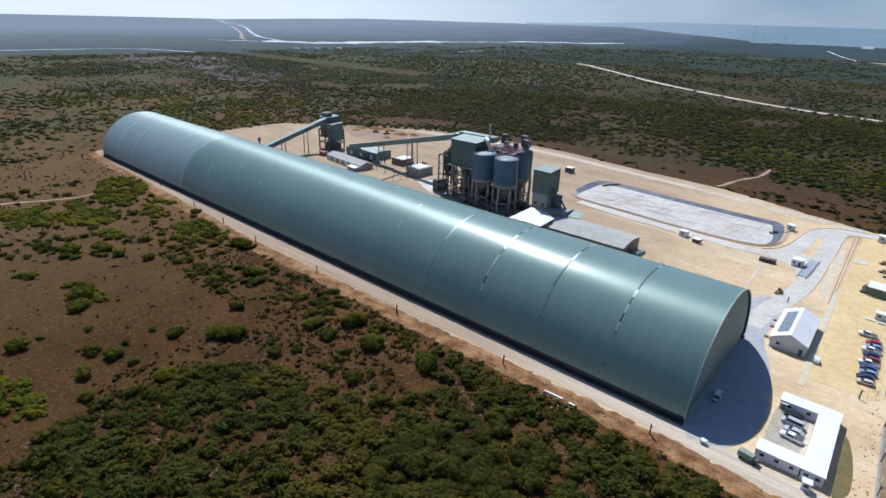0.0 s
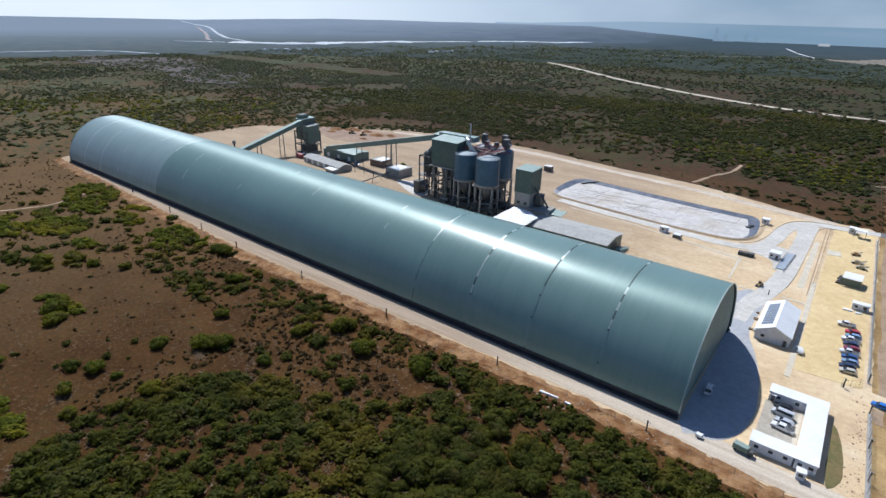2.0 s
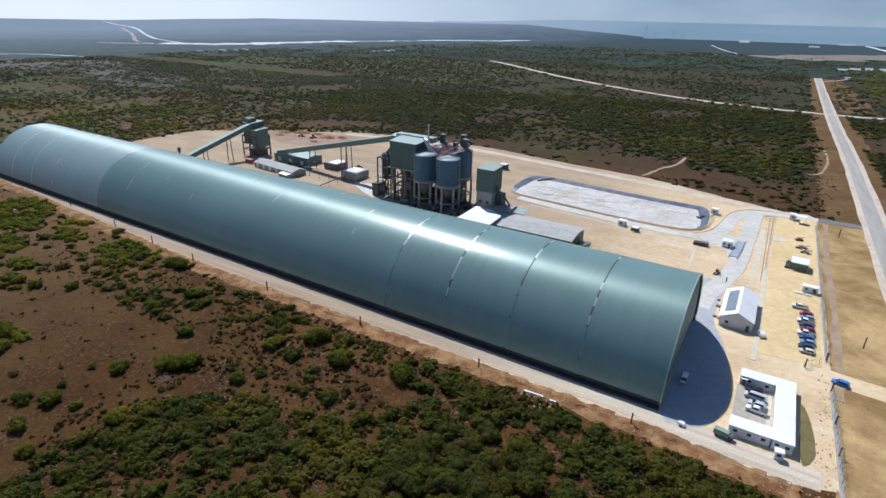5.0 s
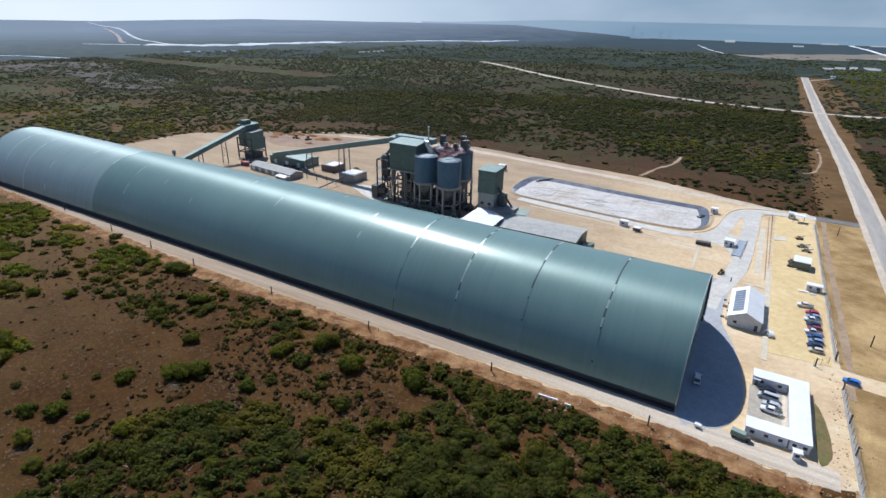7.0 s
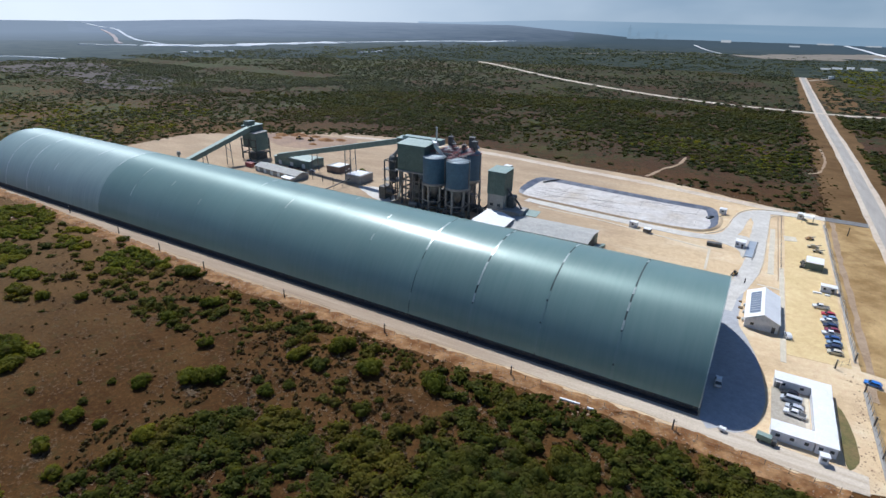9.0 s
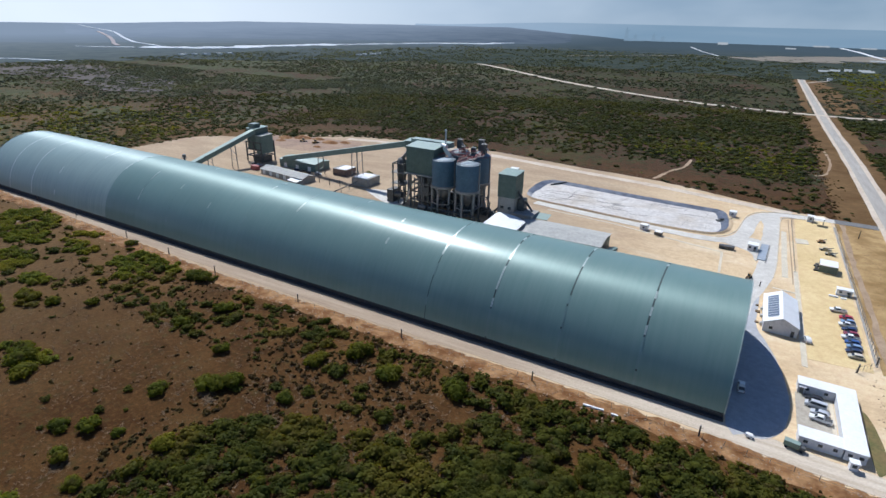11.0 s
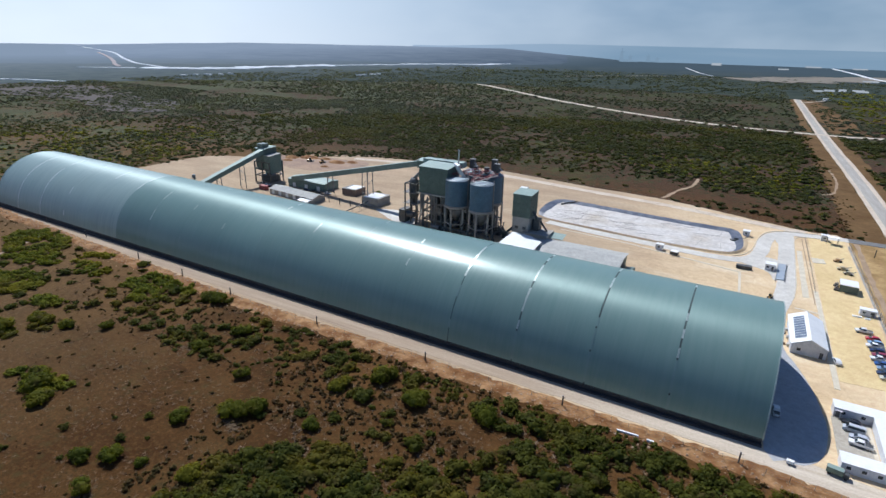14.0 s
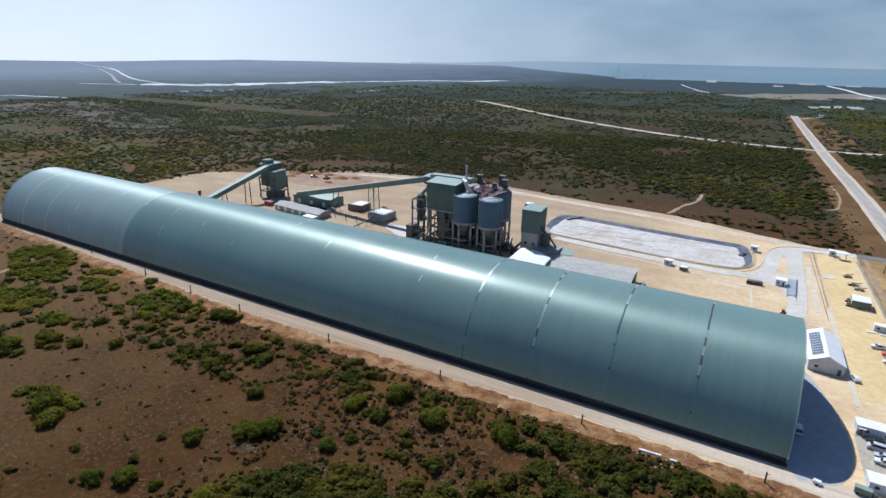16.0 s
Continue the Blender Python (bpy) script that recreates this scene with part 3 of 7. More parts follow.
strip("road", [(58.6, 203.3), (40, 203.6), (28, 202.2), (16, 200.2), (8.5, 196.5), (3.4, 188.5), (0.8, 176), (-0.8, 160), (-4.2, 147.6), (-10.5, 141.2), (-21, 139.6), (-34, 140.2), (-50, 141.8), (-80, 144.5), (-106, 148.5)], 6.6, 0.21, M_TAR, "pale tar entrance road that loops round the pond", "road", 0.3, 0.15, 4)
strip("road", [(11, 199), (10.6, 184), (10.2, 165), (9.7, 150), (9.4, 136), (8.9, 121), (7.4, 105), (4.6, 91), (1.6, 78), (0.4, 66)], 7.0, 0.195, M_TAR, "pale tar road down to the shed's end", "road", 0.4, 0.15, 4)
sheet("road_junction", [(1.5, 191), (9, 199), (13.6, 198), (13.4, 178), (6.9, 178), (5.6, 185)], 0.187, 0.1, M_TAR, "pale tar junction inside the gate", "road", 0.2, True, 2.0)
sheet("road_junction", [(-6, 146), (0, 152), (7, 149), (7, 130), (4.5, 122), (1.5, 132), (-9, 138.5)], 0.187, 0.1, M_TAR, "pale tar apron at the weighbridge", "road", 0.4, True, 2.0)
strip("road", [(39.6, 203.6), (49, 203.5), (58.4, 203.3)], 7.0, 0.235, M_TAR_DARK, "grey tar apron at the entrance junction", "road", 0.2, 0.1, 4)
strip("kerb", [(31, 198.2), (19, 196.4), (15, 192), (14.1, 182), (13.8, 165), (13.3, 148), (13.0, 136), (12.5, 121), (11.2, 106)], 0.3, 0.34, M_KERB, "pale concrete kerb along the entrance road", "kerb", 0, 0.3, 4)
strip("kerb", [(34, 206.4), (15, 204), (5.5, 199.6), (-0.2, 190.5), (-2.9, 176), (-4.6, 161), (-8, 150.6), (-13, 145.2)], 0.3, 0.34, M_KERB, "pale concrete kerb along the loop road", "kerb", 0, 0.3, 4)
strip("footpath", [(19.6, 39), (19.5, 80), (19.3, 118)], 1.6, 0.24, M_KERB, "pale concrete path beside the car park", "path", 0, 0.2, 6)
strip("lane", [(15.4, 109), (15.8, 171)], 2.2, 0.17, M_KERB, "pale concrete strip in the sand", "path", 0.2, 0.2, 6)
strip("ditch", [(18.2, 103), (18.0, 193)], 0.4, 0.15, M_PATH, "dark storm drain along the yard", "drain", 0.1, 0.1, 6)
for line in ([(-60, 136), (-9, 124.6)], [(-9, 124.6), (-8.4, 99.8)], [(-4, 94.2), (3.4, 94.9)], [(11, 95.6), (19, 94.6)], [(-96, 139.5), (-60, 136)]):
    strip("kerb", line, 1.0, 0.2, M_KERB, "low pale kerb across the sandy yard", "kerb", 0.1, 0.2, 4, False)
sheet("concrete_slab", [(20.8, 155.6), (26, 157.2), (25.5, 163.4), (20.2, 163.2)], 0.3, 0.3, M_KERB, "bare pale concrete slab in the yard", "slab", 0.1, False)
strip("track", [(34, 42), (46, 41), (58, 40)], 8, 0.14, M_PAD, "sandy side track through the gate", "track", 0.8, 0.2, 4)
strip("track", [(41.6, 30), (42.2, 90), (41.8, 150), (42.6, 203)], 2.2, 0.12, M_PATH, "trodden sandy track along the fence", "track", 1.0, 0.2, 6)
strip("track", [(-43, 314), (-45, 286), (-52, 266), (-58, 240)], 2.2, 0.1, M_PATH, "pale footpath through the scrub", "track", 1.2, 0.2, 4)
strip("track", [(48, 412), (49, 365), (43.5, 322), (36, 312)], 1.8, 0.1, M_PATH, "pale footpath beside the road", "track", 0.9, 0.2, 4)
strip("track", [(-309, -6), (-305, -22), (-299, -38), (-313, -68), (-332, -112)], 2.0, 0.08, M_PATH, "sandy track into the scrub", "track", 1.0, 0.2, 4)
strip("track", [(-362, 205), (-330, 222), (-291, 246)], 4, 0.16, M_PAD, "pale dirt track at the edge of the works", "track", 1.0, 0.2, 4)
strip("service_track", [(36, -7.0), (16, -5.8), (-1, -4.2), (-31, -3.6), (-140, -3.0), (-195, -1.8), (-262, 0.8), (-330, 3.4), (-386, 5.8)], 7.0, 0.16, M_TRACK, "pink-tan graded service track along the shed", "track", 0.8, 0.1, 6)
strip("back_road", [(20, 206), (-52, 222), (-114, 231), (-177, 240), (-240, 238), (-300, 226)], 7, 0.16, M_DIRT, "pale graded track behind the pond", "track", 1.2, 0.1, 6)
sheet("stockyard", [(-360, 195), (-352, 210), (-316, 217), (-284, 220), (-272, 200), (-282, 180), (-314, 170), (-341, 180)], 0.17, 0.1, surface("brown_stockyard_soil", (0.34, 0.23, 0.15), (0.22, 0.15, 0.11), 0.95, 0, 0.06, 0.8, 0.08), "brown soil of the far stockyard", "yard", 2.0)
sheet("lawn", [(32.2, 23), (34, 17.5), (35, 8), (34.8, 1), (32.4, -3.2), (31.9, 3), (32.0, 12)], 0.19, 0.2, M_GRASS, "narrow strip of mown grass by the offices", "lawn", 0.3, True, 2)


def berm():
    """The rough red bank along the front of the hardstand."""
    bm, rows, rng = bmesh.new(), [], random.Random(5)
    for i in range(210):
        x = 32 - i * 2.05
        edge = -8.2 - 0.8 * noise.noise((x * 0.05, 4.0, 0.0)) - max(0.0, x) * 0.10 + max(0.0, -x - 180) * 0.058
        row = []
        for k, (dy, z) in enumerate(((0.9, 0.09), (-0.3, 0.22), (-1.8, 0.42), (-3.6, 0.3), (-5.2, 0.06), (-9, -0.7))):
            row.append(bm.verts.new((x + rng.uniform(-0.4, 0.4), edge + dy + rng.uniform(-0.3, 0.3) + (0 if k < 3 else 1.6 * noise.noise((x * 0.09, k, 0.3))), z + rng.uniform(-0.14, 0.18) * (0 < k < 5))))
        rows.append(row)
    for a, b in zip(rows, rows[1:]):
        for k in range(5):
            bm.faces.new((a[k], b[k], b[k + 1], a[k + 1]))
    tagged(part("soil_bank", bm, M_BERM, None), "rough red soil bank along the hardstand", "bank", kind="structure")


berm()


def ring(outline, offset, steep=None):
    """The outline moved inwards, less so in front where the bank is steep."""
    out = []
    for i, p in enumerate(outline):
        d = (outline[(i + 1) % len(outline)] - outline[i - 1]).normalized()
        k = 1.0 if steep is None else 0.4 + 0.6 * min(1.0, max(0.0, (p.y - 152) / 22))
        out.append(p + Vector((-d.y, d.x)) * offset * k)
    return out


def pond():
    line = smooth_line([(-110, 152), (-118, 162), (-120.5, 178), (-119, 192), (-113, 199), (-95, 198.5), (-59, 194.5), (-27, 192), (-15, 191.5), (-9, 186), (-6.6, 171), (-8, 156), (-14, 147), (-24, 144.6), (-48, 144.6), (-79, 148)], 4, True)
    root = thing("pond", pose(0, 0, 0), "emptied lined pond with pale dried silt", "pond", kind="structure")
    area = sum(line[i - 1].x * line[i].y - line[i].x * line[i - 1].y for i in range(len(line)))
    sign = 1 if area > 0 else -1
    levels = [(0.0, 0.1), (2.0, 0.9), (2.9, 1.0), (6.4, 0.2)]
    n = len(line)

    def slope(name, span, mat, label, wrinkle, keep):
        bm, rings = bmesh.new(), []
        for off, z in span:
            rings.append([bm.verts.new((p.x, p.y, z + wrinkle * noise.noise((p.x * 0.5, p.y * 0.5, off)))) for p in ring(line, off * sign, True)])
        for r0, r1 in zip(rings, rings[1:]):
            for k in range(n):
                if keep(line[k]):
                    bm.faces.new((r0[k], r0[(k + 1) % n], r1[(k + 1) % n], r1[k]))
        bmesh.ops.delete(bm, geom=[v for v in bm.verts if not v.link_faces], context="VERTS")
        bmesh.ops.recalc_face_normals(bm, faces=bm.faces)
        part(name, bm, mat, root, label)

    deep = [(2.7, 1.05), (4.1, 0.92), (5.4, 0.72), (6.7, 0.48), (7.9, 0.24)]
    slope("bank", levels[:3], M_PAD, "sandy bank", 0.0, lambda p: True)
    slope("liner", deep, M_LINER, "wrinkled dark plastic liner", 0.12, lambda p: p.y > 160 or p.x > -16)
    slope("dusty_liner", deep, M_LINER_DUSTY, "liner under pale dust", 0.12, lambda p: not (p.y > 160 or p.x > -16))
    bm = bmesh.new()
    f = bm.faces.new([bm.verts.new((p.x, p.y, 0.28)) for p in ring(line, 7.5 * sign, True)])
    if f.normal.z < 0:
        f.normal_flip()
    part("silt", bm, M_SILT, root, "pale cracked silt on the pond's bed")
    rng = random.Random(8)
    for i in range(34):
        x, y = rng.uniform(-105, -18), rng.uniform(156, 184)
        a = rng.choice((0.1, 0.1, 1.5)) + rng.uniform(-0.2, 0.2)
        d = Vector((math.cos(a), math.sin(a), 0)) * rng.uniform(3, 10)
        part("liner_seam", beam(bmesh.new(), Vector((x, y, 0.3)) - d, Vector((x, y, 0.3)) + d, 0.14, 0.14), M_CONCRETE, root)


pond()


def distance():
    # hazy plain, estuary, plateau and sea
    def arc(r0, z0, r1, z1, a0, a1, n=60, wave=0.0):
        vs, fs = [], []
        for k in range(n + 1):
            a = radians(a0 + (a1 - a0) * k / n)
            w = 1 + wave * noise.noise((k * 0.35, r0 * 0.01, 2.0))
            for r, z in ((r0 * w, z0), (r1, z1)):
                vs.append((-3 + r * math.sin(a), -130 + r * math.cos(a), z))
        for k in range(n):
            fs.append((2 * k, 2 * k + 2, 2 * k + 3, 2 * k + 1))
        return vs, fs

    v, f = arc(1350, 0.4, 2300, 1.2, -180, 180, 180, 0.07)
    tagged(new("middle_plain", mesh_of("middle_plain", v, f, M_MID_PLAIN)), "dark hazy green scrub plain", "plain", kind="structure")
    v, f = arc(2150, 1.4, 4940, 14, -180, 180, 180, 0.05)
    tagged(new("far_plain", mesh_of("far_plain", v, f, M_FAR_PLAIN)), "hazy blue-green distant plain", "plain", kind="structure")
    def crest(a):
        return 36 * min(1, max(0, (a + 62) / 14)) * min(1, max(0, (-17 - a) / 6)) + 3 * noise.noise((a * 0.25, 1, 1))

    def plateau(x, y):
        r, h = math.hypot(x + 3, y + 130), crest(math.degrees(math.atan2(x + 3, y + 130)))
        steps = ((2500, 1), (3200, 7 + 0.5 * h), (3900, 10 + 0.85 * h), (4700, 13 + h))
        for (r0, z0), (r1, z1) in zip(steps, steps[1:]):
            if r0 <= r <= r1:
                return z0 + (z1 - z0) * (r - r0) / (r1 - r0)
        return 0.0

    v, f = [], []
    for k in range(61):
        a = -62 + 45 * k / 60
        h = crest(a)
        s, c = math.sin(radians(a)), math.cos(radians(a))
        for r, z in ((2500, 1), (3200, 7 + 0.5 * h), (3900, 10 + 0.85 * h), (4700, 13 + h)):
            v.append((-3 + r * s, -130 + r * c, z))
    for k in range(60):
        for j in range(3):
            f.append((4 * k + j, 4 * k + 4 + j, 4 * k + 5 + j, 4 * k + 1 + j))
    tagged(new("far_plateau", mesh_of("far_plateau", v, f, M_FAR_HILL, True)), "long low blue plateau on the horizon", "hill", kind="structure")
    v, f = [], []
    for k in range(91):
        a = -32 + 92 * k / 90
        r0 = 4880 - 1380 * min(1.0, max(0.0, (a + 18) / 7))
        top = 92.5 - 34 * min(1.0, max(0.0, (-19 - a) / 10))
        for r, z in ((r0 * (1 + 0.02 * noise.noise((a * 0.5, 4, 4))), 9), (4930, top)):
            v.append((-3 + r * math.sin(radians(a)), -130 + r * math.cos(radians(a)), z))
    for k in range(90):
        f.append((2 * k, 2 * k + 2, 2 * k + 3, 2 * k + 1))
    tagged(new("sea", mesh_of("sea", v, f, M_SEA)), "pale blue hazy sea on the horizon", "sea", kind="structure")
    # Added wall of emission that stands in for the low haze of the sky.
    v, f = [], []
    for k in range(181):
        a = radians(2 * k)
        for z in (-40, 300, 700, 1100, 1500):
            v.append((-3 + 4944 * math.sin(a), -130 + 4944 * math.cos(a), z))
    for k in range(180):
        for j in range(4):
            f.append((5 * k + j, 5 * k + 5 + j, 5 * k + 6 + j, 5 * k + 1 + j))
    tagged(new("backdrop", mesh_of("backdrop", v, f, M_HORIZON, True)), "glowing backdrop painted as bright haze along the horizon", "sky", kind="structure")
    strip("estuary", [(-1580, 900), (-1520, 962), (-1447, 1082), (-1425, 1302), (-1384, 1535)], 95, 2.2, M_ESTUARY, "pale glinting estuary and salt flats", "water", 60, 1.5, 30, slope=0.0065)
    strip("estuary", [(-1390, 1540), (-1300, 1740), (-1197, 1974)], 42, 2.2, M_ESTUARY, "narrow pale arm of the estuary", "water", 30, 1.5, 30, slope=0.0065)
    strip("estuary", [(-1290, 1840), (-1170, 2020), (-1060, 2120), (-1001, 2541), (-1030, 2797)], 60, 2.2, M_ESTUARY, "pale far arm of the estuary", "water", 40, 1.5, 30, slope=0.0065)
    strip("estuary", [(-1704, 790), (-1640, 840), (-1590, 890)], 26, 2.2, M_ESTUARY, "thin pale strip of salt flat", "water", 18, 1.5, 30, slope=0.0065)
    strip("highway", [(-3891, 1996), (-3420, 1800), (-3113, 1665), (-2624, 1468), (-2177, 1229), (-1881, 1076), (-1732, 1020), (-1556, 965), (-1480, 985)], 13, 2.6, M_ESTUARY, "distant pale motorway on the plain", "road", 3, 1.5, 40, slope=0.0078, level=plateau)
    strip("highway", [(-2690, 1440), (-2300, 1245), (-2010, 1085), (-1800, 960), (-1690, 905)], 12, 2.6, M_BARE_FAR, "pinkish cutting beside the motorway", "road", 4, 1.5, 40, slope=0.0078, level=plateau)
    strip("far_road", [(-1380, 60), (-1412, 180), (-1412, 295), (-1372, 447), (-1230, 500)], 12, 1.6, M_ESTUARY, "pale road across the far scrub", "road", 3, 1.5, 30)
    sheet("bare_ground", [(-700, 300), (-760, 290), (-860, 330), (-960, 330), (-1100, 300), (-1240, 330), (-1230, 420), (-1080, 480), (-980, 450), (-880, 420), (-760, 400), (-690, 350)], 0.5, 0.6, M_BARE, "pinkish bare soil among the far scrub", "soil", 26, True, 14)


distance()

# ------------------------------------------------------------ the long arched shed
SHED_LENGTH, SHED_A, SHED_B, SHED_Y = 384.0, 28.0, 26.3, 27.3
BAY, FIRST = 22.56, 23.0
SHED = pose(0, 0.4, 0, 0, 0, -0.87)


def arch(u, out=0.0):
    """A place on the arch: u runs from the front foot (0) to the back foot (1)."""
    a = math.pi * (0.022 + 0.956 * u)
    return SHED_Y - (SHED_A + out) * math.cos(a), (SHED_B + out) * math.sin(a)


def sheet_mesh(name, length, material, steps=46, pitch=0.76):
    """One bay of corrugated sheet that starts at x = 0 and runs to -length."""
    ribs = int(length / pitch)
    step = length / ribs
    xs, lift = [], []
    for k in range(ribs):
        for dx, h in ((0.0, 0.0), (0.25, 0.004), (0.5, 0.008), (0.75, 0.004)):
            xs.append(-(k + dx) * step)
            lift.append(h)
    xs.append(-length)
    lift.append(0.0)
    verts, faces = [], []
    for x, h in zip(xs, lift):
        for j in range(steps + 1):
            y, z = arch(j / steps, h)
            verts.append((x, y, z))
    n = steps + 1
    for i in range(len(xs) - 1):
        for j in range(steps):
            faces.append((i * n + j, i * n + j + 1, (i + 1) * n + j + 1, (i + 1) * n + j))
    return mesh_of(name, verts, faces, material, True)


def shed():
    root = thing("storage_shed", SHED, "very long arched storage shed of green corrugated sheet", "shed")
    gap = 0.46
    full, tight, dusty = sheet_mesh("roof_sheet", BAY - gap, M_ROOF), sheet_mesh("roof_sheet", BAY - 0.02, M_ROOF), sheet_mesh("roof_sheet_dusty", BAY - 0.02, M_ROOF_DUSTY)
    part("roof_sheet", sheet_mesh("roof_sheet_end", FIRST - gap / 2, M_ROOF), M_ROOF, root)
    # the layer under the joints
    verts, faces, n = [], [], 49
    for x in (-0.05, -SHED_LENGTH + 0.05):
        for j in range(n):
            verts.append((x, *arch(j / (n - 1), -0.12)))
    for j in range(n - 1):
        faces.append((j, j + 1, n + j + 1, n + j))
    part("underlay", mesh_of("underlay", verts, faces, M_JOINT), M_JOINT, root, "dark lining seen in the roof joints")
    for k in range(16):
        ob = part("roof_sheet", dusty if k >= 11 else full if k < 3 else tight, None, root, "dust-paled roof sheet" if k >= 11 else "")
        ob.location.x = -FIRST - k * BAY - (gap / 2 if k < 3 else 0.01)
    # cover strips over the joints
    strips = []
    for count, cover_mat in ((2, M_STRAP), (3, M_STRAP), (2, M_SEAM), (3, M_SEAM), (2, M_ROOF_DUSTY), (3, M_ROOF_DUSTY), (2, M_STRAP_PALE), (3, M_STRAP_PALE)):
        bm = bmesh.new()
        rows = []
        for j in range(count + 1):
            rows.append([bm.verts.new((dx, 0, 0)) for dx in (-0.29, -0.29, 0.29, 0.29)])
        for i, r in enumerate(rows):
            for v, out in zip(r, (0.03, 0.07, 0.07, 0.03)):
                a = (i / count - 0.5) * count * 0.05
                v.co = Vector((v.co.x, -(SHED_A + out) * math.sin(-a), (SHED_B + out) * math.cos(a) - SHED_B))
        for a, b in zip(rows, rows[1:]):
            for q in range(3):
                bm.faces.new((a[q], b[q], b[q + 1], a[q + 1]))
        bmesh.ops.recalc_face_normals(bm, faces=bm.faces)
        me = bpy.data.meshes.new("cover_strip")
        bm.to_mesh(me)
        bm.free()
        me.materials.append(cover_mat)
        strips.append(me)
    rng = random.Random(11)
    for k in range(16):
        u = 0.03
        while u < 0.97:
            long = rng.random() < 0.5
            step = 0.0515 if long else 0.0345
            low = u < 0.2 + 0.05 * math.sin(k * 2.3)
            missing = (0.66, 0.62, 0.5, 0.6)[k] if k < 4 else 0.72 if k < 14 else 0.05
            if k < 11 and not low and u < 0.8:
                long, step = False, 0.0345
            if rng.random() > (missing if not low and u < 0.8 else 0.0 if k < 3 or k > 13 else 0.92):
                y, z = arch(u)
                a = math.pi * (0.022 + 0.956 * u)
                ob = part("cover_strip", strips[(1 if long else 0) + (2 if low and k < 4 else 0 if k < 4 else (2 if low or rng.random() < 0.55 else 0) if k < 11 else 6)], None, root)
                ob.matrix_local = Matrix.Translation((-FIRST - k * BAY, y, z)) @ Matrix.Rotation(math.atan2(SHED_B * math.cos(a), SHED_A * math.sin(a)), 4, "X")
            u += step
    # end walls of upright cladding
    for x, name in ((-0.7, "end_wall"), (-SHED_LENGTH + 0.7, "end_wall")):
        verts, faces = [], []
        cols = 150
        for i in range(cols + 1):
            y = SHED_Y - 27.6 + 55.2 * i / cols
            top = SHED_B * math.sqrt(max(0.0, 1 - ((y - SHED_Y) / SHED_A) ** 2)) - 0.05
            xx = x + (0.06 if i % 2 else -0.06)
            verts += [(xx, y, 0.0), (xx, y, max(top, 0.3))]
        for i in range(cols):
            faces.append((2 * i, 2 * i + 2, 2 * i + 3, 2 * i + 1))
        part(name, mesh_of(name, verts, faces, M_ENDWALL), M_ENDWALL, root, "dark green upright cladding")
    # rim trims at both ends
    for x in (0.0, -SHED_LENGTH):
        bm, rows = bmesh.new(), []
        for j in range(61):
            y0, z0 = arch(j / 60, -0.3)
            y1, z1 = arch(j / 60, 0.14)
            rows.append([bm.verts.new(c) for c in ((x - 0.18, y0, z0), (x + 0.12, y0, z0), (x + 0.12, y1, z1), (x - 0.18, y1, z1))])
        for a, b in zip(rows, rows[1:]):
            for q in range(4):
                bm.faces.new((a[q], a[(q + 1) % 4], b[(q + 1) % 4], b[q]))
        bmesh.ops.recalc_face_normals(bm, faces=bm.faces)
        part("rim_trim", bm, M_STRAP, root, "pale edge trim of the arch")
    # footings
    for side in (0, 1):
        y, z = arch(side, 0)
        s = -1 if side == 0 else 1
        part("footing", boxed(-SHED_LENGTH + 0.2, -0.2, min(y, y - s * 1.4), max(y, y - s * 1.4), 0.0, z + 0.35, 0.0), M_FOOT, root, "concrete foot wall coloured near-black for the shade there")
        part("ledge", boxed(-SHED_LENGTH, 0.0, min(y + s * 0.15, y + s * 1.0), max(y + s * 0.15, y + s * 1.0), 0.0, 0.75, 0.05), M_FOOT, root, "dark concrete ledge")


shed()


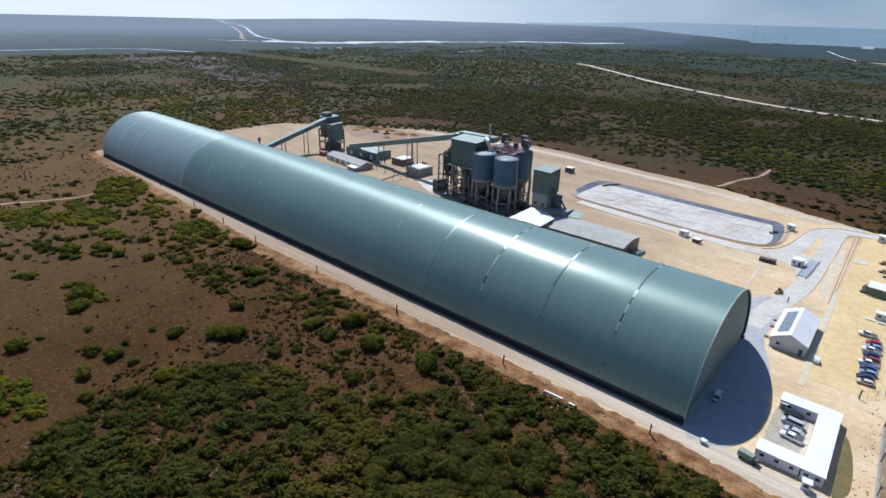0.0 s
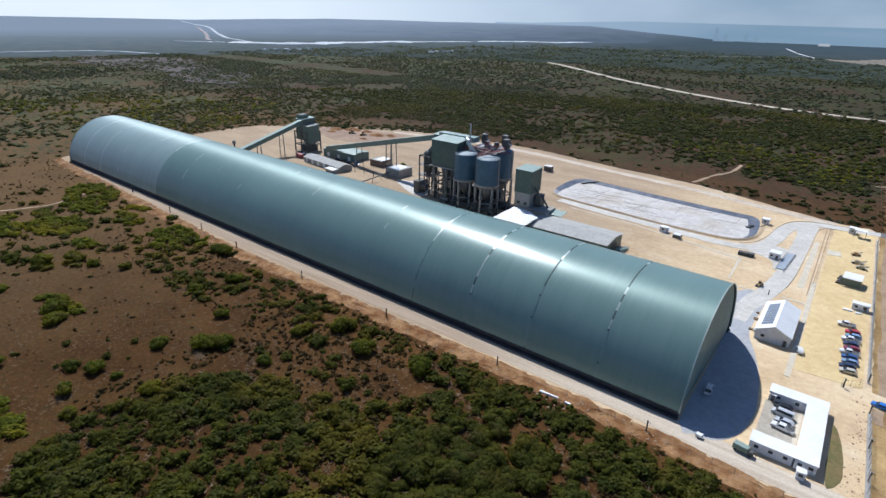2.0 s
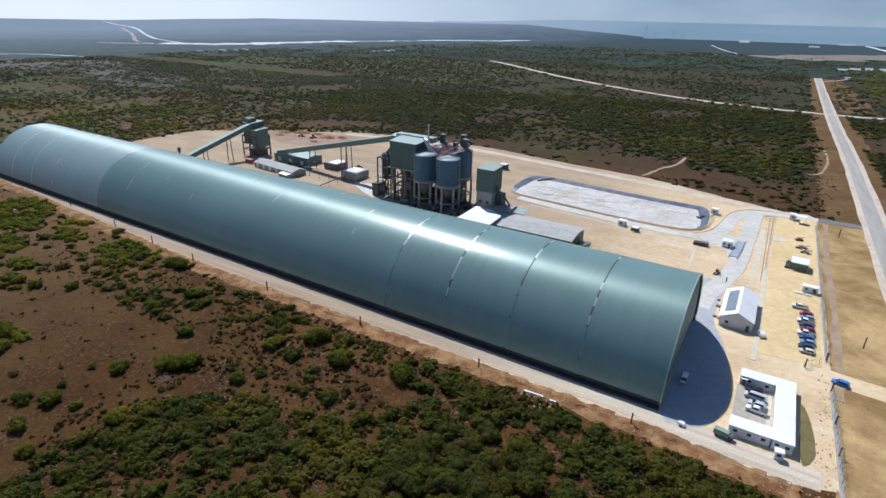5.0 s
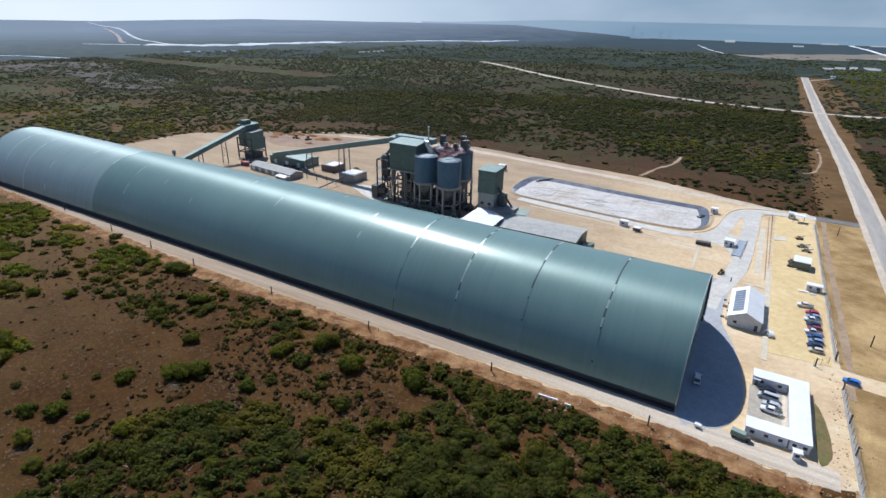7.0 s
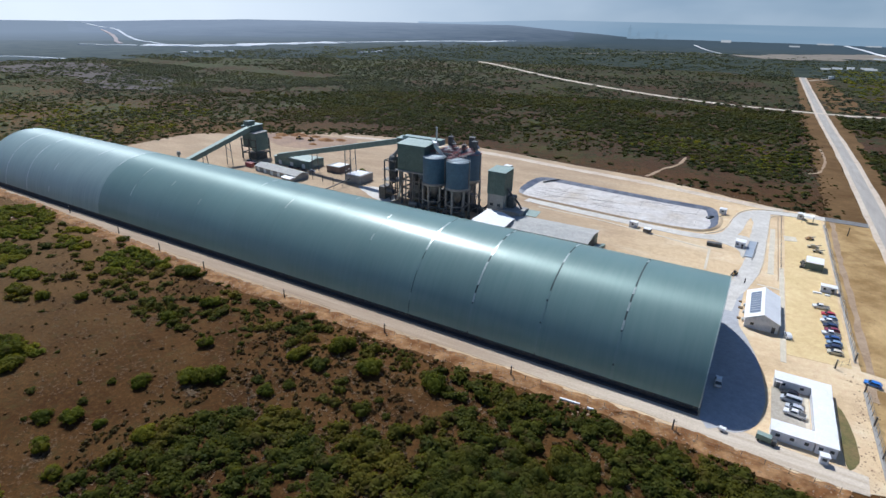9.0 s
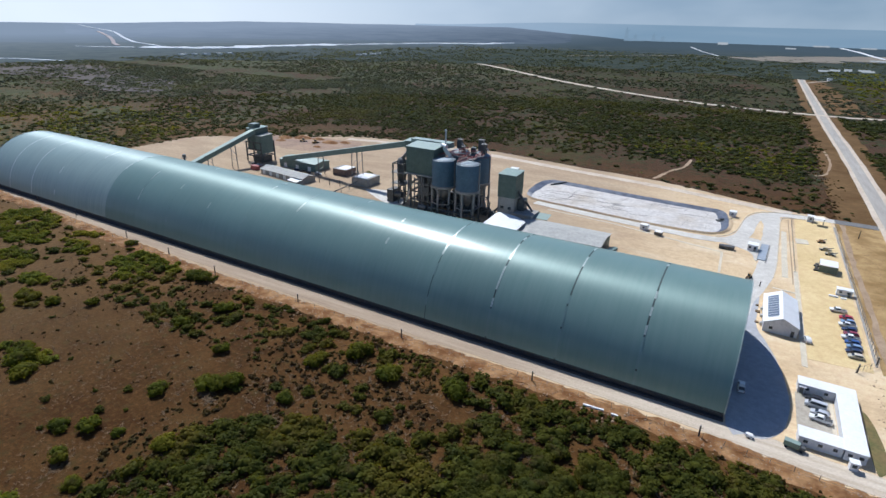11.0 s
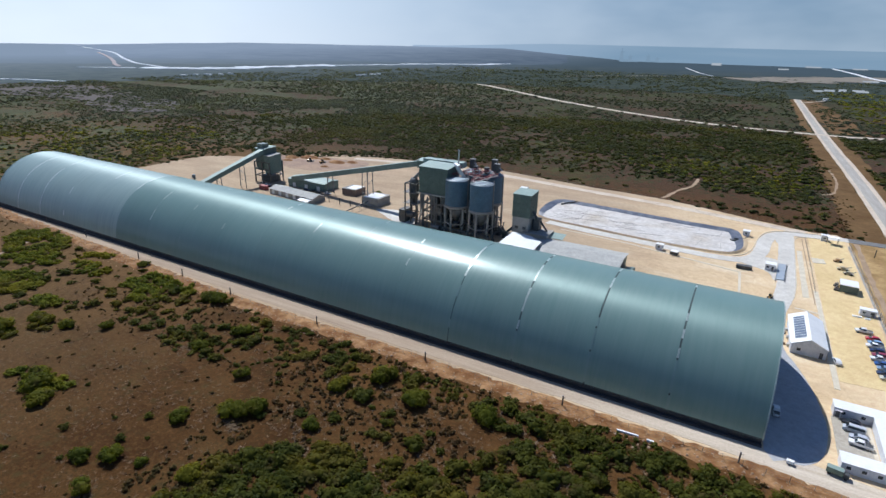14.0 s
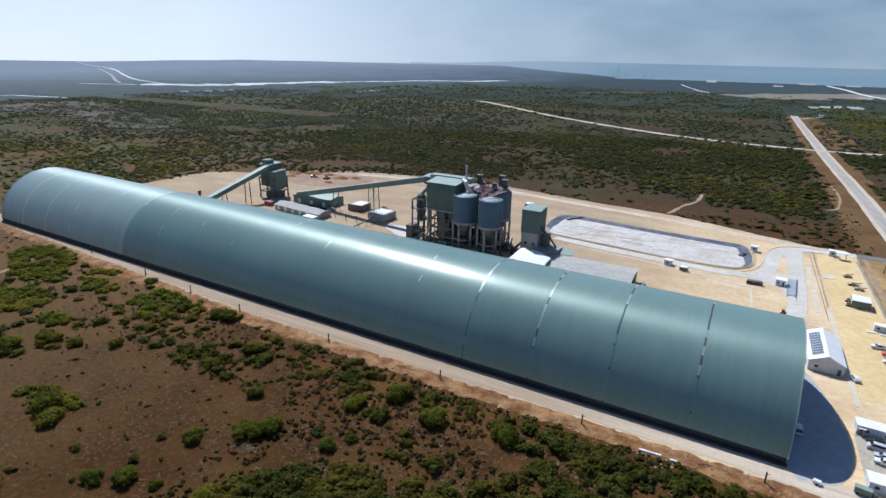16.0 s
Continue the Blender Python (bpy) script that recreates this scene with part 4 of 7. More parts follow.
# ------------------------------------------------------------ the works behind the shed
def silo(cx, cy, dome=False):
    root = thing("cement_silo", pose(cx, cy, 0), "blue-grey steel cement silo on tall concrete legs" if not dome else "blue-grey cement silo with a dark domed top", "silo", "cement silos")
    r = 6.05
    part("shell", lathe([(r, 15.2), (r, 15.22), (r, 15.3), (r, 21), (r, 27.9), (r, 28.08), (r, 28.1)], 48), M_SILO, root)
    for z in (17.6, 20.2, 22.8, 25.4):
        part("shell_band", lathe([(r - 0.05, z - 0.09), (r + 0.07, z - 0.06), (r + 0.07, z + 0.06), (r - 0.05, z + 0.09)], 48), M_SILO, root)
    if dome:
        part("roof", lathe([(r, 28.1), (5.2, 29.2), (3.0, 30.4), (1.0, 31.0), (0.3, 31.1)], 40), M_SILO, root, "dark domed top")
    else:
        part("roof", lathe([(r, 28.1), (r, 28.2), (3, 28.45), (0.4, 28.6)], 48), M_SILO_TOP, root, "pale flat lid")
    part("ring_beam", lathe([(r - 0.6, 13.9), (r + 0.35, 13.9), (r + 0.35, 15.2), (r - 0.6, 15.2)], 40), M_CONCRETE, root, "concrete ring beam")
    part("hopper", lathe([(0.6, 6.0), (r - 0.5, 14.4)], 32), M_STEEL, root, "dusty steel discharge cone")
    for k in range(6):
        a, b = 2 * math.pi * (k + 0.5) / 6, 2 * math.pi * (k + 1.5) / 6
        p, q = Vector(((r - 0.2) * math.cos(a), (r - 0.2) * math.sin(a), 0)), Vector(((r - 0.2) * math.cos(b), (r - 0.2) * math.sin(b), 0))
        part("leg", boxed(p.x - 0.45, p.x + 0.45, p.y - 0.45, p.y + 0.45, 0.0, 14.0, 0.05), M_CONCRETE, root)
        part("brace", beam(bmesh.new(), p + Vector((0, 0, 5.6)), q + Vector((0, 0, 5.6)), 0.4, 0.6), M_CONCRETE, root)
    part("ladder", boxed(r - 0.02, r + 0.3, -0.35, 0.35, 1.0, 28.6), M_STEEL, root, "thin steel ladder")
    part("discharge_box", boxed(-1.3, 1.3, -1.3, 1.3, 2.6, 6.0, 0.15), M_DARK, root, "dark discharge box")
    # guard rail on the lid
    bm = bmesh.new()
    for k in range(28):
        a, b = 2 * math.pi * k / 28, 2 * math.pi * (k + 1) / 28
        p, q = Vector((math.cos(a), math.sin(a), 0)) * (r - 0.1), Vector((math.cos(b), math.sin(b), 0)) * (r - 0.1)
        for h in (28.7, 29.2):
            beam(bm, p + Vector((0, 0, h)), q + Vector((0, 0, h)), 0.07, 0.07)
        beam(bm, p + Vector((0, 0, 28.1)), p + Vector((0, 0, 29.2)), 0.07, 0.07)
    part("guard_rail", bm, M_RED if dome else M_STEEL, root, "thin guard rail")
    return root


silo(-127.1, 103.8)
silo(-141.7, 105.2)
silo(-129.4, 121.0, True)
silo(-140.6, 121.0, True)


def walkway(a, b, w, mat, label):
    """A railed gangway between two places."""
    root = thing("gangway", pose(*a), label, "gangway", "gangways on the silos")
    d = Vector(b) - Vector(a)
    side = Vector((-d.y, d.x, 0)).normalized() * w / 2
    part("deck", beam(bmesh.new(), (0, 0, 0), d, w, 0.15), M_STEEL, root)
    for s in (1, -1):
        bm = bmesh.new()
        for h in (0.6, 1.15):
            beam(bm, side * s + Vector((0, 0, h)), d + side * s + Vector((0, 0, h)), 0.09, 0.09)
        n = max(2, int(d.length / 1.5))
        for k in range(n + 1):
            p = d * (k / n) + side * s
            beam(bm, p, p + Vector((0, 0, 1.15)), 0.08, 0.08)
        part("rail", bm, mat, root, "faded red rail" if mat is M_RED else "steel rail")


for a, b in (((-141, 112, 29.3), (-126, 110, 29.3)), ((-140, 116, 29.0), (-128, 116, 31.5)), ((-133, 104, 28.6), (-133, 122, 30.5)), ((-147, 108, 28.6), (-134, 117, 32)), ((-131, 99, 28.9), (-123, 113, 31)), ((-127, 108, 29), (-127, 124, 32))):
    walkway(a, b, 1.0, M_RED, "red-railed gangway between the silo tops")


def filter_unit(x, y, z, s, h):
    """A dust filter with its fan on a silo top."""
    root = thing("dust_filter", pose(x, y, z), "dark dust filter on the silo top", "filter", "dust filters")
    part("housing", boxed(-s, s, -s, s, 0, h, 0.08), M_DARK, root)
    part("cone", lathe([(0.25, -1.4), (s * 0.9, 0)], 12), M_DARK, root)
    part("cap", boxed(-s * 1.1, s * 1.1, -s * 1.1, s * 1.1, h, h + 0.2), M_STEEL, root)
    part("duct", rod(bmesh.new(), (s, 0, h * 0.6), (s * 2.2, 0, h * 0.3), 0.28), M_GALV, root)
    part("vent_pipe", rod(bmesh.new(), (0, 0, h), (0, 0, h + 1.6), 0.16), M_STEEL, root)


for x, y, z, s, h in ((-141.5, 122, 31, 1.2, 4.6), (-129.4, 123, 31, 1.3, 5.5), (-126.4, 119.6, 30.6, 1.3, 4.6), (-131.5, 118, 30.5, 1.0, 2.6), (-138, 119, 30.3, 0.9, 2.4), (-129, 126, 30, 1.0, 3.2)):
    filter_unit(x, y, z, s, h)


def cladded(root, x0, x1, y0, y1, z0, z1, mat, name="wall", rib=1.1, label=""):
    """A block of ribbed sheet cladding."""
    bm = boxed(x0, x1, y0, y1, z0, z1)
    k = x0 + rib / 2
    while k < x1:
        for y in (y0 - 0.05, y1 + 0.05):
            box(bm, k - 0.14, k + 0.14, y - 0.06, y + 0.06, z0, z1)
        k += rib
    k = y0 + rib / 2
    while k < y1:
        for x in (x0 - 0.05, x1 + 0.05):
            box(bm, x - 0.06, x + 0.06, k - 0.14, k + 0.14, z0, z1)
        k += rib
    return part(name, bm, mat, root, label)


def slab_roof(root, x0, x1, y0, y1, z, rise, mat, over=0.4, label="", name="roof"):
    """A roof sheet that falls towards the front."""
    bm = bmesh.new()
    top = [bm.verts.new(c) for c in ((x0 - over, y0 - over, z), (x1 + over, y0 - over, z), (x1 + over, y1 + over, z + rise), (x0 - over, y1 + over, z + rise))]
    low = [bm.verts.new(v.co - Vector((0, 0, 0.18))) for v in top]
    bm.faces.new(top)
    bm.faces.new(low[::-1])
    for i in range(4):
        bm.faces.new((top[i], low[i], low[(i + 1) % 4], top[(i + 1) % 4]))
    return part(name, bm, mat, root, label)


def gable_roof(root, x0, x1, y0, y1, z, rise, mat, axis="y", over=0.35, label=""):
    """Two roof slopes; the ridge runs along the axis."""
    for s in (0, 1):
        bm = bmesh.new()
        if axis == "y":
            xm = (x0 + x1) / 2
            xe = x0 - over if s == 0 else x1 + over
            drop = rise * over / (xm - x0)
            pts = [(xe, y0 - over, z - drop), (xm, y0 - over, z + rise), (xm, y1 + over, z + rise), (xe, y1 + over, z - drop)]
        else:
            ym = (y0 + y1) / 2
            ye = y0 - over if s == 0 else y1 + over
            drop = rise * over / (ym - y0)
            pts = [(x0 - over, ye, z - drop), (x0 - over, ym, z + rise), (x1 + over, ym, z + rise), (x1 + over, ye, z - drop)]
        top = [bm.verts.new(p) for p in pts]
        low = [bm.verts.new((p[0], p[1], p[2] - 0.14)) for p in pts]
        bm.faces.new(top)
        bm.faces.new(low[::-1])
        for i in range(4):
            bm.faces.new((top[i], low[i], low[(i + 1) % 4], top[(i + 1) % 4]))
        bmesh.ops.recalc_face_normals(bm, faces=bm.faces)
        part("roof_slope", bm, mat, root, label)


def gable_walls(root, x0, x1, y0, y1, z, rise, mat, axis="y", label=""):
    bm = bmesh.new()
    if axis == "y":
        shape = [(x0, 0), (x1, 0), (x1, z), ((x0 + x1) / 2, z + rise), (x0, z)]
        ends = [[bm.verts.new((a, y, h)) for a, h in shape] for y in (y0, y1)]
    else:
        shape = [(y0, 0), (y1, 0), (y1, z), ((y0 + y1) / 2, z + rise), (y0, z)]
        ends = [[bm.verts.new((x, a, h)) for a, h in shape] for x in (x0, x1)]
    for e in ends:
        bm.faces.new(e)
    for i in (0, 1, 4):
        bm.faces.new((ends[0][i], ends[0][(i + 1) % 5], ends[1][(i + 1) % 5], ends[1][i]))
    bmesh.ops.recalc_face_normals(bm, faces=bm.faces)
    return part("wall", bm, mat, root, label)


def green_tower():
    root = thing("packing_tower", pose(0, 0, 0), "tower with green cladding over a grey concrete base", "tower")
    part("base", boxed(-109.6, -101.2, 102.2, 112, 0, 15.0, 0.06), M_CONCRETE, root, "grey concrete lower storeys")
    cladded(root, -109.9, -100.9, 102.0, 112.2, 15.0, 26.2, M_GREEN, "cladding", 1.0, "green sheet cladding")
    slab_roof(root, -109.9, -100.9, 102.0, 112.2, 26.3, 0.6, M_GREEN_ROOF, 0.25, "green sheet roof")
    for x, z in ((-107.2, 9.2), (-103.4, 9.2), (-107.2, 5.2)):
        part("window", boxed(x - 0.8, x + 0.8, 102.0, 102.2, z, z + 1.3), M_GLASS, root, "dark window")
    part("annex", boxed(-103.6, -91.4, 101.2, 111, 0, 7.8, 0.06), M_CONCRETE, root, "low concrete annex")
    part("parapet", boxed(-103.8, -91.2, 101.0, 111.2, 7.8, 8.2, 0.04), M_CONCRETE, root)
    part("bag_filter", boxed(-100.6, -97.4, 106, 110.6, 8.2, 14, 0.15), M_DARK, root, "dark filter housing")
    part("duct", rod(bmesh.new(), (-97.4, 108, 13), (-93.6, 108, 8.2), 0.5), M_DARK, root)
    part("duct", rod(bmesh.new(), (-98, 106, 14), (-100.9, 106, 18), 0.6), M_DARK, root)
    part("rail", beam(bmesh.new(), (-103.6, 101.2, 9.2), (-91.4, 101.2, 9.2), 0.1, 0.1), M_STEEL, root)


green_tower()


def hall():
    root = thing("packing_hall", pose(0, 0, 0), "low hall with a grey sheet roof behind the shed", "hall")
    gable_walls(root, -94, -54.6, 86, 104.6, 6.0, 1.2, M_GREEN, "x", "green side walls")
    gable_roof(root, -94, -54.6, 86, 104.6, 6.1, 1.2, M_GREY_ROOF, "x", 0.5, "grey fibre roof")
    part("doorway", boxed(-54.56, -54.4, 92, 98, 0, 4.6), M_DARK, root, "dark open doorway")
    for k in range(4):
        part("bag_pile", boxed(-53.6 + k * 0.5, -50.8 + k * 0.2, 94 + k * 2.2, 95.9 + k * 2.2, 0.1, 2.4 - 0.4 * k, 0.2), M_GREEN_ROOF, root, "tarpaulin-covered stack")
    slab_roof(root, -92, -85, 104.8, 111, 6.6, 0.9, M_GREEN_ROOF, 0.2, "green lean-to canopy", "canopy")


hall()


def truss_frame(root, x0, x1, y0, y1, z1, levels, r=0.3, mat=None):
    """Columns, beams and braces of a steel frame."""
    mat = mat or M_STEEL
    for x in (x0, (x0 + x1) / 2, x1):
        for y in (y0, y1):
            part("column", boxed(x - r, x + r, y - r, y + r, 0, z1), mat, root)
    for z in levels:
        for y in (y0, y1):
            part("girder", beam(bmesh.new(), (x0, y, z), (x1, y, z), r * 1.4, r * 1.8), mat, root)
        for x in (x0, x1):
            part("girder", beam(bmesh.new(), (x, y0, z), (x, y1, z), r * 1.4, r * 1.8), mat, root)


def mill():
    root = thing("mill_building", pose(2.0, 0, 0), "raised green-clad mill house on a steel frame", "mill")
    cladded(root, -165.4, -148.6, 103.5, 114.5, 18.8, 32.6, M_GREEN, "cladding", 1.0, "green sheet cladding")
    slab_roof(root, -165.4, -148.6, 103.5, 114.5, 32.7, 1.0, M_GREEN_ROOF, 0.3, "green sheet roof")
    part("upper_roof", boxed(-171, -147, 117, 122, 31.0, 33.8, 0.1), M_GREEN_ROOF, root, "green conveyor gallery on the roof")
    part("head_house", boxed(-176, -171.2, 119, 124.6, 27.4, 31.6, 0.1), M_GREEN, root, "small green head house")
    slab_roof(root, -176, -171.2, 119, 124.6, 31.7, 0.6, M_GREEN_ROOF, 0.3)
    truss_frame(root, -163, -149, 104, 114, 18.8, (4.5, 9.0, 13.5, 18.4), 0.4)
    part("deck", boxed(-166.5, -147.5, 102.6, 115, 18.1, 18.7, 0.03), M_CONCRETE, root, "dusty concrete deck")
    # Added dark panels that keep the space under the deck dark.
    part("dark_back_panel", boxed(-164.5, -148.8, 113.7, 114.0, 0, 16.8), M_DARK, root, "added dark panel that hides the bright sand behind")
    part("dark_side_panel", boxed(-149.4, -149.1, 106, 113.6, 0, 16.8), M_DARK, root, "added dark panel that closes the side")
    for x in (-163, -160.2, -157.4, -154.6, -151.8):
        part("stay", boxed(x - 0.22, x + 0.22, 103.2, 103.64, 0, 16.9), M_STEEL, root, "dusty steel column")
    part("feed_bin", boxed(-158.5, -153, 104.2, 107.5, 7.2, 11.8, 0.1), M_STEEL, root, "dusty steel feed bin")
    part("duct", rod(bmesh.new(), (-164.6, 105, 6), (-164.6, 105, 30), 0.9, 0.9, 14), M_STEEL, root, "upright dusty duct")
    part("hopper", lathe([(1.0, 10.5), (4.6, 17.4)], 4, -159, 109), M_STEEL, root)
    part("hopper", lathe([(1.0, 10.5), (4.6, 17.4)], 4, -152.5, 109), M_STEEL, root)
    part("mill_drum", rod(bmesh.new(), (-161, 109, 4.5), (-151, 109, 4.5), 2.6, sides=24), M_DARK, root, "dark mill drum")
    part("chute", beam(bmesh.new(), (-146.5, 110, 33), (-141.6, 112, 26), 1.8, 1.6), M_GALV, root, "shining galvanised chute")
    part("hood", rod(bmesh.new(), (-149.5, 113, 33.6), (-145.8, 111, 33.0), 1.0, 1.2, 12), M_GALV, root, "shining duct elbow")
    part("chimney", rod(bmesh.new(), (-148.6, 115.4, 24), (-148.6, 115.4, 40.4), 0.42, 0.38, 16), M_GALV, root, "pale steel chimney")
    part("chimney_cap", rod(bmesh.new(), (-148.6, 115.4, 40.4), (-148.6, 115.4, 41.0), 0.55, 0.55, 16), M_GALV, root)


mill()


def cyclone_tower():
    root = thing("cyclone_tower", pose(0, 0, 0), "dark dusty cyclone and duct tower beside the mill", "tower")
    truss_frame(root, -173, -166, 105, 112, 22, (5, 11, 17, 22), 0.28, M_DARK)
    part("cyclone", lathe([(0.5, 9), (2.6, 15), (2.6, 23), (1.6, 24.5)], 24, -169.5, 108.5), M_DARK, root, "dark cyclone")
    part("duct", rod(bmesh.new(), (-169.5, 108.5, 24), (-165, 109, 29), 0.9), M_STEEL, root)
    part("fan_house", boxed(-176.5, -172.5, 104, 111, 0.1, 7.2, 0.2), M_DARK, root)
    part("motor", rod(bmesh.new(), (-171.5, 105, 5.2), (-167, 105, 5.2), 1.6, sides=16), M_DARK, root)
    part("platform", boxed(-174, -165, 104, 113, 11.0, 11.25), M_STEEL, root)
    part("platform", boxed(-174, -165, 104, 113, 17.0, 17.25), M_STEEL, root)
    part("pipe", rod(bmesh.new(), (-164.2, 104.4, 2), (-160.4, 104.4, 13), 0.55), M_GALV, root)


cyclone_tower()


def plant_clutter():
    rng = random.Random(21)
    spots = [(-149, 103, 3.0, 2.2), (-152, 101.5, 4.2, 2.6), (-135, 112, 3.4, 6.0), (-131, 104, 2.4, 4.0), (-121, 113, 3.0, 5.0), (-116, 110, 2.6, 4.4), (-113, 106, 2.2, 3.0), (-147, 113, 3.0, 6.5)]
    for x, y, s, h in spots:
        root = thing("process_machine", pose(x, y, 0.1), "dusty dark process machine under the silos", "machine", "machines under the silos")
        part("housing", boxed(-s / 2, s / 2, -s / 2, s / 2, 0, h * 0.6, 0.15), M_DARK, root)
        part("drum", rod(bmesh.new(), (-s * 0.6, 0, h * 0.7), (s * 0.6, 0, h * 0.7), s * 0.3, sides=14), M_STEEL, root)
        part("pipe", rod(bmesh.new(), (0, 0, h * 0.6), (rng.uniform(-1.5, 1.5), rng.uniform(-1, 1), h + 2), 0.3), M_STEEL, root)
    for a, b in (((-118, 114, 1), (-110, 108, 9)), ((-150, 110, 9), (-135, 112, 14)), ((-146, 99.5, 3.4), (-120, 98.5, 3.4))):
        root = thing("pipe_bridge", pose(0, 0, 0), "dark pipe bridge at the silos", "pipe", "pipe bridges")
        part("pipe", rod(bmesh.new(), a, b, 0.42), M_DARK, root)
        part("tray", beam(bmesh.new(), Vector(a) - Vector((0, 0, 0.8)), Vector(b) - Vector((0, 0, 0.8)), 0.8, 0.15), M_STEEL, root)
        part("post", rod(bmesh.new(), (a[0], a[1], 0), a, 0.25), M_STEEL, root)
        part("post", rod(bmesh.new(), (b[0], b[1], 0), b, 0.25), M_STEEL, root)


plant_clutter()


def spill(name, pts, mat, z, label):
    """A heap of spilt powder with a low rounded top."""
    line = smooth_line(pts, 1.5, True)
    c = sum(line, Vector((0, 0))) / len(line)
    bm, rings = bmesh.new(), []
    for k, h in ((1.0, 0.1), (0.85, 0.1 + z * 0.35), (0.55, 0.1 + z * 0.8), (0.2, 0.1 + z)):
        rings.append([bm.verts.new((*(c + (p - c) * k), h + 0.08 * noise.noise((p.x, p.y, k)))) for p in line])
    for a, b in zip(rings, rings[1:]):
        for i in range(len(line)):
            f = bm.faces.new((a[i], a[(i + 1) % len(line)], b[(i + 1) % len(line)], b[i]))
            f.smooth = True
    bm.faces.new(rings[-1])
    bmesh.ops.recalc_face_normals(bm, faces=bm.faces)
    tagged(part(name, bm, mat, None), label, "heap")


def white_shelter():
    """A sagging white sheet over a loading bay."""
    root = thing("loading_shelter", pose(0, 0, 0), "white sheeted loading shelter beside the hall", "shelter")
    bm, rows = bmesh.new(), []
    for i in range(13):
        u = i / 12
        x = -108.0 + 17.0 * u
        row = []
        for j in range(9):
            v = j / 8
            y = 80 + (19.5 - 7.0 * u * u) * v
            row.append(bm.verts.new((x, y, 8.4 - 0.9 * (1 - u) ** 2 - 0.8 * u + 0.5 * v + 0.2 * noise.noise((x * 0.4, y * 0.4, 0)))))
        rows.append(row)
    for a, b in zip(rows, rows[1:]):
        for k in range(8):
            f = bm.faces.new((a[k], b[k], b[k + 1], a[k + 1]))
            f.normal_update()
            if f.normal.z < 0:
                f.normal_flip()
    bmesh.ops.solidify(bm, geom=bm.faces[:], thickness=0.12)
    bmesh.ops.recalc_face_normals(bm, faces=bm.faces)
    part("sheet", bm, M_WHITE, root, "bright white sheet")
    for x, y, h in ((-107.5, 80.4, 6.7), (-107.5, 98, 7.1), (-100, 80.4, 7.0), (-100, 97, 7.4), (-92, 80.4, 6.8), (-92, 91, 7.2)):
        part("post", boxed(x - 0.15, x + 0.15, y - 0.15, y + 0.15, 0, h), M_STEEL, root)


white_shelter()
spill("powder_heap", [(-200, 116), (-190, 121), (-177, 117), (-167, 106), (-171, 100), (-182, 104), (-192, 110)], M_TAR, 0.35, "white powder spread over the yard")


def conveyor(a, b, w, h, posts, label):
    """A roofed belt gallery on trestles."""
    root = thing("conveyor_gallery", pose(0, 0, 0), label, "conveyor", "conveyor galleries")
    a, b = Vector(a), Vector(b)
    part("gallery", beam(bmesh.new(), a, b, w, h), M_GALLERY, root, "green sheet gallery")
    up = Vector((0, 0, h / 2 + 0.15))
    part("gallery_roof", beam(bmesh.new(), a + up, b + up, w + 0.5, 0.2), M_GREEN_ROOF, root, "pale green roof")
    for t in posts:
        p = a.lerp(b, t)
        d = (b - a).normalized()
        s = Vector((-d.y, d.x, 0)) * w * 0.7
        for k in (1, -1):
            part("trestle_leg", beam(bmesh.new(), (p + s * k * 1.3).xy.to_3d(), p + s * k - Vector((0, 0, h / 2)), 0.4, 0.4), M_STEEL, root)
        for f in (0.35, 0.7):
            part("trestle_brace", beam(bmesh.new(), (p + s * 1.2).xy.to_3d() + Vector((0, 0, p.z * f)), (p - s * 1.2).xy.to_3d() + Vector((0, 0, p.z * f * 0.8)), 0.2, 0.2), M_STEEL, root)


conveyor((-305.2, 62, 3.0), (-301.8, 129, 21.2), 3.2, 2.8, (0.45, 0.72), "green belt gallery climbing to the crusher tower")
conveyor((-277, 129.6, 5.4), (-172, 122.8, 29.8), 3.2, 2.8, (0.32, 0.59, 0.63), "long green belt gallery climbing to the mill")


def crusher():
    root = thing("crusher_tower", pose(0, 0, 0), "dark grey-green crusher tower on steel legs", "tower")
    truss_frame(root, -309, -295.4, 127, 139, 14, (4.5, 9, 13.8), 0.35, M_DARK)
    cladded(root, -308.5, -300, 128, 139, 8, 22.6, M_GREEN, "cladding", 1.0, "green-grey sheet cladding")
    cladded(root, -300, -295, 127.5, 138, 6.5, 18.4, M_GALLERY, "cladding", 1.0, "dusty grey block")
    slab_roof(root, -308.5, -300, 128, 139, 22.7, 0.5, M_GREEN_ROOF, 0.3)
    slab_roof(root, -300, -295, 127.5, 138, 18.5, 0.5, M_GREY_ROOF, 0.3)
    part("head_box", boxed(-307.5, -302.5, 129, 135, 23.0, 25.6, 0.1), M_GREEN, root)
    part("hopper", lathe([(0.8, 2), (3.4, 8)], 4, -302, 133), M_DARK, root)
    part("machine", boxed(-306, -296, 129, 137, 0.1, 4.4, 0.3), M_DARK, root)


crusher()


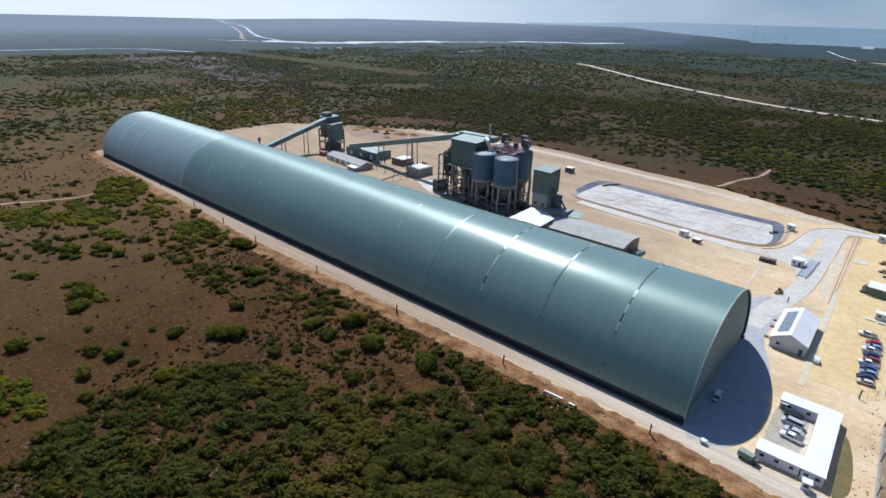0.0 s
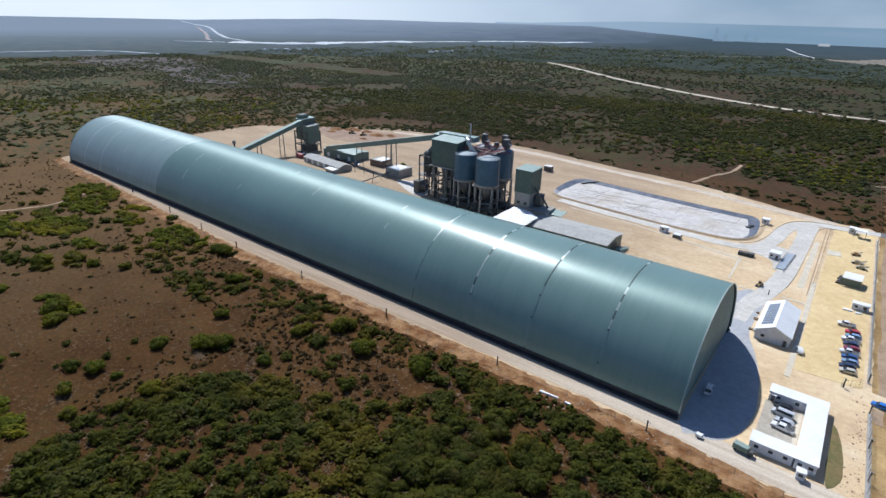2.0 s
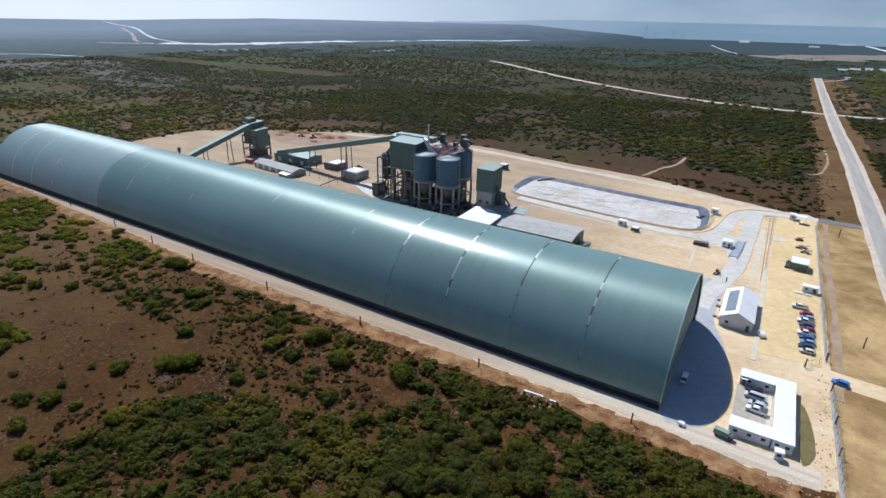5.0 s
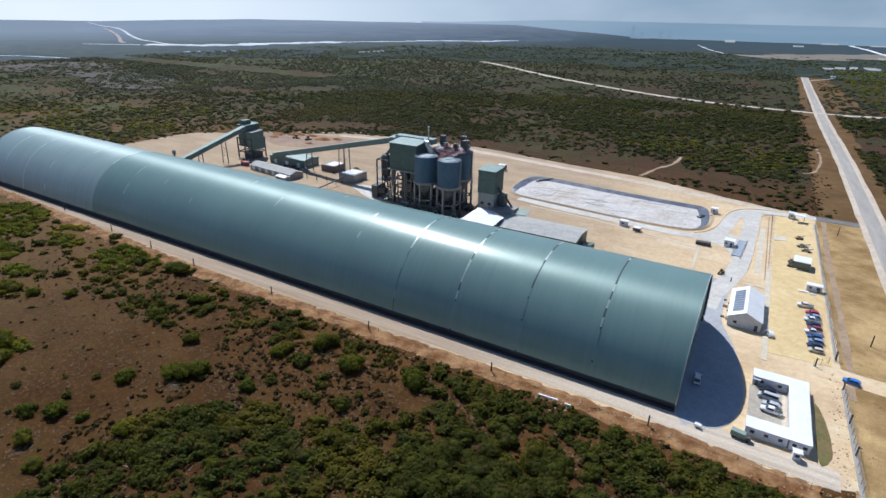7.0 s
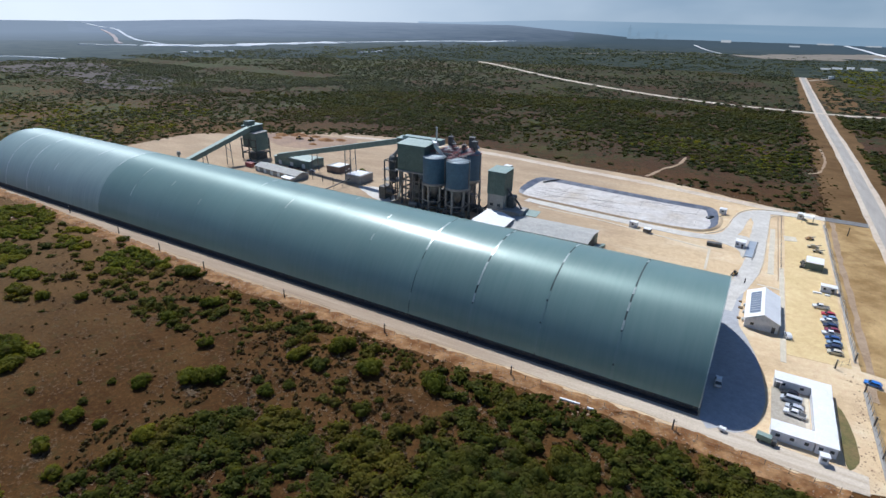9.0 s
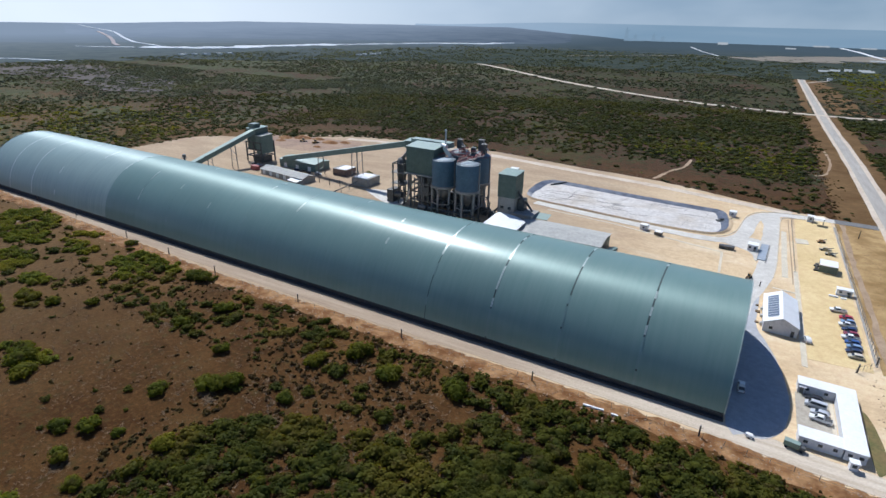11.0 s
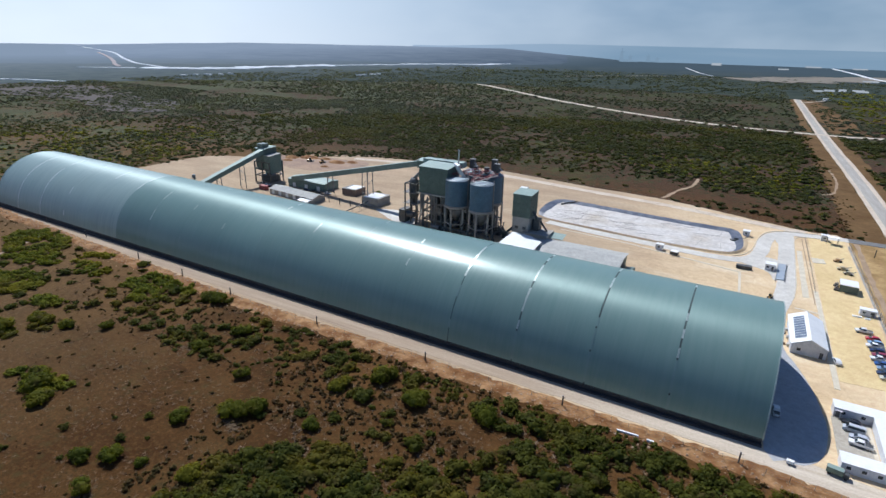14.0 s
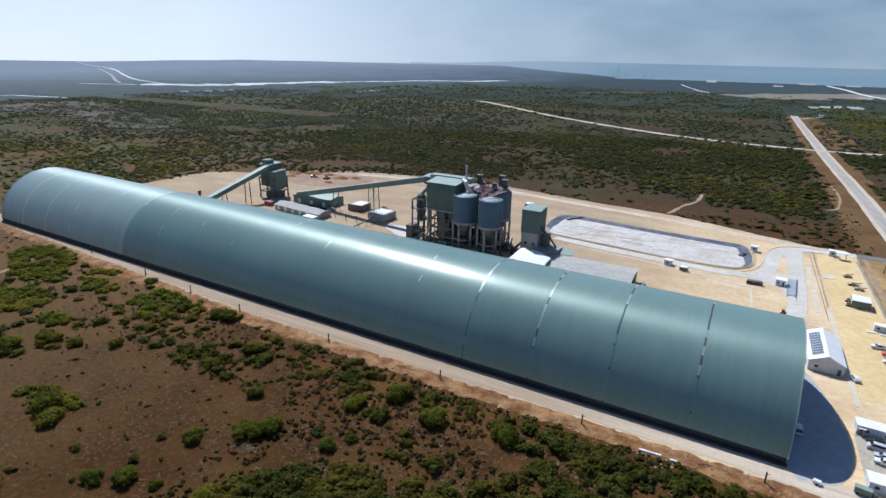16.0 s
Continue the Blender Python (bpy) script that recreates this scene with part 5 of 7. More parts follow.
def workshop(name, x0, x1, y0, y1, z, rise, wall, roof, axis, label, category, rz=0.0, doors=0):
    cx, cy = (x0 + x1) / 2, (y0 + y1) / 2
    root = thing(name, pose(cx, cy, 0.05, 0, 0, rz), label, category)
    hx, hy = (x1 - x0) / 2, (y1 - y0) / 2
    gable_walls(root, -hx, hx, -hy, hy, z, rise, wall, axis)
    gable_roof(root, -hx, hx, -hy, hy, z + 0.06, rise, roof, axis, 0.35)
    for k in range(doors):
        x = -hx + (k + 0.5) * 2 * hx / doors
        part("door", boxed(x - 1.3, x + 1.3, -hy - 0.06, -hy + 0.02, 0.05, 2.9), M_WHITE, root, "pale door")
    return root


workshop("workshop", -281, -250, 129, 143, 5.2, 0.8, M_GALLERY, M_GREEN_ROOF, "x", "green sheet workshop with a low roof", "workshop", 0, 3)
workshop("store", -277, -237, 106, 116, 3.2, 1.6, M_CONCRETE, M_GREY_ROOF, "x", "long grey store with a pale fibre roof", "store", -7, 6)


def flat_block(name, x0, x1, y0, y1, z, wall, roof, label, category, rz=0.0, windows=0, door=None, group=""):
    """A flat-roofed hut or prefab with windows in its front."""
    root = thing(name, pose((x0 + x1) / 2, (y0 + y1) / 2, 0.1, 0, 0, rz), label, category, group)
    hx, hy = (x1 - x0) / 2, (y1 - y0) / 2
    part("wall", boxed(-hx, hx, -hy, hy, 0, z, 0.03), wall, root)
    part("roof", boxed(-hx - 0.2, hx + 0.2, -hy - 0.2, hy + 0.2, z, z + 0.22, 0.04), roof, root)
    for k in range(windows):
        x = -hx + (k + 0.5) * 2 * hx / windows
        w = part("window", boxed(x - 0.55, x + 0.55, -hy - 0.05, -hy + 0.02, z * 0.42, z * 0.42 + 1.0), M_WALL_WHITE, root)
        part("pane", boxed(x - 0.47, x + 0.47, -hy - 0.07, -hy - 0.04, z * 0.42 + 0.08, z * 0.42 + 0.92), M_GLASS, w, "dark glass")
    if door is not None:
        part("door", boxed(door - 0.45, door + 0.45, -hy - 0.06, -hy + 0.02, 0.02, 2.05), M_STEEL, root, "grey door")
    return root


M_BRICK = surface("brown_brick_wall", (0.22, 0.155, 0.125), (0.17, 0.125, 0.105), 0.9, 0, 0.3, 5.0, 0.02)
flat_block("switch_house", -237.5, -227, 131.5, 142, 4.0, M_BRICK, M_CONCRETE, "brown brick switch house with a white roof sheet", "building")
flat_block("substation", -212.5, -201.5, 119.5, 132.5, 4.6, M_CONCRETE, M_CONCRETE, "grey concrete substation with a white roof sheet", "building")
part("hatch", boxed(-4.8, 4.2, -5.6, 4.6, 4.82, 4.96), M_WHITE, bpy.data.objects["substation"], "white roof sheet")
part("roof_sheet", boxed(-2.6, 4.9, -4.6, 4.8, 4.22, 4.36), M_WHITE, bpy.data.objects["switch_house"], "white roof sheet")
workshop("lean_to", -246, -238, 99.5, 104, 2.4, 0.3, M_CONCRETE, M_WHITE, "x", "small white-roofed lean-to at the store", "shed", -6)
flat_block("red_container", -290, -284, 111.5, 114, 2.6, M_RED, M_RED, "faded red steel container by the store", "container", -6)


# Added block, only there to darken the space behind the silo legs.
flat_block("dark_infill_block", -144, -123, 111.5, 114.5, 9.0, M_DARK, M_STEEL, "added dark block that fills the space between the silos", "building")


def blower_pipes():
    """Bent dusty pipes that carry cement between the silo legs."""
    root = thing("pipe_run", pose(0, 0, 0), "dusty bent blower pipes between the silo legs", "pipes")
    for k, (x, y) in enumerate(((-145, 99.5), (-142, 98.8), (-136, 99.4), (-132, 98.6), (-128.5, 99.2), (-122, 99.0), (-119, 101.5))):
        bm = bmesh.new()
        pts = [Vector((x, y, 0.1)), Vector((x, y, 3.5 + k % 3)), Vector((x + 0.8, y + 1.2, 4.6 + k % 3)), Vector((x + 2.4, y + 6, 5.2 + k % 3)), Vector((x + 2.6, y + 7, 9))]
        for a, b in zip(pts, pts[1:]):
            rod(bm, a, b, 0.32, 0.32, 10)
        part("pipe", bm, M_STEEL if k % 2 else M_DARK, root)
        part("valve", boxed(x - 0.7, x + 0.7, y - 0.6, y + 0.6, 0.1, 1.5, 0.1), M_DARK, root, "dark valve box")


blower_pipes()


# ------------------------------------------------------------ offices, gate and yard
def office_wing(x0, x1, y0, y1, z, windows, label, door=None):
    return flat_block("office_block", x0, x1, y0, y1, z, M_WALL_WHITE, M_WHITE, label, "office", 0.0, windows, door, "office blocks round the court")


wing = office_wing(17.0, 30.2, 23.7, 27.8, 2.7, 3, "white prefab office wing with a flat white roof", -5.6)
part("porch", boxed(-6.5, -4.7, -2.9, -2.1, 2.25, 2.35), M_WHITE, wing, "small porch roof")
for x in (-6.4, -4.8):
    part("porch_post", rod(bmesh.new(), (x, -2.8, 0), (x, -2.8, 2.3), 0.06), M_STEEL, wing)
office_wing(25.7, 30.1, -0.8, 23.3, 2.75, 2, "long white prefab office wing with a flat roof")
office_wing(16.3, 25.4, -0.6, 3.7, 2.6, 3, "white prefab office wing with barred windows")
sheet("court", [(16.6, 4.0), (25.5, 4.0), (25.5, 23.4), (16.6, 23.4)], 0.2, 0.1, surface("grey_court_gravel", (0.43, 0.385, 0.315), (0.36, 0.32, 0.26), 0.95, 0, 0.1, 1.5, 0.02), "grey gravel court between the offices", "court", 0, False)
sheet("court_kerb", [(24.4, 4.2), (25.4, 4.2), (25.4, 23.3), (24.4, 23.3)], 0.24, 0.1, M_KERB, "pale concrete walk in the court", "path", 0, False)
flat_block("guard_hut", 26.5, 28.2, -4.2, -2.7, 2.1, M_WALL_WHITE, M_WHITE, "small white guard hut by the offices", "hut", 4, 1)


def gable_house():
    root = thing("laboratory", pose(0, 0, 0.08), "white gabled building with solar panels on its roof", "building")
    x0, x1, y0, y1, z, rise = 7.9, 17.9, 56.4, 79.5, 3.6, 2.4
    gable_walls(root, x0, x1, y0, y1, z, rise, M_WALL_WHITE, "y")
    gable_roof(root, x0, x1, y0, y1, z + 0.06, rise, M_WHITE, "y", 0.3, "white sheet roof")
    k = math.atan2(rise, (x1 - x0) / 2)
    for i in range(9):
        y = 59.8 + i * 1.95
        panel = part("solar_panel", boxed(-1.65, 1.65, -0.82, 0.82, 0.0, 0.06), M_SOLAR, root, "dark solar panel")
        panel.matrix_local = Matrix.Translation((10.35, y, z + 0.06 + (10.35 - x0) * math.tan(k) + 0.12)) @ Matrix.Rotation(-k, 4, "Y")
        for s in (-0.86, 0.86):
            part("panel_frame", boxed(-1.7, 1.7, s - 0.04, s + 0.04, 0.0, 0.09), M_WHITE, panel, "pale frame")
    w = part("window", boxed(9.6, 10.7, y0 - 0.06, y0 + 0.02, 1.3, 2.3), M_STEEL, root)
    part("pane", boxed(9.7, 10.6, y0 - 0.08, y0 - 0.05, 1.4, 2.2), M_GLASS, w, "dark glass")
    part("door", boxed(16.0, 17.0, y0 - 0.06, y0 + 0.02, 0.05, 2.15), M_DARK, root, "dark door")
    for y in (60, 66, 72):
        part("air_unit", boxed(7.1, 7.9, y, y + 1.1, 0.3, 1.1, 0.05), M_GALV, root, "wall air unit")
    for y, s in ((61, 1.2), (69.5, 1.6), (75, 1.0)):
        part("pallet", boxed(5.6, 5.6 + s, y, y + s, 0.0, 0.4), M_TWIG, root, "wooden pallet")
    part("gutter", boxed(x0 - 0.45, x0 - 0.3, y0, y1, z - 0.25, z - 0.1), M_WHITE, root)


gable_house()


def handrail(pts, label):
    root = thing("handrail", pose(0, 0, 0.15), label, "rail")
    for a, b in zip(pts, pts[1:]):
        part("rail", beam(bmesh.new(), (*a, 1.0), (*b, 1.0), 0.09, 0.09), M_GALV, root)
    for a in pts:
        part("post", rod(bmesh.new(), (*a, 0), (*a, 1.0), 0.05), M_GALV, root)


handrail([(18.3, 55), (19.4, 56), (20.2, 58)], "bent galvanised handrail at the building's corner")

E_PAINT = {}


def paint(name, color):
    if name not in E_PAINT:
        m, nodes, links, p = shader(name + "_car_paint")
        p.inputs["Base Color"].default_value = (*color, 1)
        p.inputs["Roughness"].default_value = 0.3
        p.inputs["Coat Weight"].default_value = 0.6
        E_PAINT[name] = m
    return E_PAINT[name]


COLORS = {"white": (0.75, 0.75, 0.74), "red": (0.45, 0.02, 0.03), "maroon": (0.22, 0.02, 0.04), "blue": (0.03, 0.09, 0.27), "bright_blue": (0.02, 0.16, 0.55),
          "navy": (0.02, 0.035, 0.09), "silver": (0.5, 0.52, 0.55), "black": (0.02, 0.02, 0.025), "beige": (0.55, 0.52, 0.42), "pale_blue": (0.2, 0.3, 0.45), "green": (0.07, 0.13, 0.10)}
WORDS = {"bright_blue": "bright blue", "pale_blue": "pale blue"}


def car(color, x, y, rz, kind="hatch", group="cars in the car park", where="parked on gravel"):
    """A car, pick-up or van whose nose points along +x."""
    name = {"hatch": "car", "pickup": "pickup_truck", "van": "minibus"}[kind]
    words = WORDS.get(color, color)
    root = thing(name, pose(x, y, 0.2, 0, 0, rz), f"{words} {'double-cab pick-up' if kind == 'pickup' else 'minibus' if kind == 'van' else 'hatchback car'} {where}", "car", group)
    body = paint(color, COLORS[color])
    n, w = {"hatch": (2.15, 0.87), "pickup": (2.6, 0.92), "van": (2.5, 0.92)}[kind]
    if kind == "van":
        side = [(-n, 0.32), (n, 0.32), (n, 0.95), (n - 0.75, 1.2), (n - 1.3, 1.95), (-n + 0.1, 1.98), (-n, 1.6)]
        glass = [(-n + 0.25, 1.2), (n - 0.85, 1.2), (n - 1.35, 1.85), (-n + 0.3, 1.85)]
    elif kind == "pickup":
        side = [(-n, 0.42), (n, 0.42), (n, 0.95), (n - 1.2, 1.1), (n - 1.75, 1.72), (-0.55, 1.75), (-0.75, 1.08), (-n, 1.08)]
        glass = [(-0.55, 1.15), (n - 1.32, 1.15), (n - 1.78, 1.66), (-0.5, 1.68)]
    else:
        side = [(-n, 0.3), (n, 0.3), (n, 0.72), (n - 1.0, 0.92), (n - 1.75, 1.42), (-n + 0.8, 1.45), (-n + 0.1, 0.98), (-n, 0.7)]
        glass = [(-n + 0.35, 0.96), (n - 1.1, 0.94), (n - 1.78, 1.36), (-n + 0.85, 1.38)]

    def loft(shape, half, pull):
        bm = bmesh.new()
        rows = []
        for yy, s in ((-half, 1), (half, 1)):
            rows.append([bm.verts.new((px, yy * (1 - pull * max(0.0, pz - 0.9)), pz)) for px, pz in shape])
        bm.faces.new(rows[0])
        bm.faces.new(rows[1][::-1])
        for i in range(len(shape)):
            j = (i + 1) % len(shape)
            bm.faces.new((rows[0][i], rows[1][i], rows[1][j], rows[0][j]))
        bmesh.ops.recalc_face_normals(bm, faces=bm.faces)
        return bm

    bm = loft(side, w, 0.28)
    bmesh.ops.bevel(bm, geom=list(bm.edges), offset=0.06, segments=2, affect="EDGES", profile=0.6)
    part("body", bm, body, root)
    part("side_windows", loft(glass, w + 0.012, 0.28), M_GLASS, root, "dark side glass")
    front = [g for g in glass if g[0] > 0]
    if len(front) == 2:
        (ax, az), (bx, bz) = front
        bm = bmesh.new()
        for s in (1,):
            half0, half1 = w * (1 - 0.28 * max(0.0, az - 0.9)) - 0.08, w * (1 - 0.28 * max(0.0, bz - 0.9)) - 0.1
            bm.faces.new([bm.verts.new(c) for c in ((ax + 0.14, -half0, az + 0.02), (ax + 0.14, half0, az + 0.02), (bx + 0.12, half1, bz + 0.02), (bx + 0.12, -half1, bz + 0.02))])
        part("windscreen", bm, M_GLASS, root, "dark windscreen")
    if kind == "pickup":
        part("load_bed", boxed(-n + 0.1, -0.85, -w + 0.12, w - 0.12, 1.02, 1.1), M_DARK, root, "dark load bed")
    for sx in (-n + 0.75, n - 0.85):
        for sy in (-w + 0.05, w - 0.05):
            wheel = part("wheel", rod(bmesh.new(), (sx, sy - 0.11, 0.32), (sx, sy + 0.11, 0.32), 0.33, sides=14), M_TYRE, root)
            part("rim", rod(bmesh.new(), (sx, sy - 0.125, 0.32), (sx, sy + 0.125, 0.32), 0.19, sides=10), M_GALV, wheel)
    for sy in (-w + 0.22, w - 0.22):
        part("headlight", boxed(n - 0.06, n + 0.015, sy - 0.16, sy + 0.16, 0.62, 0.78), M_GALV, root)
        part("tail_light", boxed(-n - 0.015, -n + 0.05, sy - 0.12, sy + 0.12, 0.7, 0.9), M_RED, root)
    return root


row = ("red", "pale_blue", "white", "navy", "maroon", "white", "blue", "pale_blue", "navy", "beige")
for k, c in enumerate(row):
    car(c, 33.5 + 0.3 * math.sin(k * 2.1), 80.4 - k * 3.08, 182 + 4 * math.sin(k * 1.7), "pickup" if c == "white" else "hatch")
car("white", 31.5, 85.4, 184, "pickup")
car("white", 20.9, 56.4, 100, "hatch", "cars in the yard", "standing alone by the path")
car("bright_blue", 41.6, 38.9, 168, "hatch", "cars in the yard", "on the sandy track at the gate")
car("white", 3.4, 17.0, 91, "pickup", "cars in the yard", "in the shade of the shed")


def site_trailer(x, y, rz):
    root = thing("site_trailer", pose(x, y, 0.15, 0, 0, rz), "small white box trailer at the corner of the slab", "trailer")
    part("body", boxed(-1.1, 1.1, -0.75, 0.75, 0.45, 1.5, 0.06), M_WHITE, root, "white box body")
    part("drawbar", boxed(1.1, 1.9, -0.05, 0.05, 0.45, 0.55), M_STEEL, root)
    for s in (-1, 1):
        part("wheel", rod(bmesh.new(), (-0.1, s * 0.75, 0.3), (-0.1, s * 0.95, 0.3), 0.3, 0.3, 14), M_TYRE, root)


site_trailer(6.0, -4.0, 172)
bpy.data.objects["site_trailer"].scale = (0.72, 0.72, 0.72)
car("black", 20.9, 21.6, 176, "hatch", "cars in the office court", "in the office court")
car("silver", 21.1, 18.3, 174, "van", "cars in the office court", "in the office court")
car("silver", 21.9, 15.1, 172, "hatch", "cars in the office court", "in the office court")
car("white", 21.9, 12.2, 172, "pickup", "cars in the office court", "in the office court")


def lorry(x, y, rz):
    root = thing("box_lorry", pose(x, y, 0.15, 0, 0, rz), "green box lorry parked by the offices", "lorry")
    part("box", boxed(-2.9, 1.4, -1.1, 1.1, 0.8, 2.7, 0.05), paint("green", COLORS["green"]), root, "dull green box")
    part("box_roof", boxed(-2.85, 1.35, -1.05, 1.05, 2.7, 2.78), M_GREEN_ROOF, root)
    part("cab", boxed(1.5, 2.9, -1.0, 1.0, 0.6, 2.1, 0.15), M_DARK, root, "dark cab")
    part("chassis", boxed(-2.8, 2.8, -0.5, 0.5, 0.5, 0.8), M_DARK, root)
    for sx in (-2.0, 2.1):
        for sy in (-0.95, 0.95):
            part("wheel", rod(bmesh.new(), (sx, sy - 0.14, 0.42), (sx, sy + 0.14, 0.42), 0.42, sides=14), M_TYRE, root)


lorry(15.6, -2.7, -10)
bpy.data.objects["box_lorry"].scale = (0.78, 0.75, 0.7)


def container(x, y, rz, n=6.06, label="dark green steel container on the sand", mat=None):
    root = thing("shipping_container", pose(x, y, 0.1, 0, 0, rz), label, "container")
    mat = mat or M_GREEN
    cladded(root, -n / 2, n / 2, -1.2, 1.2, 0.1, 2.55, mat, "body", 0.45)
    part("roof", boxed(-n / 2, n / 2, -1.22, 1.22, 2.55, 2.62), mat, root)
    part("door", boxed(n / 2 + 0.08, n / 2 + 0.14, -1.1, 1.1, 0.2, 2.45), M_DARK, root)


container(-7.6, 130.2, 2, 6.06, "dark brown low steel container on the sand", M_DARK)
bpy.data.objects["shipping_container"].scale = (1, 1, 0.62)
flat_block("site_cabin", -46.6, -43.2, 134.6, 137.4, 2.6, M_WALL_WHITE, M_WHITE, "small white site cabin by the pond road", "cabin", -8, 1, None, "site cabins")
flat_block("site_cabin", -9.6, -6.4, 181.5, 184.5, 2.8, M_WALL_WHITE, M_WHITE, "small white pump cabin at the pond", "cabin", -5, 1, None, "site cabins")
flat_block("weighbridge_office", 0.8, 4.8, 133.6, 137.6, 2.8, M_WALL_WHITE, M_WHITE, "small white weighbridge office", "cabin", -4, 2, 1.0)
flat_block("gatehouse", 26.6, 29.6, 195.2, 198.4, 3.0, M_WALL_WHITE, M_WHITE, "white gatehouse at the entrance", "gatehouse", -3, 1)
flat_block("prefab_store", 32.2, 37.2, 101.4, 104.0, 2.4, M_WALL_WHITE, M_WHITE, "white prefab store by the fence", "prefab", -3, 2, 1.6)


def open_stand(name, x, y, rz, lx, ly, h, roof, side, label, category):
    """A roof on posts, with low boxes under it."""
    root = thing(name, pose(x, y, 0.12, 0, 0, rz), label, category)
    part("roof", boxed(-lx / 2, lx / 2, -ly / 2, ly / 2, h, h + 0.18, 0.03), roof, root)
    for sx in (-1, 1):
        for sy in (-1, 1):
            part("post", boxed(sx * (lx / 2 - 0.15) - 0.07, sx * (lx / 2 - 0.15) + 0.07, sy * (ly / 2 - 0.15) - 0.07, sy * (ly / 2 - 0.15) + 0.07, 0, h), M_STEEL, root)
    if side:
        part("side_panel", boxed(-lx / 2, lx / 2, -ly / 2 + 0.02, -ly / 2 + 0.1, 0.3, h - 0.1), side, root, "dark green panel")
        part("end_panel", boxed(lx / 2 - 0.1, lx / 2 - 0.02, -ly / 2 + 0.2, ly / 2 - 0.2, 0.3, h - 0.1), side, root, "dark green panel")
    return root


open_stand("green_carport", 31, 126.3, -4, 6.4, 7.6, 3.3, M_WHITE, M_GREEN, "open shelter with a white roof and green sides", "shelter")
open_stand("gate_canopy", 31.2, 192.5, -4, 5, 4, 3.6, M_WHITE, None, "white canopy over the gate lane", "canopy")
open_stand("pump_stand", -37.4, 131.5, -6, 3.4, 3.0, 1.9, M_WHITE, M_DARK, "white-topped pump stand on the sand", "stand")
open_stand("compressor_stand", -140.5, 201, 4, 5, 4.5, 3.4, M_WHITE, M_DARK, "white-topped compressor behind the works", "machine")


def weighbridge():
    root = thing("weighbridge", pose(7.2, 134.5, 0.22, 0, 0, -4), "blue-grey weighbridge deck in the entrance road", "weighbridge")
    part("deck", boxed(-1.6, 1.6, -11, 11, 0, 0.25, 0.03), surface("worn_blue_deck", (0.27, 0.32, 0.38), (0.36, 0.39, 0.42), 0.6, 0.1, 0.4, 3, 0.0), root)
    for x in (-1.75, 1.75):
        part("guide_rail", beam(bmesh.new(), (x, -14, 0.55), (x, 11, 0.55), 0.14, 0.25), M_DARK if x > 0 else M_KERB, root, "low guide rail")
    for y in (-10, -5, 0, 5, 10):
        part("rail_post", boxed(1.65, 1.85, y - 0.1, y + 0.1, -0.05, 0.45), M_DARK, root)


weighbridge()


def loader(x, y, rz, label):
    root = thing("wheel_loader", pose(x, y, 0.12, 0, 0, rz), label, "loader", "wheel loaders")
    yellow = paint("loader_yellow", (0.42, 0.24, 0.05))
    part("body", boxed(-2.2, 0.4, -0.9, 0.9, 0.8, 1.8, 0.15), yellow, root)
    part("cab", boxed(-0.3, 1.0, -0.75, 0.75, 1.6, 3.0, 0.1), M_GLASS, root, "dark glazed cab")
    part("cab_roof", boxed(-0.35, 1.05, -0.8, 0.8, 3.0, 3.12), yellow, root)
    part("arm", beam(bmesh.new(), (0.8, 0, 1.2), (2.6, 0, 0.6), 0.7, 0.35), yellow, root)
    part("bucket", boxed(2.3, 3.3, -1.2, 1.2, 0.1, 0.9, 0.1), M_DARK, root, "dark bucket")
    for sx in (-1.5, 1.1):
        for sy in (-0.95, 0.95):
            part("wheel", rod(bmesh.new(), (sx, sy - 0.25, 0.7), (sx, sy + 0.25, 0.7), 0.7, sides=16), M_TYRE, root)


loader(2.6, 100.4, 250, "yellow wheel loader on the sandy yard")
bpy.data.objects["wheel_loader"].scale = (0.62, 0.62, 0.7)
loader(-322, 196, 30, "small loader in the far stockyard")
loader(-310, 197, 80, "dark loader in the far stockyard")


def equipment(x, y, rz, color, n, label):
    root = thing("yard_equipment", pose(x, y, 0.17, 0, 0, rz), label, "equipment", "equipment in the yard")
    m = paint(*color)
    part("frame", boxed(-n, n, -0.8, 0.8, 0.4, 0.8, 0.05), m, root)
    part("hopper", boxed(-n * 0.5, n * 0.3, -0.7, 0.7, 0.8, 1.6, 0.1, 0.1), m, root)
    part("boom", beam(bmesh.new(), (n * 0.2, 0, 1.0), (n * 1.3, 0.3, 1.7), 0.25, 0.25), M_STEEL, root)
    for sx in (-n * 0.6, n * 0.6):
        part("wheel", rod(bmesh.new(), (sx, -0.9, 0.4), (sx, 0.9, 0.4), 0.4, sides=12), M_TYRE, root)


for x, y, rz, c, n in ((31, 163.5, 20, ("dull_orange", (0.36, 0.2, 0.07)), 1.8), (32, 152.5, 5, ("sand", (0.45, 0.38, 0.24)), 2.4), (33.5, 147, -10, ("sand", (0.45, 0.38, 0.24)), 2.0), (27.4, 129, 60, ("grey", (0.15, 0.15, 0.15)), 0.8), (26.9, 124, 80, ("grey", (0.15, 0.15, 0.15)), 0.8)):
    equipment(x, y, rz, c, n, f"{c[0].replace('_', ' ')} trailer-mounted machine parked in the yard")
for x, y, n in ((31.2, 99.2, 3.0), (34.4, 98.6, 1.8)):
    tagged(part("timber_stack", boxed(x - n / 2, x + n / 2, y - 0.5, y + 0.5, 0.15, 0.6, 0.05), M_WHITE, None), "pale stack of boards beside the prefab store", "timber", "board stacks")


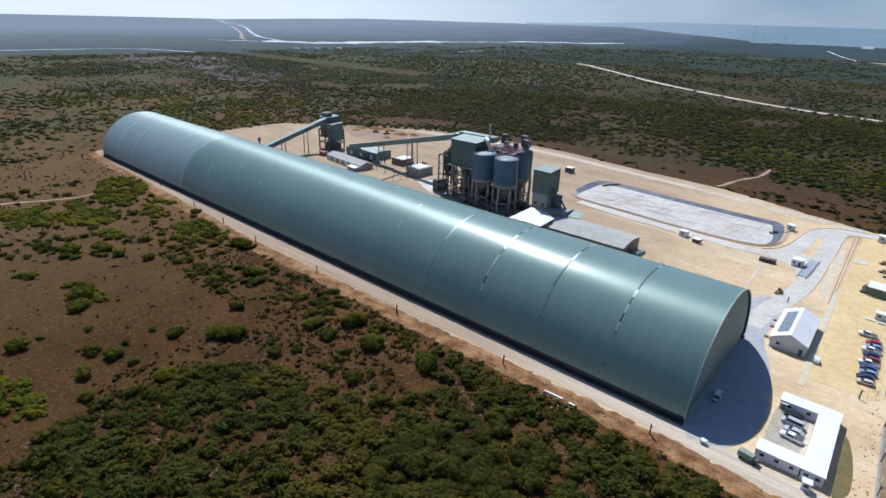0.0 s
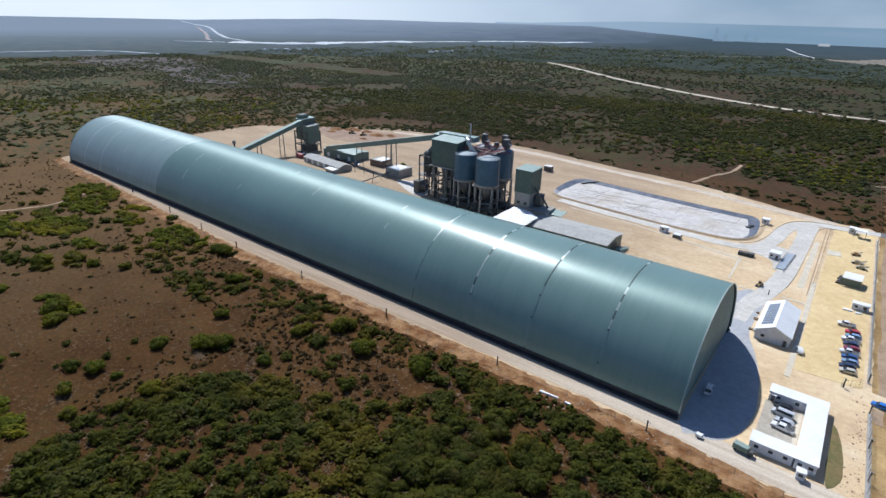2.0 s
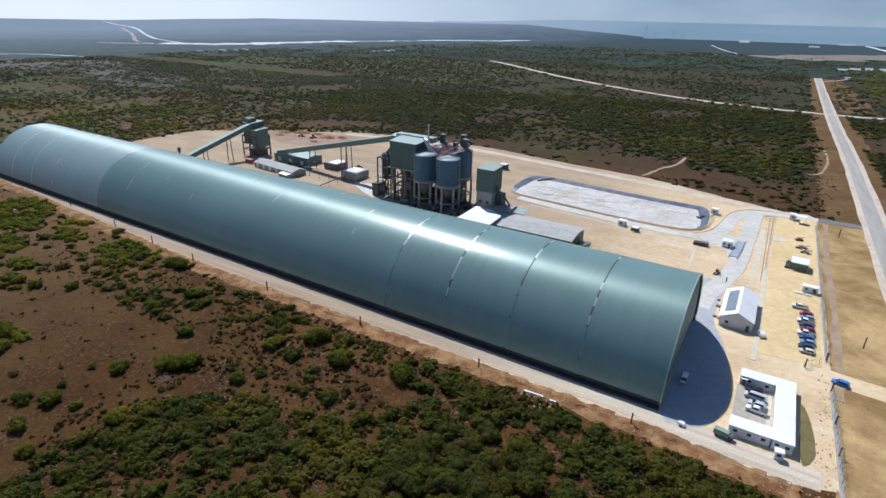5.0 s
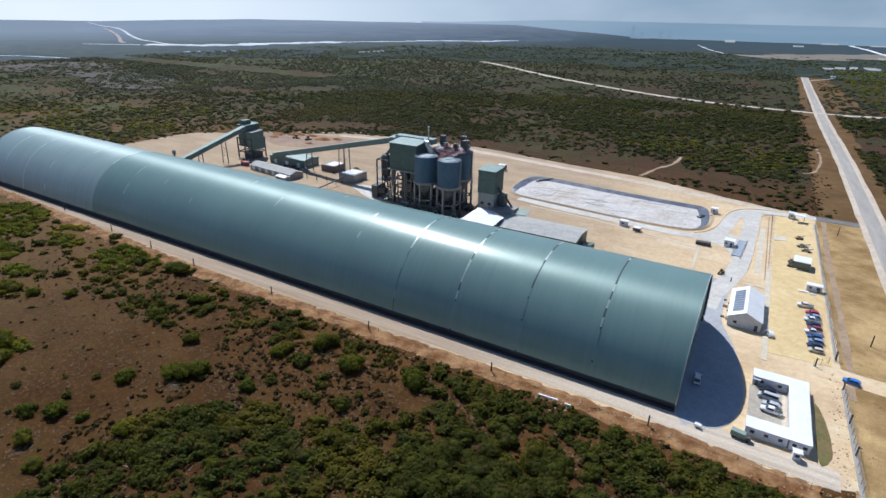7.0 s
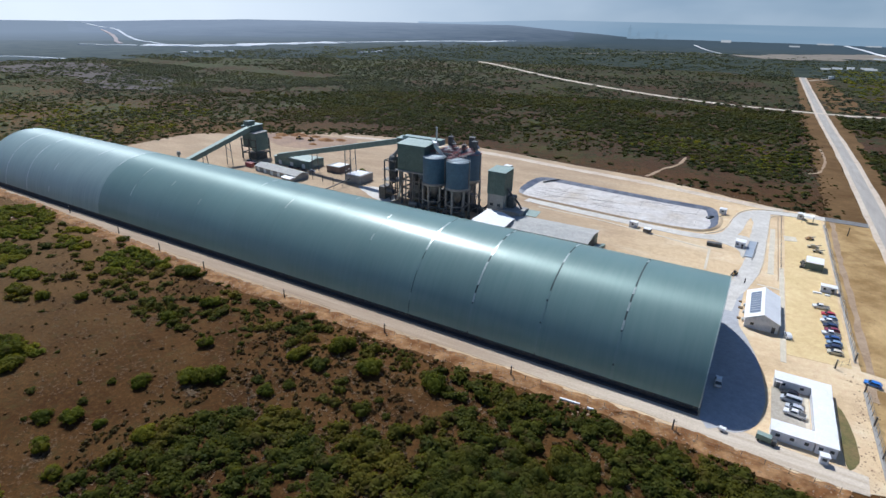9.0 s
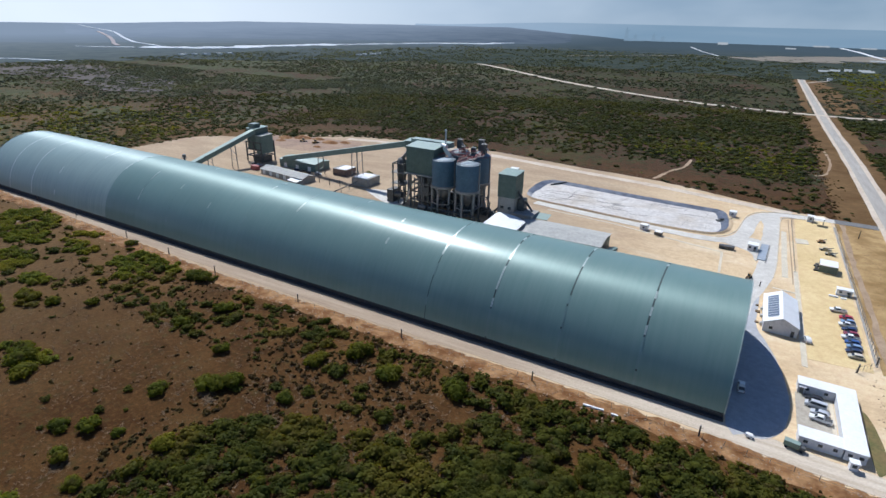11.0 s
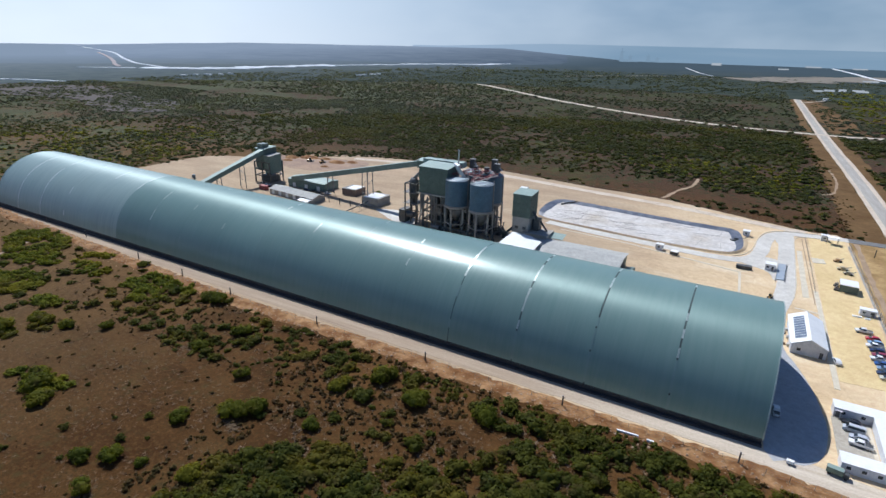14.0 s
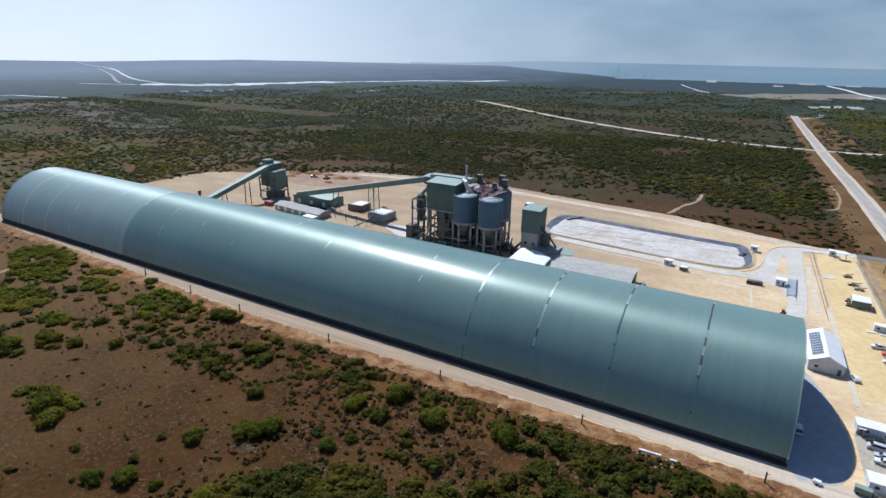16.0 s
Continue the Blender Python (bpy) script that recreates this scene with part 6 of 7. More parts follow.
def dumper_plough(x, y):
    root = thing("pump_pontoon", pose(x, y, 0.28, 0, 0, 30), "dark pump pontoon lying in the pond", "pump")
    part("float", boxed(-2.5, 2.5, -1.2, 1.2, 0, 0.6, 0.1), M_DARK, root)
    part("motor", rod(bmesh.new(), (-1, 0, 1.0), (1, 0, 1.0), 0.5, sides=14), M_STEEL, root)
    part("hose", rod(bmesh.new(), (2.4, 0, 0.4), (7.5, 2.5, 1.0), 0.16), M_DARK, root)


dumper_plough(-12.5, 171)
for pts in (((-110, 186), (-106, 192), (-103, 196)),):
    root = thing("drain_hose", pose(0, 0, 0), "thick black hose over the pond bank", "hose")
    for a, b in zip(pts, pts[1:]):
        part("hose", rod(bmesh.new(), (*a, 0.7), (*b, 1.0), 0.5, sides=10), M_DARK, root)


# ------------------------------------------------------------ fences and posts
def fence(name, pts, pitch, height, label, wires=(0.4, 1.0, 1.6), r=0.05, mat=None):
    root = thing(name, pose(0, 0, 0.05), label, "fence")
    mat = mat or M_STEEL
    post = bmesh.new()
    rod(post, (0, 0, 0), (0, 0, height), r, r, 6)
    me = bpy.data.meshes.new("fence_post")
    post.to_mesh(me)
    post.free()
    me.materials.append(mat)
    for (ax, ay), (bx, by) in zip(pts, pts[1:]):
        n = max(1, int(math.hypot(bx - ax, by - ay) / pitch))
        for k in range(n):
            ob = part("fence_post", me, None, root)
            ob.location = (ax + (bx - ax) * k / n, ay + (by - ay) * k / n, 0)
        for h in wires:
            part("wire", beam(bmesh.new(), (ax, ay, h), (bx, by, h), 0.03, 0.03), mat, root)
    return root


fence("wire_fence", [(30, -12.4), (-4, -10.6), (-195, -9.2), (-300, -3.4), (-384, 0.5)], 4.4, 1.9, "thin wire fence along the front of the works")
fence("security_fence", [(39.9, -8), (39.4, 34)], 3.0, 2.6, "pale mesh security fence beside the road", (0.2, 0.7, 1.2, 1.7, 2.2, 2.55), 0.07, M_CONCRETE)
fence("security_fence", [(38.7, 50), (38.6, 115), (38.4, 192)], 3.0, 2.6, "pale mesh security fence behind the car park", (0.2, 0.7, 1.2, 1.7, 2.2, 2.55), 0.07, M_CONCRETE)
fence("wire_fence", [(32.5, 43), (38.7, 50)], 2.5, 2.2, "wire fence at the gate", (0.4, 1.0, 1.6, 2.1))
fence("wire_fence", [(19, 116), (19.4, 196)], 3.5, 1.8, "thin wire fence along the storm drain")
fence("wire_fence", [(26, 208), (-50, 234), (-178, 252)], 6.0, 1.8, "thin wire fence behind the works")
strip("fence_plinth", [(39.9, -10), (39.4, 34)], 0.9, 0.3, M_CONCRETE, "concrete plinth under the security fence", "plinth", 0.05, 0.3, 6)
strip("fence_plinth", [(38.7, 50), (38.4, 192)], 0.7, 0.28, M_CONCRETE, "concrete plinth under the car park fence", "plinth", 0.1, 0.3, 6)


def light_post(x, y, h, label, group, head=True):
    root = thing("light_post", pose(x, y, 0), label, "post", group)
    part("pole", rod(bmesh.new(), (0, 0, 0), (0, 0, h), 0.22, 0.17, 10), M_POST, root)
    if head:
        part("lamp_head", boxed(-0.22, 0.22, -0.14, 0.14, h, h + 0.2, 0.04), M_CONCRETE, root, "pale lamp head")
        part("bracket", beam(bmesh.new(), (0, 0, h * 0.8), (0.7, 0, h * 0.92), 0.08, 0.08), M_POST, root)


for x, y in ((-4.9, -10.2), (-48.4, -10.2), (-92.1, -10.2), (-136.3, -9.4), (-180.1, -8.4), (-211, -6.0), (-243.4, -3.6), (-290, 0.4), (-330, 3.2)):
    light_post(x, y, 3.4, "short dark timber lamp post along the front fence", "posts along the front fence")
for x, y in ((39.6, 18), (39.8, 5), (39.3, 34), (38.6, 51), (33.0, 43.5)):
    light_post(x, y, 3.0, "short post on the security fence", "posts on the security fence")
for x, y in ((47.5, 180), (49, 66), (6.6, 94)):
    light_post(x, y, 4.2 if x > 10 else 2.2, "plain dark pole beside the road", "poles by the road", False)


def chimney_vent(x, y, z):
    root = thing("roof_vent", pose(x, y, z), "dark vent head behind the shed", "vent")
    part("pipe", rod(bmesh.new(), (0, 0, -z), (0, 0, 1.6), 0.5, 0.5, 14), M_DARK, root)
    part("platform", boxed(-1.1, 1.1, -1.1, 1.1, 0.9, 1.1), M_DARK, root)
    part("cap", rod(bmesh.new(), (0, 0, 1.6), (0, 0, 3.3), 1.2, 0.9, 14), M_STEEL, root)


chimney_vent(-299, 71, 13.3)
strip("pipe_offcut", [(-33.0, -12.9), (-27.6, -12.6)], 0.5, 0.6, M_WHITE, "long white pipe section lying on the bank", "pipe", 0, 0.7, 3, False, "")
strip("pipe_offcut", [(-25.6, -12.9), (-23.9, -12.9)], 0.45, 0.55, M_WHITE, "short white pipe section lying on the bank", "pipe", 0, 0.65, 3, False, "")
strip("culvert", [(-308.5, -17), (-309.5, -7)], 2.2, 0.6, M_WHITE, "white concrete culvert at the track", "culvert", 0, 0.6, 3, False, "")


def pipe_run(a, b, posts, label):
    root = thing("pipe_run", pose(0, 0, 0), label, "pipe")
    part("pipe", rod(bmesh.new(), a, b, 0.35, 0.35, 10), M_DARK, root)
    for t in posts:
        p = Vector(a).lerp(Vector(b), t)
        part("post", rod(bmesh.new(), (p.x, p.y, 0), p, 0.14, 0.14, 6), M_STEEL, root)


pipe_run((-207, 92, 2.4), (-207.4, 117.5, 3.4), (0.1, 0.4, 0.7, 0.95), "dark raised pipe across the yard")
for x in (-232, -224, -216):
    light_post(x, 112, 4.0, "plain dark pole in the works yard", "poles in the works yard", False)
for x, y, c, k in ((-262, 125.2, "navy", "hatch"), (-256, 125, "black", "pickup"), (-250.5, 123.6, "black", "hatch"), (-245, 126, "silver", "hatch"), (-287, 118, "black", "pickup"), (-292, 120.5, "silver", "hatch"), (-297, 122, "black", "hatch")):
    car(c, x, y, 8, k, "cars in the works yard", "in the works yard")


# ------------------------------------------------------------ far off
M_FAR_STEEL = haze("hazy_grey_steel", (0.16, 0.23, 0.29), (0.18, 0.25, 0.31), 0.01)
M_FAR_TAN = surface("far_tan_field", (0.20, 0.165, 0.125), (0.13, 0.115, 0.085), 0.95, 0, 0.01, 0.1, 0.0)
# Far walls glow too, so the side turned from the sun stays pale.
M_FAR_BUILDING = haze("glowing_hazy_wall", (0.30, 0.325, 0.34), (0.36, 0.375, 0.385), 0.03)
M_FAR_WHITE = surface("far_pale_wall", (0.70, 0.70, 0.69), (0.58, 0.59, 0.60), 0.9, 0, 0.05, 0.3, 0.0)


def harbour_crane(x, y, h):
    root = thing("harbour_crane", pose(x, y, 6), "hazy grey harbour crane on the far shore", "crane", "cranes on the far shore")
    for sx in (-9, -3, 3, 9):
        part("leg", beam(bmesh.new(), (sx, 0, 0), (sx * 0.45, 0, h * 0.8), 5, 5), M_FAR_STEEL, root)
    for f in (0.25, 0.5, 0.75):
        part("cross_beam", boxed(-11 * (1 - 0.5 * f), 11 * (1 - 0.5 * f), -3, 3, h * f - 2, h * f + 2), M_FAR_STEEL, root)
    part("mast", beam(bmesh.new(), (0, 0, h * 0.55), (0, 0, h), 5, 5), M_FAR_STEEL, root)
    part("boom", beam(bmesh.new(), (-12, 0, h * 0.72), (16, 0, h * 0.78), 3, 3), M_FAR_STEEL, root)
    part("house", boxed(-8, 46, -8, 8, 0, h * 0.2), M_FAR_STEEL, root, "low quay building")


def plain_level(x, y):
    """The height of the plain at a far place."""
    r = math.hypot(x + 3, y + 130)
    return 0.0 if r < 1350 else 0.6 + 0.0009 * (r - 1350) if r < 2200 else 1.4 + 0.00452 * (r - 2150)


for az, r, h in ((-12.0, 3450, 72), (-11.2, 3480, 40), (-9.6, 3500, 46), (-8.8, 3500, 30)):
    harbour_crane(-3 + r * math.sin(radians(az)), -130 + r * math.cos(radians(az)), h)
for x, y, n, w, h in ((-1236, 778, 16, 10, 3), (-1228, 806, 12, 9, 3), (-1222, 836, 18, 10, 3), (-1206, 862, 10, 9, 3), (-1214, 900, 14, 9, 3), (-964, 1112, 14, 9, 3), (-966, 1140, 10, 8, 3), (-958, 1168, 16, 9, 3), (-962, 1200, 12, 8, 3), (138, 1508, 20, 9, 4), (166, 1530, 14, 9, 5), (200, 1548, 24, 9, 4), (107, 1209, 8, 6, 4), (-222, 3205, 46, 20, 11), (77, 2926, 40, 14, 5), (221, 3376, 70, 20, 6), (411, 3302, 60, 16, 5), (295, 2087, 40, 14, 4), (205, 1532, 26, 9, 3), (113, 1482, 20, 9, 3), (480, 2500, 60, 14, 8)):
    flat_block("far_building", x - n / 2, x + n / 2, y - w / 2, y + w / 2, h, M_FAR_BUILDING if y > 1300 else M_FAR_WHITE, M_FAR_BUILDING if y > 1300 else M_FAR_WHITE, "small pale building far out on the plain", "building", 8, 0, None, "buildings on the far plain").location.z = plain_level(x, y)
strip("road", [(61, 1110), (108, 1205)], 4, 0.5, M_DIRT, "pale dirt spur road", "road", 0.5, 0.5, 20, False)
strip("road", [(-314, 2692), (-221, 2267), (-144, 2011)], 5, 2.0, M_FAR_WHITE, "pale far road on the plain", "road", 2, 1.5, 40, slope=0.0047)
strip("road", [(380, 1990), (335, 2315), (324, 2785), (299, 3311)], 15, 2.9, M_FAR_WHITE, "broad pale far road", "road", 3, 1.5, 40, slope=0.0047)
strip("bare_field", [(-70, 1890), (60, 1990), (200, 2190), (380, 2360), (700, 2480)], 230, 2.1, M_FAR_TAN, "bare tan fields far out on the plain", "field", 90, 1.0, 40, slope=0.0047)
strip("road", [(-546, 1572), (-276, 1900), (-55, 1875), (200, 1990)], 12, 1.6, M_FAR_TAN, "long straight far track", "road", 3, 1.0, 40)


def soil_heap(x, y, r, h, seed):
    """A tipped heap of soil with an uneven flank."""
    bm, rings = bmesh.new(), []
    for i in range(6):
        f = i / 5
        rings.append([bm.verts.new((x + r * (1 - f) * math.cos(a) * (1 + 0.25 * noise.noise((math.cos(a), math.sin(a), seed))),
                                    y + r * 0.7 * (1 - f) * math.sin(a) * (1 + 0.25 * noise.noise((math.sin(a), math.cos(a), seed))),
                                    0.1 + h * math.sin(f * math.pi / 2) + 0.15 * h * noise.noise((x + 2 * f, a, seed)) * (i > 0))) for a in [k * math.pi / 8 for k in range(16)]])
    for a, b in zip(rings, rings[1:]):
        for k in range(16):
            bm.faces.new((a[k], a[(k + 1) % 16], b[(k + 1) % 16], b[k]))
    bm.faces.new(rings[-1])
    return tagged(part("soil_mound", bm, M_BERM, None), "tipped brown soil heap in the far stockyard", "heap", "soil heaps in the stockyard")


for n, (x, y, r, h) in enumerate(((-345, 200, 7, 1.8), (-333, 207, 9, 2.2), (-318, 210, 6, 1.5), (-302, 206, 8, 1.7), (-292, 212, 6, 1.3), (-300, 188, 4, 1.0), (-340, 190, 5, 1.2))):
    soil_heap(x, y, r, h, n * 1.7)


# ------------------------------------------------------------ shrubs and ground litter
def inside(px, py, poly):
    hit = np.zeros(px.shape, bool)
    for (ax, ay), (bx, by) in zip(poly, poly[1:] + poly[:1]):
        cross = (ay > py) != (by > py)
        hit ^= cross & (px < (bx - ax) * (py - ay) / ((by - ay) if by != ay else 1e-9) + ax)
    return hit


def lattice(px, py, size, seed):
    """Smooth value noise in 0..1 over the plan."""
    x, y = px / size, py / size
    ix, iy = np.floor(x).astype(np.int64), np.floor(y).astype(np.int64)
    fx, fy = x - ix, y - iy
    fx, fy = fx * fx * (3 - 2 * fx), fy * fy * (3 - 2 * fy)

    def h(a, b):
        v = (a * 374761393 + b * 668265263 + seed * 362437) & 0x7FFFFFFF
        v = ((v ^ (v >> 13)) * 1274126177) & 0x7FFFFFFF
        return ((v ^ (v >> 16)) & 0xFFFF) / 65535.0

    return (h(ix, iy) * (1 - fx) + h(ix + 1, iy) * fx) * (1 - fy) + (h(ix, iy + 1) * (1 - fx) + h(ix + 1, iy + 1) * fx) * fy


def near_line(px, py, line, width):
    """Whether places lie within a width of a line in the plan."""
    hit = np.zeros(px.shape, bool)
    for (ax, ay), (bx, by) in zip(line, line[1:]):
        dx, dy = bx - ax, by - ay
        t = np.clip(((px - ax) * dx + (py - ay) * dy) / (dx * dx + dy * dy), 0, 1)
        hit |= np.hypot(px - ax - t * dx, py - ay - t * dy) < width
    return hit


BARE = ((-45, 268, 75, 22, -0.1), (-170, 268, 70, 14, 0), (46, 300, 14, 120, 0.0), (-330, 262, 60, 20, 0.5), (46, 560, 10, 90, 0.0))
# The tract at (-640, 780) is thickened to darken like a cloud's shadow.
DENSE = ((-30, 340, 60, 30, 0.1), (-120, 420, 90, 60, 0), (-20, 500, 70, 60, 0.2), (-640, 780, 300, 220, 0.6), (-300, 520, 150, 60, 0.1))
# the thick scrub in the foreground, and the looser belt along the bank
THICKET = [(-117, -98), (-115, -86), (-113, -75), (-106, -63), (-99, -56.5), (-90, -55), (-80, -53), (-68, -50), (-60, -45), (-57, -38), (-60, -29), (-64, -20), (-54, -13.6), (-40, -13.4),
           (-16, -13.6), (4, -14.6), (16, -15), (36, -17), (44, -40), (44, -132), (-40, -132), (-106, -122), (-112, -108)]
BELT = [(-222, -27), (-204, -42), (-186, -45), (-159, -45), (-143, -43), (-120, -33), (-104, -36), (-92, -32), (-74, -31), (-62, -26), (-60, -13.4), (-98, -13), (-140, -11.5), (-185, -9.5), (-215, -11)]
GRASS_PATCH = [(-106, -37), (-92, -33.5), (-74, -33), (-60, -38), (-66, -47), (-84, -52), (-97, -50)]
LUSH = ([(-329, -13), (-318, -3), (-297, -3), (-277, -13), (-267, -27), (-282, -33), (-304, -30)], [(-246, -31), (-262, -20), (-270, -7), (-256, -8), (-239, -21)],
        [(-238, -53), (-242, -43), (-235, -38), (-223, -44), (-230, -53)], [(-222, -26), (-229, -15), (-223, -10), (-200, -10), (-193, -13), (-193, -21), (-204, -30)],
        [(-183, -77), (-179, -69), (-171, -74), (-172, -82)], [(-194, -80), (-191, -74), (-182, -69), (-177, -79)], [(-214, -88), (-210, -80), (-203, -85)],
        [(-148, -107), (-136, -103), (-121, -105), (-120, -111), (-135, -117)], [(-225, -69), (-222, -62), (-212, -67)], [(-300, -72), (-292, -40), (-272, -40), (-262, -60), (-275, -84)],
        [(-272, -36), (-258, -34), (-246, -44), (-256, -56), (-268, -52)])


# tracts of greener scrub behind the works and to the west
GREENER = ([(-112, 335), (-50, 320), (-20, 286), (30, 290), (42, 330), (40, 400), (-40, 405), (-100, 385)], [(-700, 40), (-690, 150), (-560, 260), (-470, 250), (-425, 150), (-450, 60)])


def cover(px, py):
    """How thick the scrub stands, 0 to 1."""
    rough = lattice(px, py, 15, 2)
    edge = 5.0 * (lattice(px, py, 7, 6) - 0.5)
    d = 0.06 + 0.16 * (lattice(px, py, 40, 1) - 0.4) + 0.12 * (rough - 0.5)
    d = np.where((px < -215) & (py < 20), 0.26 + 0.5 * (rough - 0.4), d)
    d = np.where(inside(px + edge, py + edge, BELT), 0.42 + 0.75 * (rough - 0.45), d)
    d = np.where(inside(px + edge, py + edge, THICKET), 0.84 + 0.7 * (rough - 0.5), d)
    d = np.where(inside(px, py, GRASS_PATCH), 0.14 + 0.2 * (rough - 0.4), d)
    d = np.where((py > 200) | (px < -395), 0.72 + 1.5 * (lattice(px, py, 75, 21) - 0.5) + 0.5 * (lattice(px, py, 22, 22) - 0.5), d)

    def blob(b):
        cx, cy, rx, ry, a = b
        u, v = (px - cx) * math.cos(a) + (py - cy) * math.sin(a), -(px - cx) * math.sin(a) + (py - cy) * math.cos(a)
        return np.clip(1.6 - np.hypot(u / rx, v / ry) * 1.2, 0, 1)

    for b in DENSE:
        d = np.maximum(d, blob(b) * (0.85 + 0.2 * lattice(px, py, 9, 4)))
    for b in BARE:
        d = d * (1 - 0.93 * blob(b))
    rows = np.abs(((px * 0.50 + py * 0.87 + 5 * lattice(px, py, 24, 9)) / 13.0) % 1.0 - 0.5) < 0.075
    d = np.where(rows & (py < -22) & (px > -112), d * 0.22, d)
    d = np.where(inside(px, py, [(x * 1.0, y * 1.0) for x, y in PAD]), 0, d)
    d = np.where((py > -12.8 - 2.5 * (rough - 0.3) + np.maximum(0, -px - 195) * 0.058) & (py < 40) & (px > -400) & (px < 60), 0, d)
    d = np.where(near_line(px, py, [(66, -400), (64.8, 150), (60.7, 655), (57.5, 1470)], 14), 0, d)
    d = np.where(near_line(px, py, [(170, 668), (61, 648), (-100, 683), (-300, 817), (-476, 983), (-590, 1082), (-775, 1159), (-900, 1180)], 11), 0, d)
    d = np.where(near_line(px, py, [(-308, -10), (-299, -38), (-313, -68), (-330, -110)], 3), 0, d)
    d = np.where(near_line(px, py, [(-43, 314), (-45, 286), (-52, 266), (-58, 240)], 4), 0, d)
    d = np.where((px > 38) & (px < 60) & (py > -60) & (py < 210), 0, d)
    return np.clip(d, 0, 1)


def shrub_arrays(rng, lobes, leaves, size, core):
    """Vertices and quads of a shrub about 1 m in radius: lumpy dark cores with loose leaf clumps round them."""
    verts, quads = [], []
    centres = [(0, 0, 0.42, 0.62)]
    for _ in range(lobes - 1):
        a, r = rng.uniform(0, 2 * math.pi), rng.uniform(0.3, 0.62)
        centres.append((r * math.cos(a), r * math.sin(a), rng.uniform(0.22, 0.55), rng.uniform(0.3, 0.48)))
    for cx, cy, cz, r in centres:
        rings, sides = (3, 6) if core else (2, 5)
        start = len(verts)
        for i in range(rings + 1):
            t = -0.35 * math.pi + (0.82 * math.pi) * i / rings
            for k in range(sides):
                a = 2 * math.pi * (k + 0.5 * (i % 2)) / sides
                q = r * 0.80 * rng.uniform(0.86, 1.1)
                verts.append((cx + q * math.cos(t) * math.cos(a), cy + q * math.cos(t) * math.sin(a), max(0.0, cz + q * 0.85 * math.sin(t))))
        for i in range(rings):
            for k in range(sides):
                n = (k + 1) % sides
                quads.append((start + i * sides + k, start + i * sides + n, start + (i + 1) * sides + n, start + (i + 1) * sides + k))
    for _ in range(leaves):
        cx, cy, cz, r = centres[rng.randrange(len(centres))]
        z = rng.uniform(-0.25, 1.0)
        a = rng.uniform(0, 2 * math.pi)
        h = math.sqrt(max(0.0, 1 - z * z))
        nrm = Vector((h * math.cos(a), h * math.sin(a), z))
        p = Vector((cx, cy, cz)) + Vector((nrm.x, nrm.y, nrm.z * 0.85)) * r * rng.uniform(0.78, 1.1)
        p.z = max(p.z, 0.03)
        tilt = (nrm + Vector((rng.uniform(-0.7, 0.7), rng.uniform(-0.7, 0.7), rng.uniform(-0.3, 0.8)))).normalized()
        u = tilt.cross(Vector((rng.uniform(-1, 1), rng.uniform(-1, 1), rng.uniform(-1, 1)))).normalized()
        v = tilt.cross(u)
        s = size * rng.uniform(0.6, 1.35)
        i = len(verts)
        for du, dv, dn in ((-1, -0.7, -0.25), (0.15, -1, 0.1), (1, 0.6, -0.3), (-0.2, 1, 0.15)):
            verts.append(tuple(p + u * du * s + v * dv * s * 0.8 + tilt * dn * s))
        quads.append((i, i + 1, i + 2, i + 3))
    return np.array(verts, np.float32), np.array(quads, np.int32)


def big_mesh(name, chunks, material):
    """One mesh out of many placed copies of vertex and quad arrays."""
    vs, fs, at = [], [], 0
    for v, q in chunks:
        vs.append(v)
        fs.append(q + at)
        at += len(v)
    v, q = np.concatenate(vs), np.concatenate(fs)
    me = bpy.data.meshes.new(name)
    me.vertices.add(len(v))
    me.vertices.foreach_set("co", v.ravel())
    me.loops.add(q.size)
    me.loops.foreach_set("vertex_index", q.ravel().astype(np.int32))
    me.polygons.add(len(q))
    me.polygons.foreach_set("loop_start", np.arange(0, q.size, 4, dtype=np.int32))
    me.update(calc_edges=True)
    me.materials.append(material)
    return me


def placed(v, x, y, r, h, turn):
    c, s = math.cos(turn), math.sin(turn)
    out = np.empty_like(v)
    out[:, 0] = x + r * (v[:, 0] * c - v[:, 1] * s)
    out[:, 1] = y + r * (v[:, 0] * s + v[:, 1] * c)
    out[:, 2] = h * v[:, 2] - 0.03
    return out


def scatter(count, box_, seed):
    g = np.random.default_rng(seed)
    x, y = g.uniform(box_[0], box_[1], count), g.uniform(box_[2], box_[3], count)
    keep = g.uniform(0, 1, count) < cover(x, y) ** 1.5
    return x[keep], y[keep], g


rng = random.Random(77)
NEAR = [shrub_arrays(rng, 9, 560, 0.064, True) for _ in range(6)]
MIDDLE = [shrub_arrays(rng, 5, 120, 0.11, False) for _ in range(8)]
FAR = [shrub_arrays(rng, 2, 14, 0.26, False) for _ in range(8)]
FARTHEST = [shrub_arrays(rng, 1, 9, 0.34, False) for _ in range(6)]
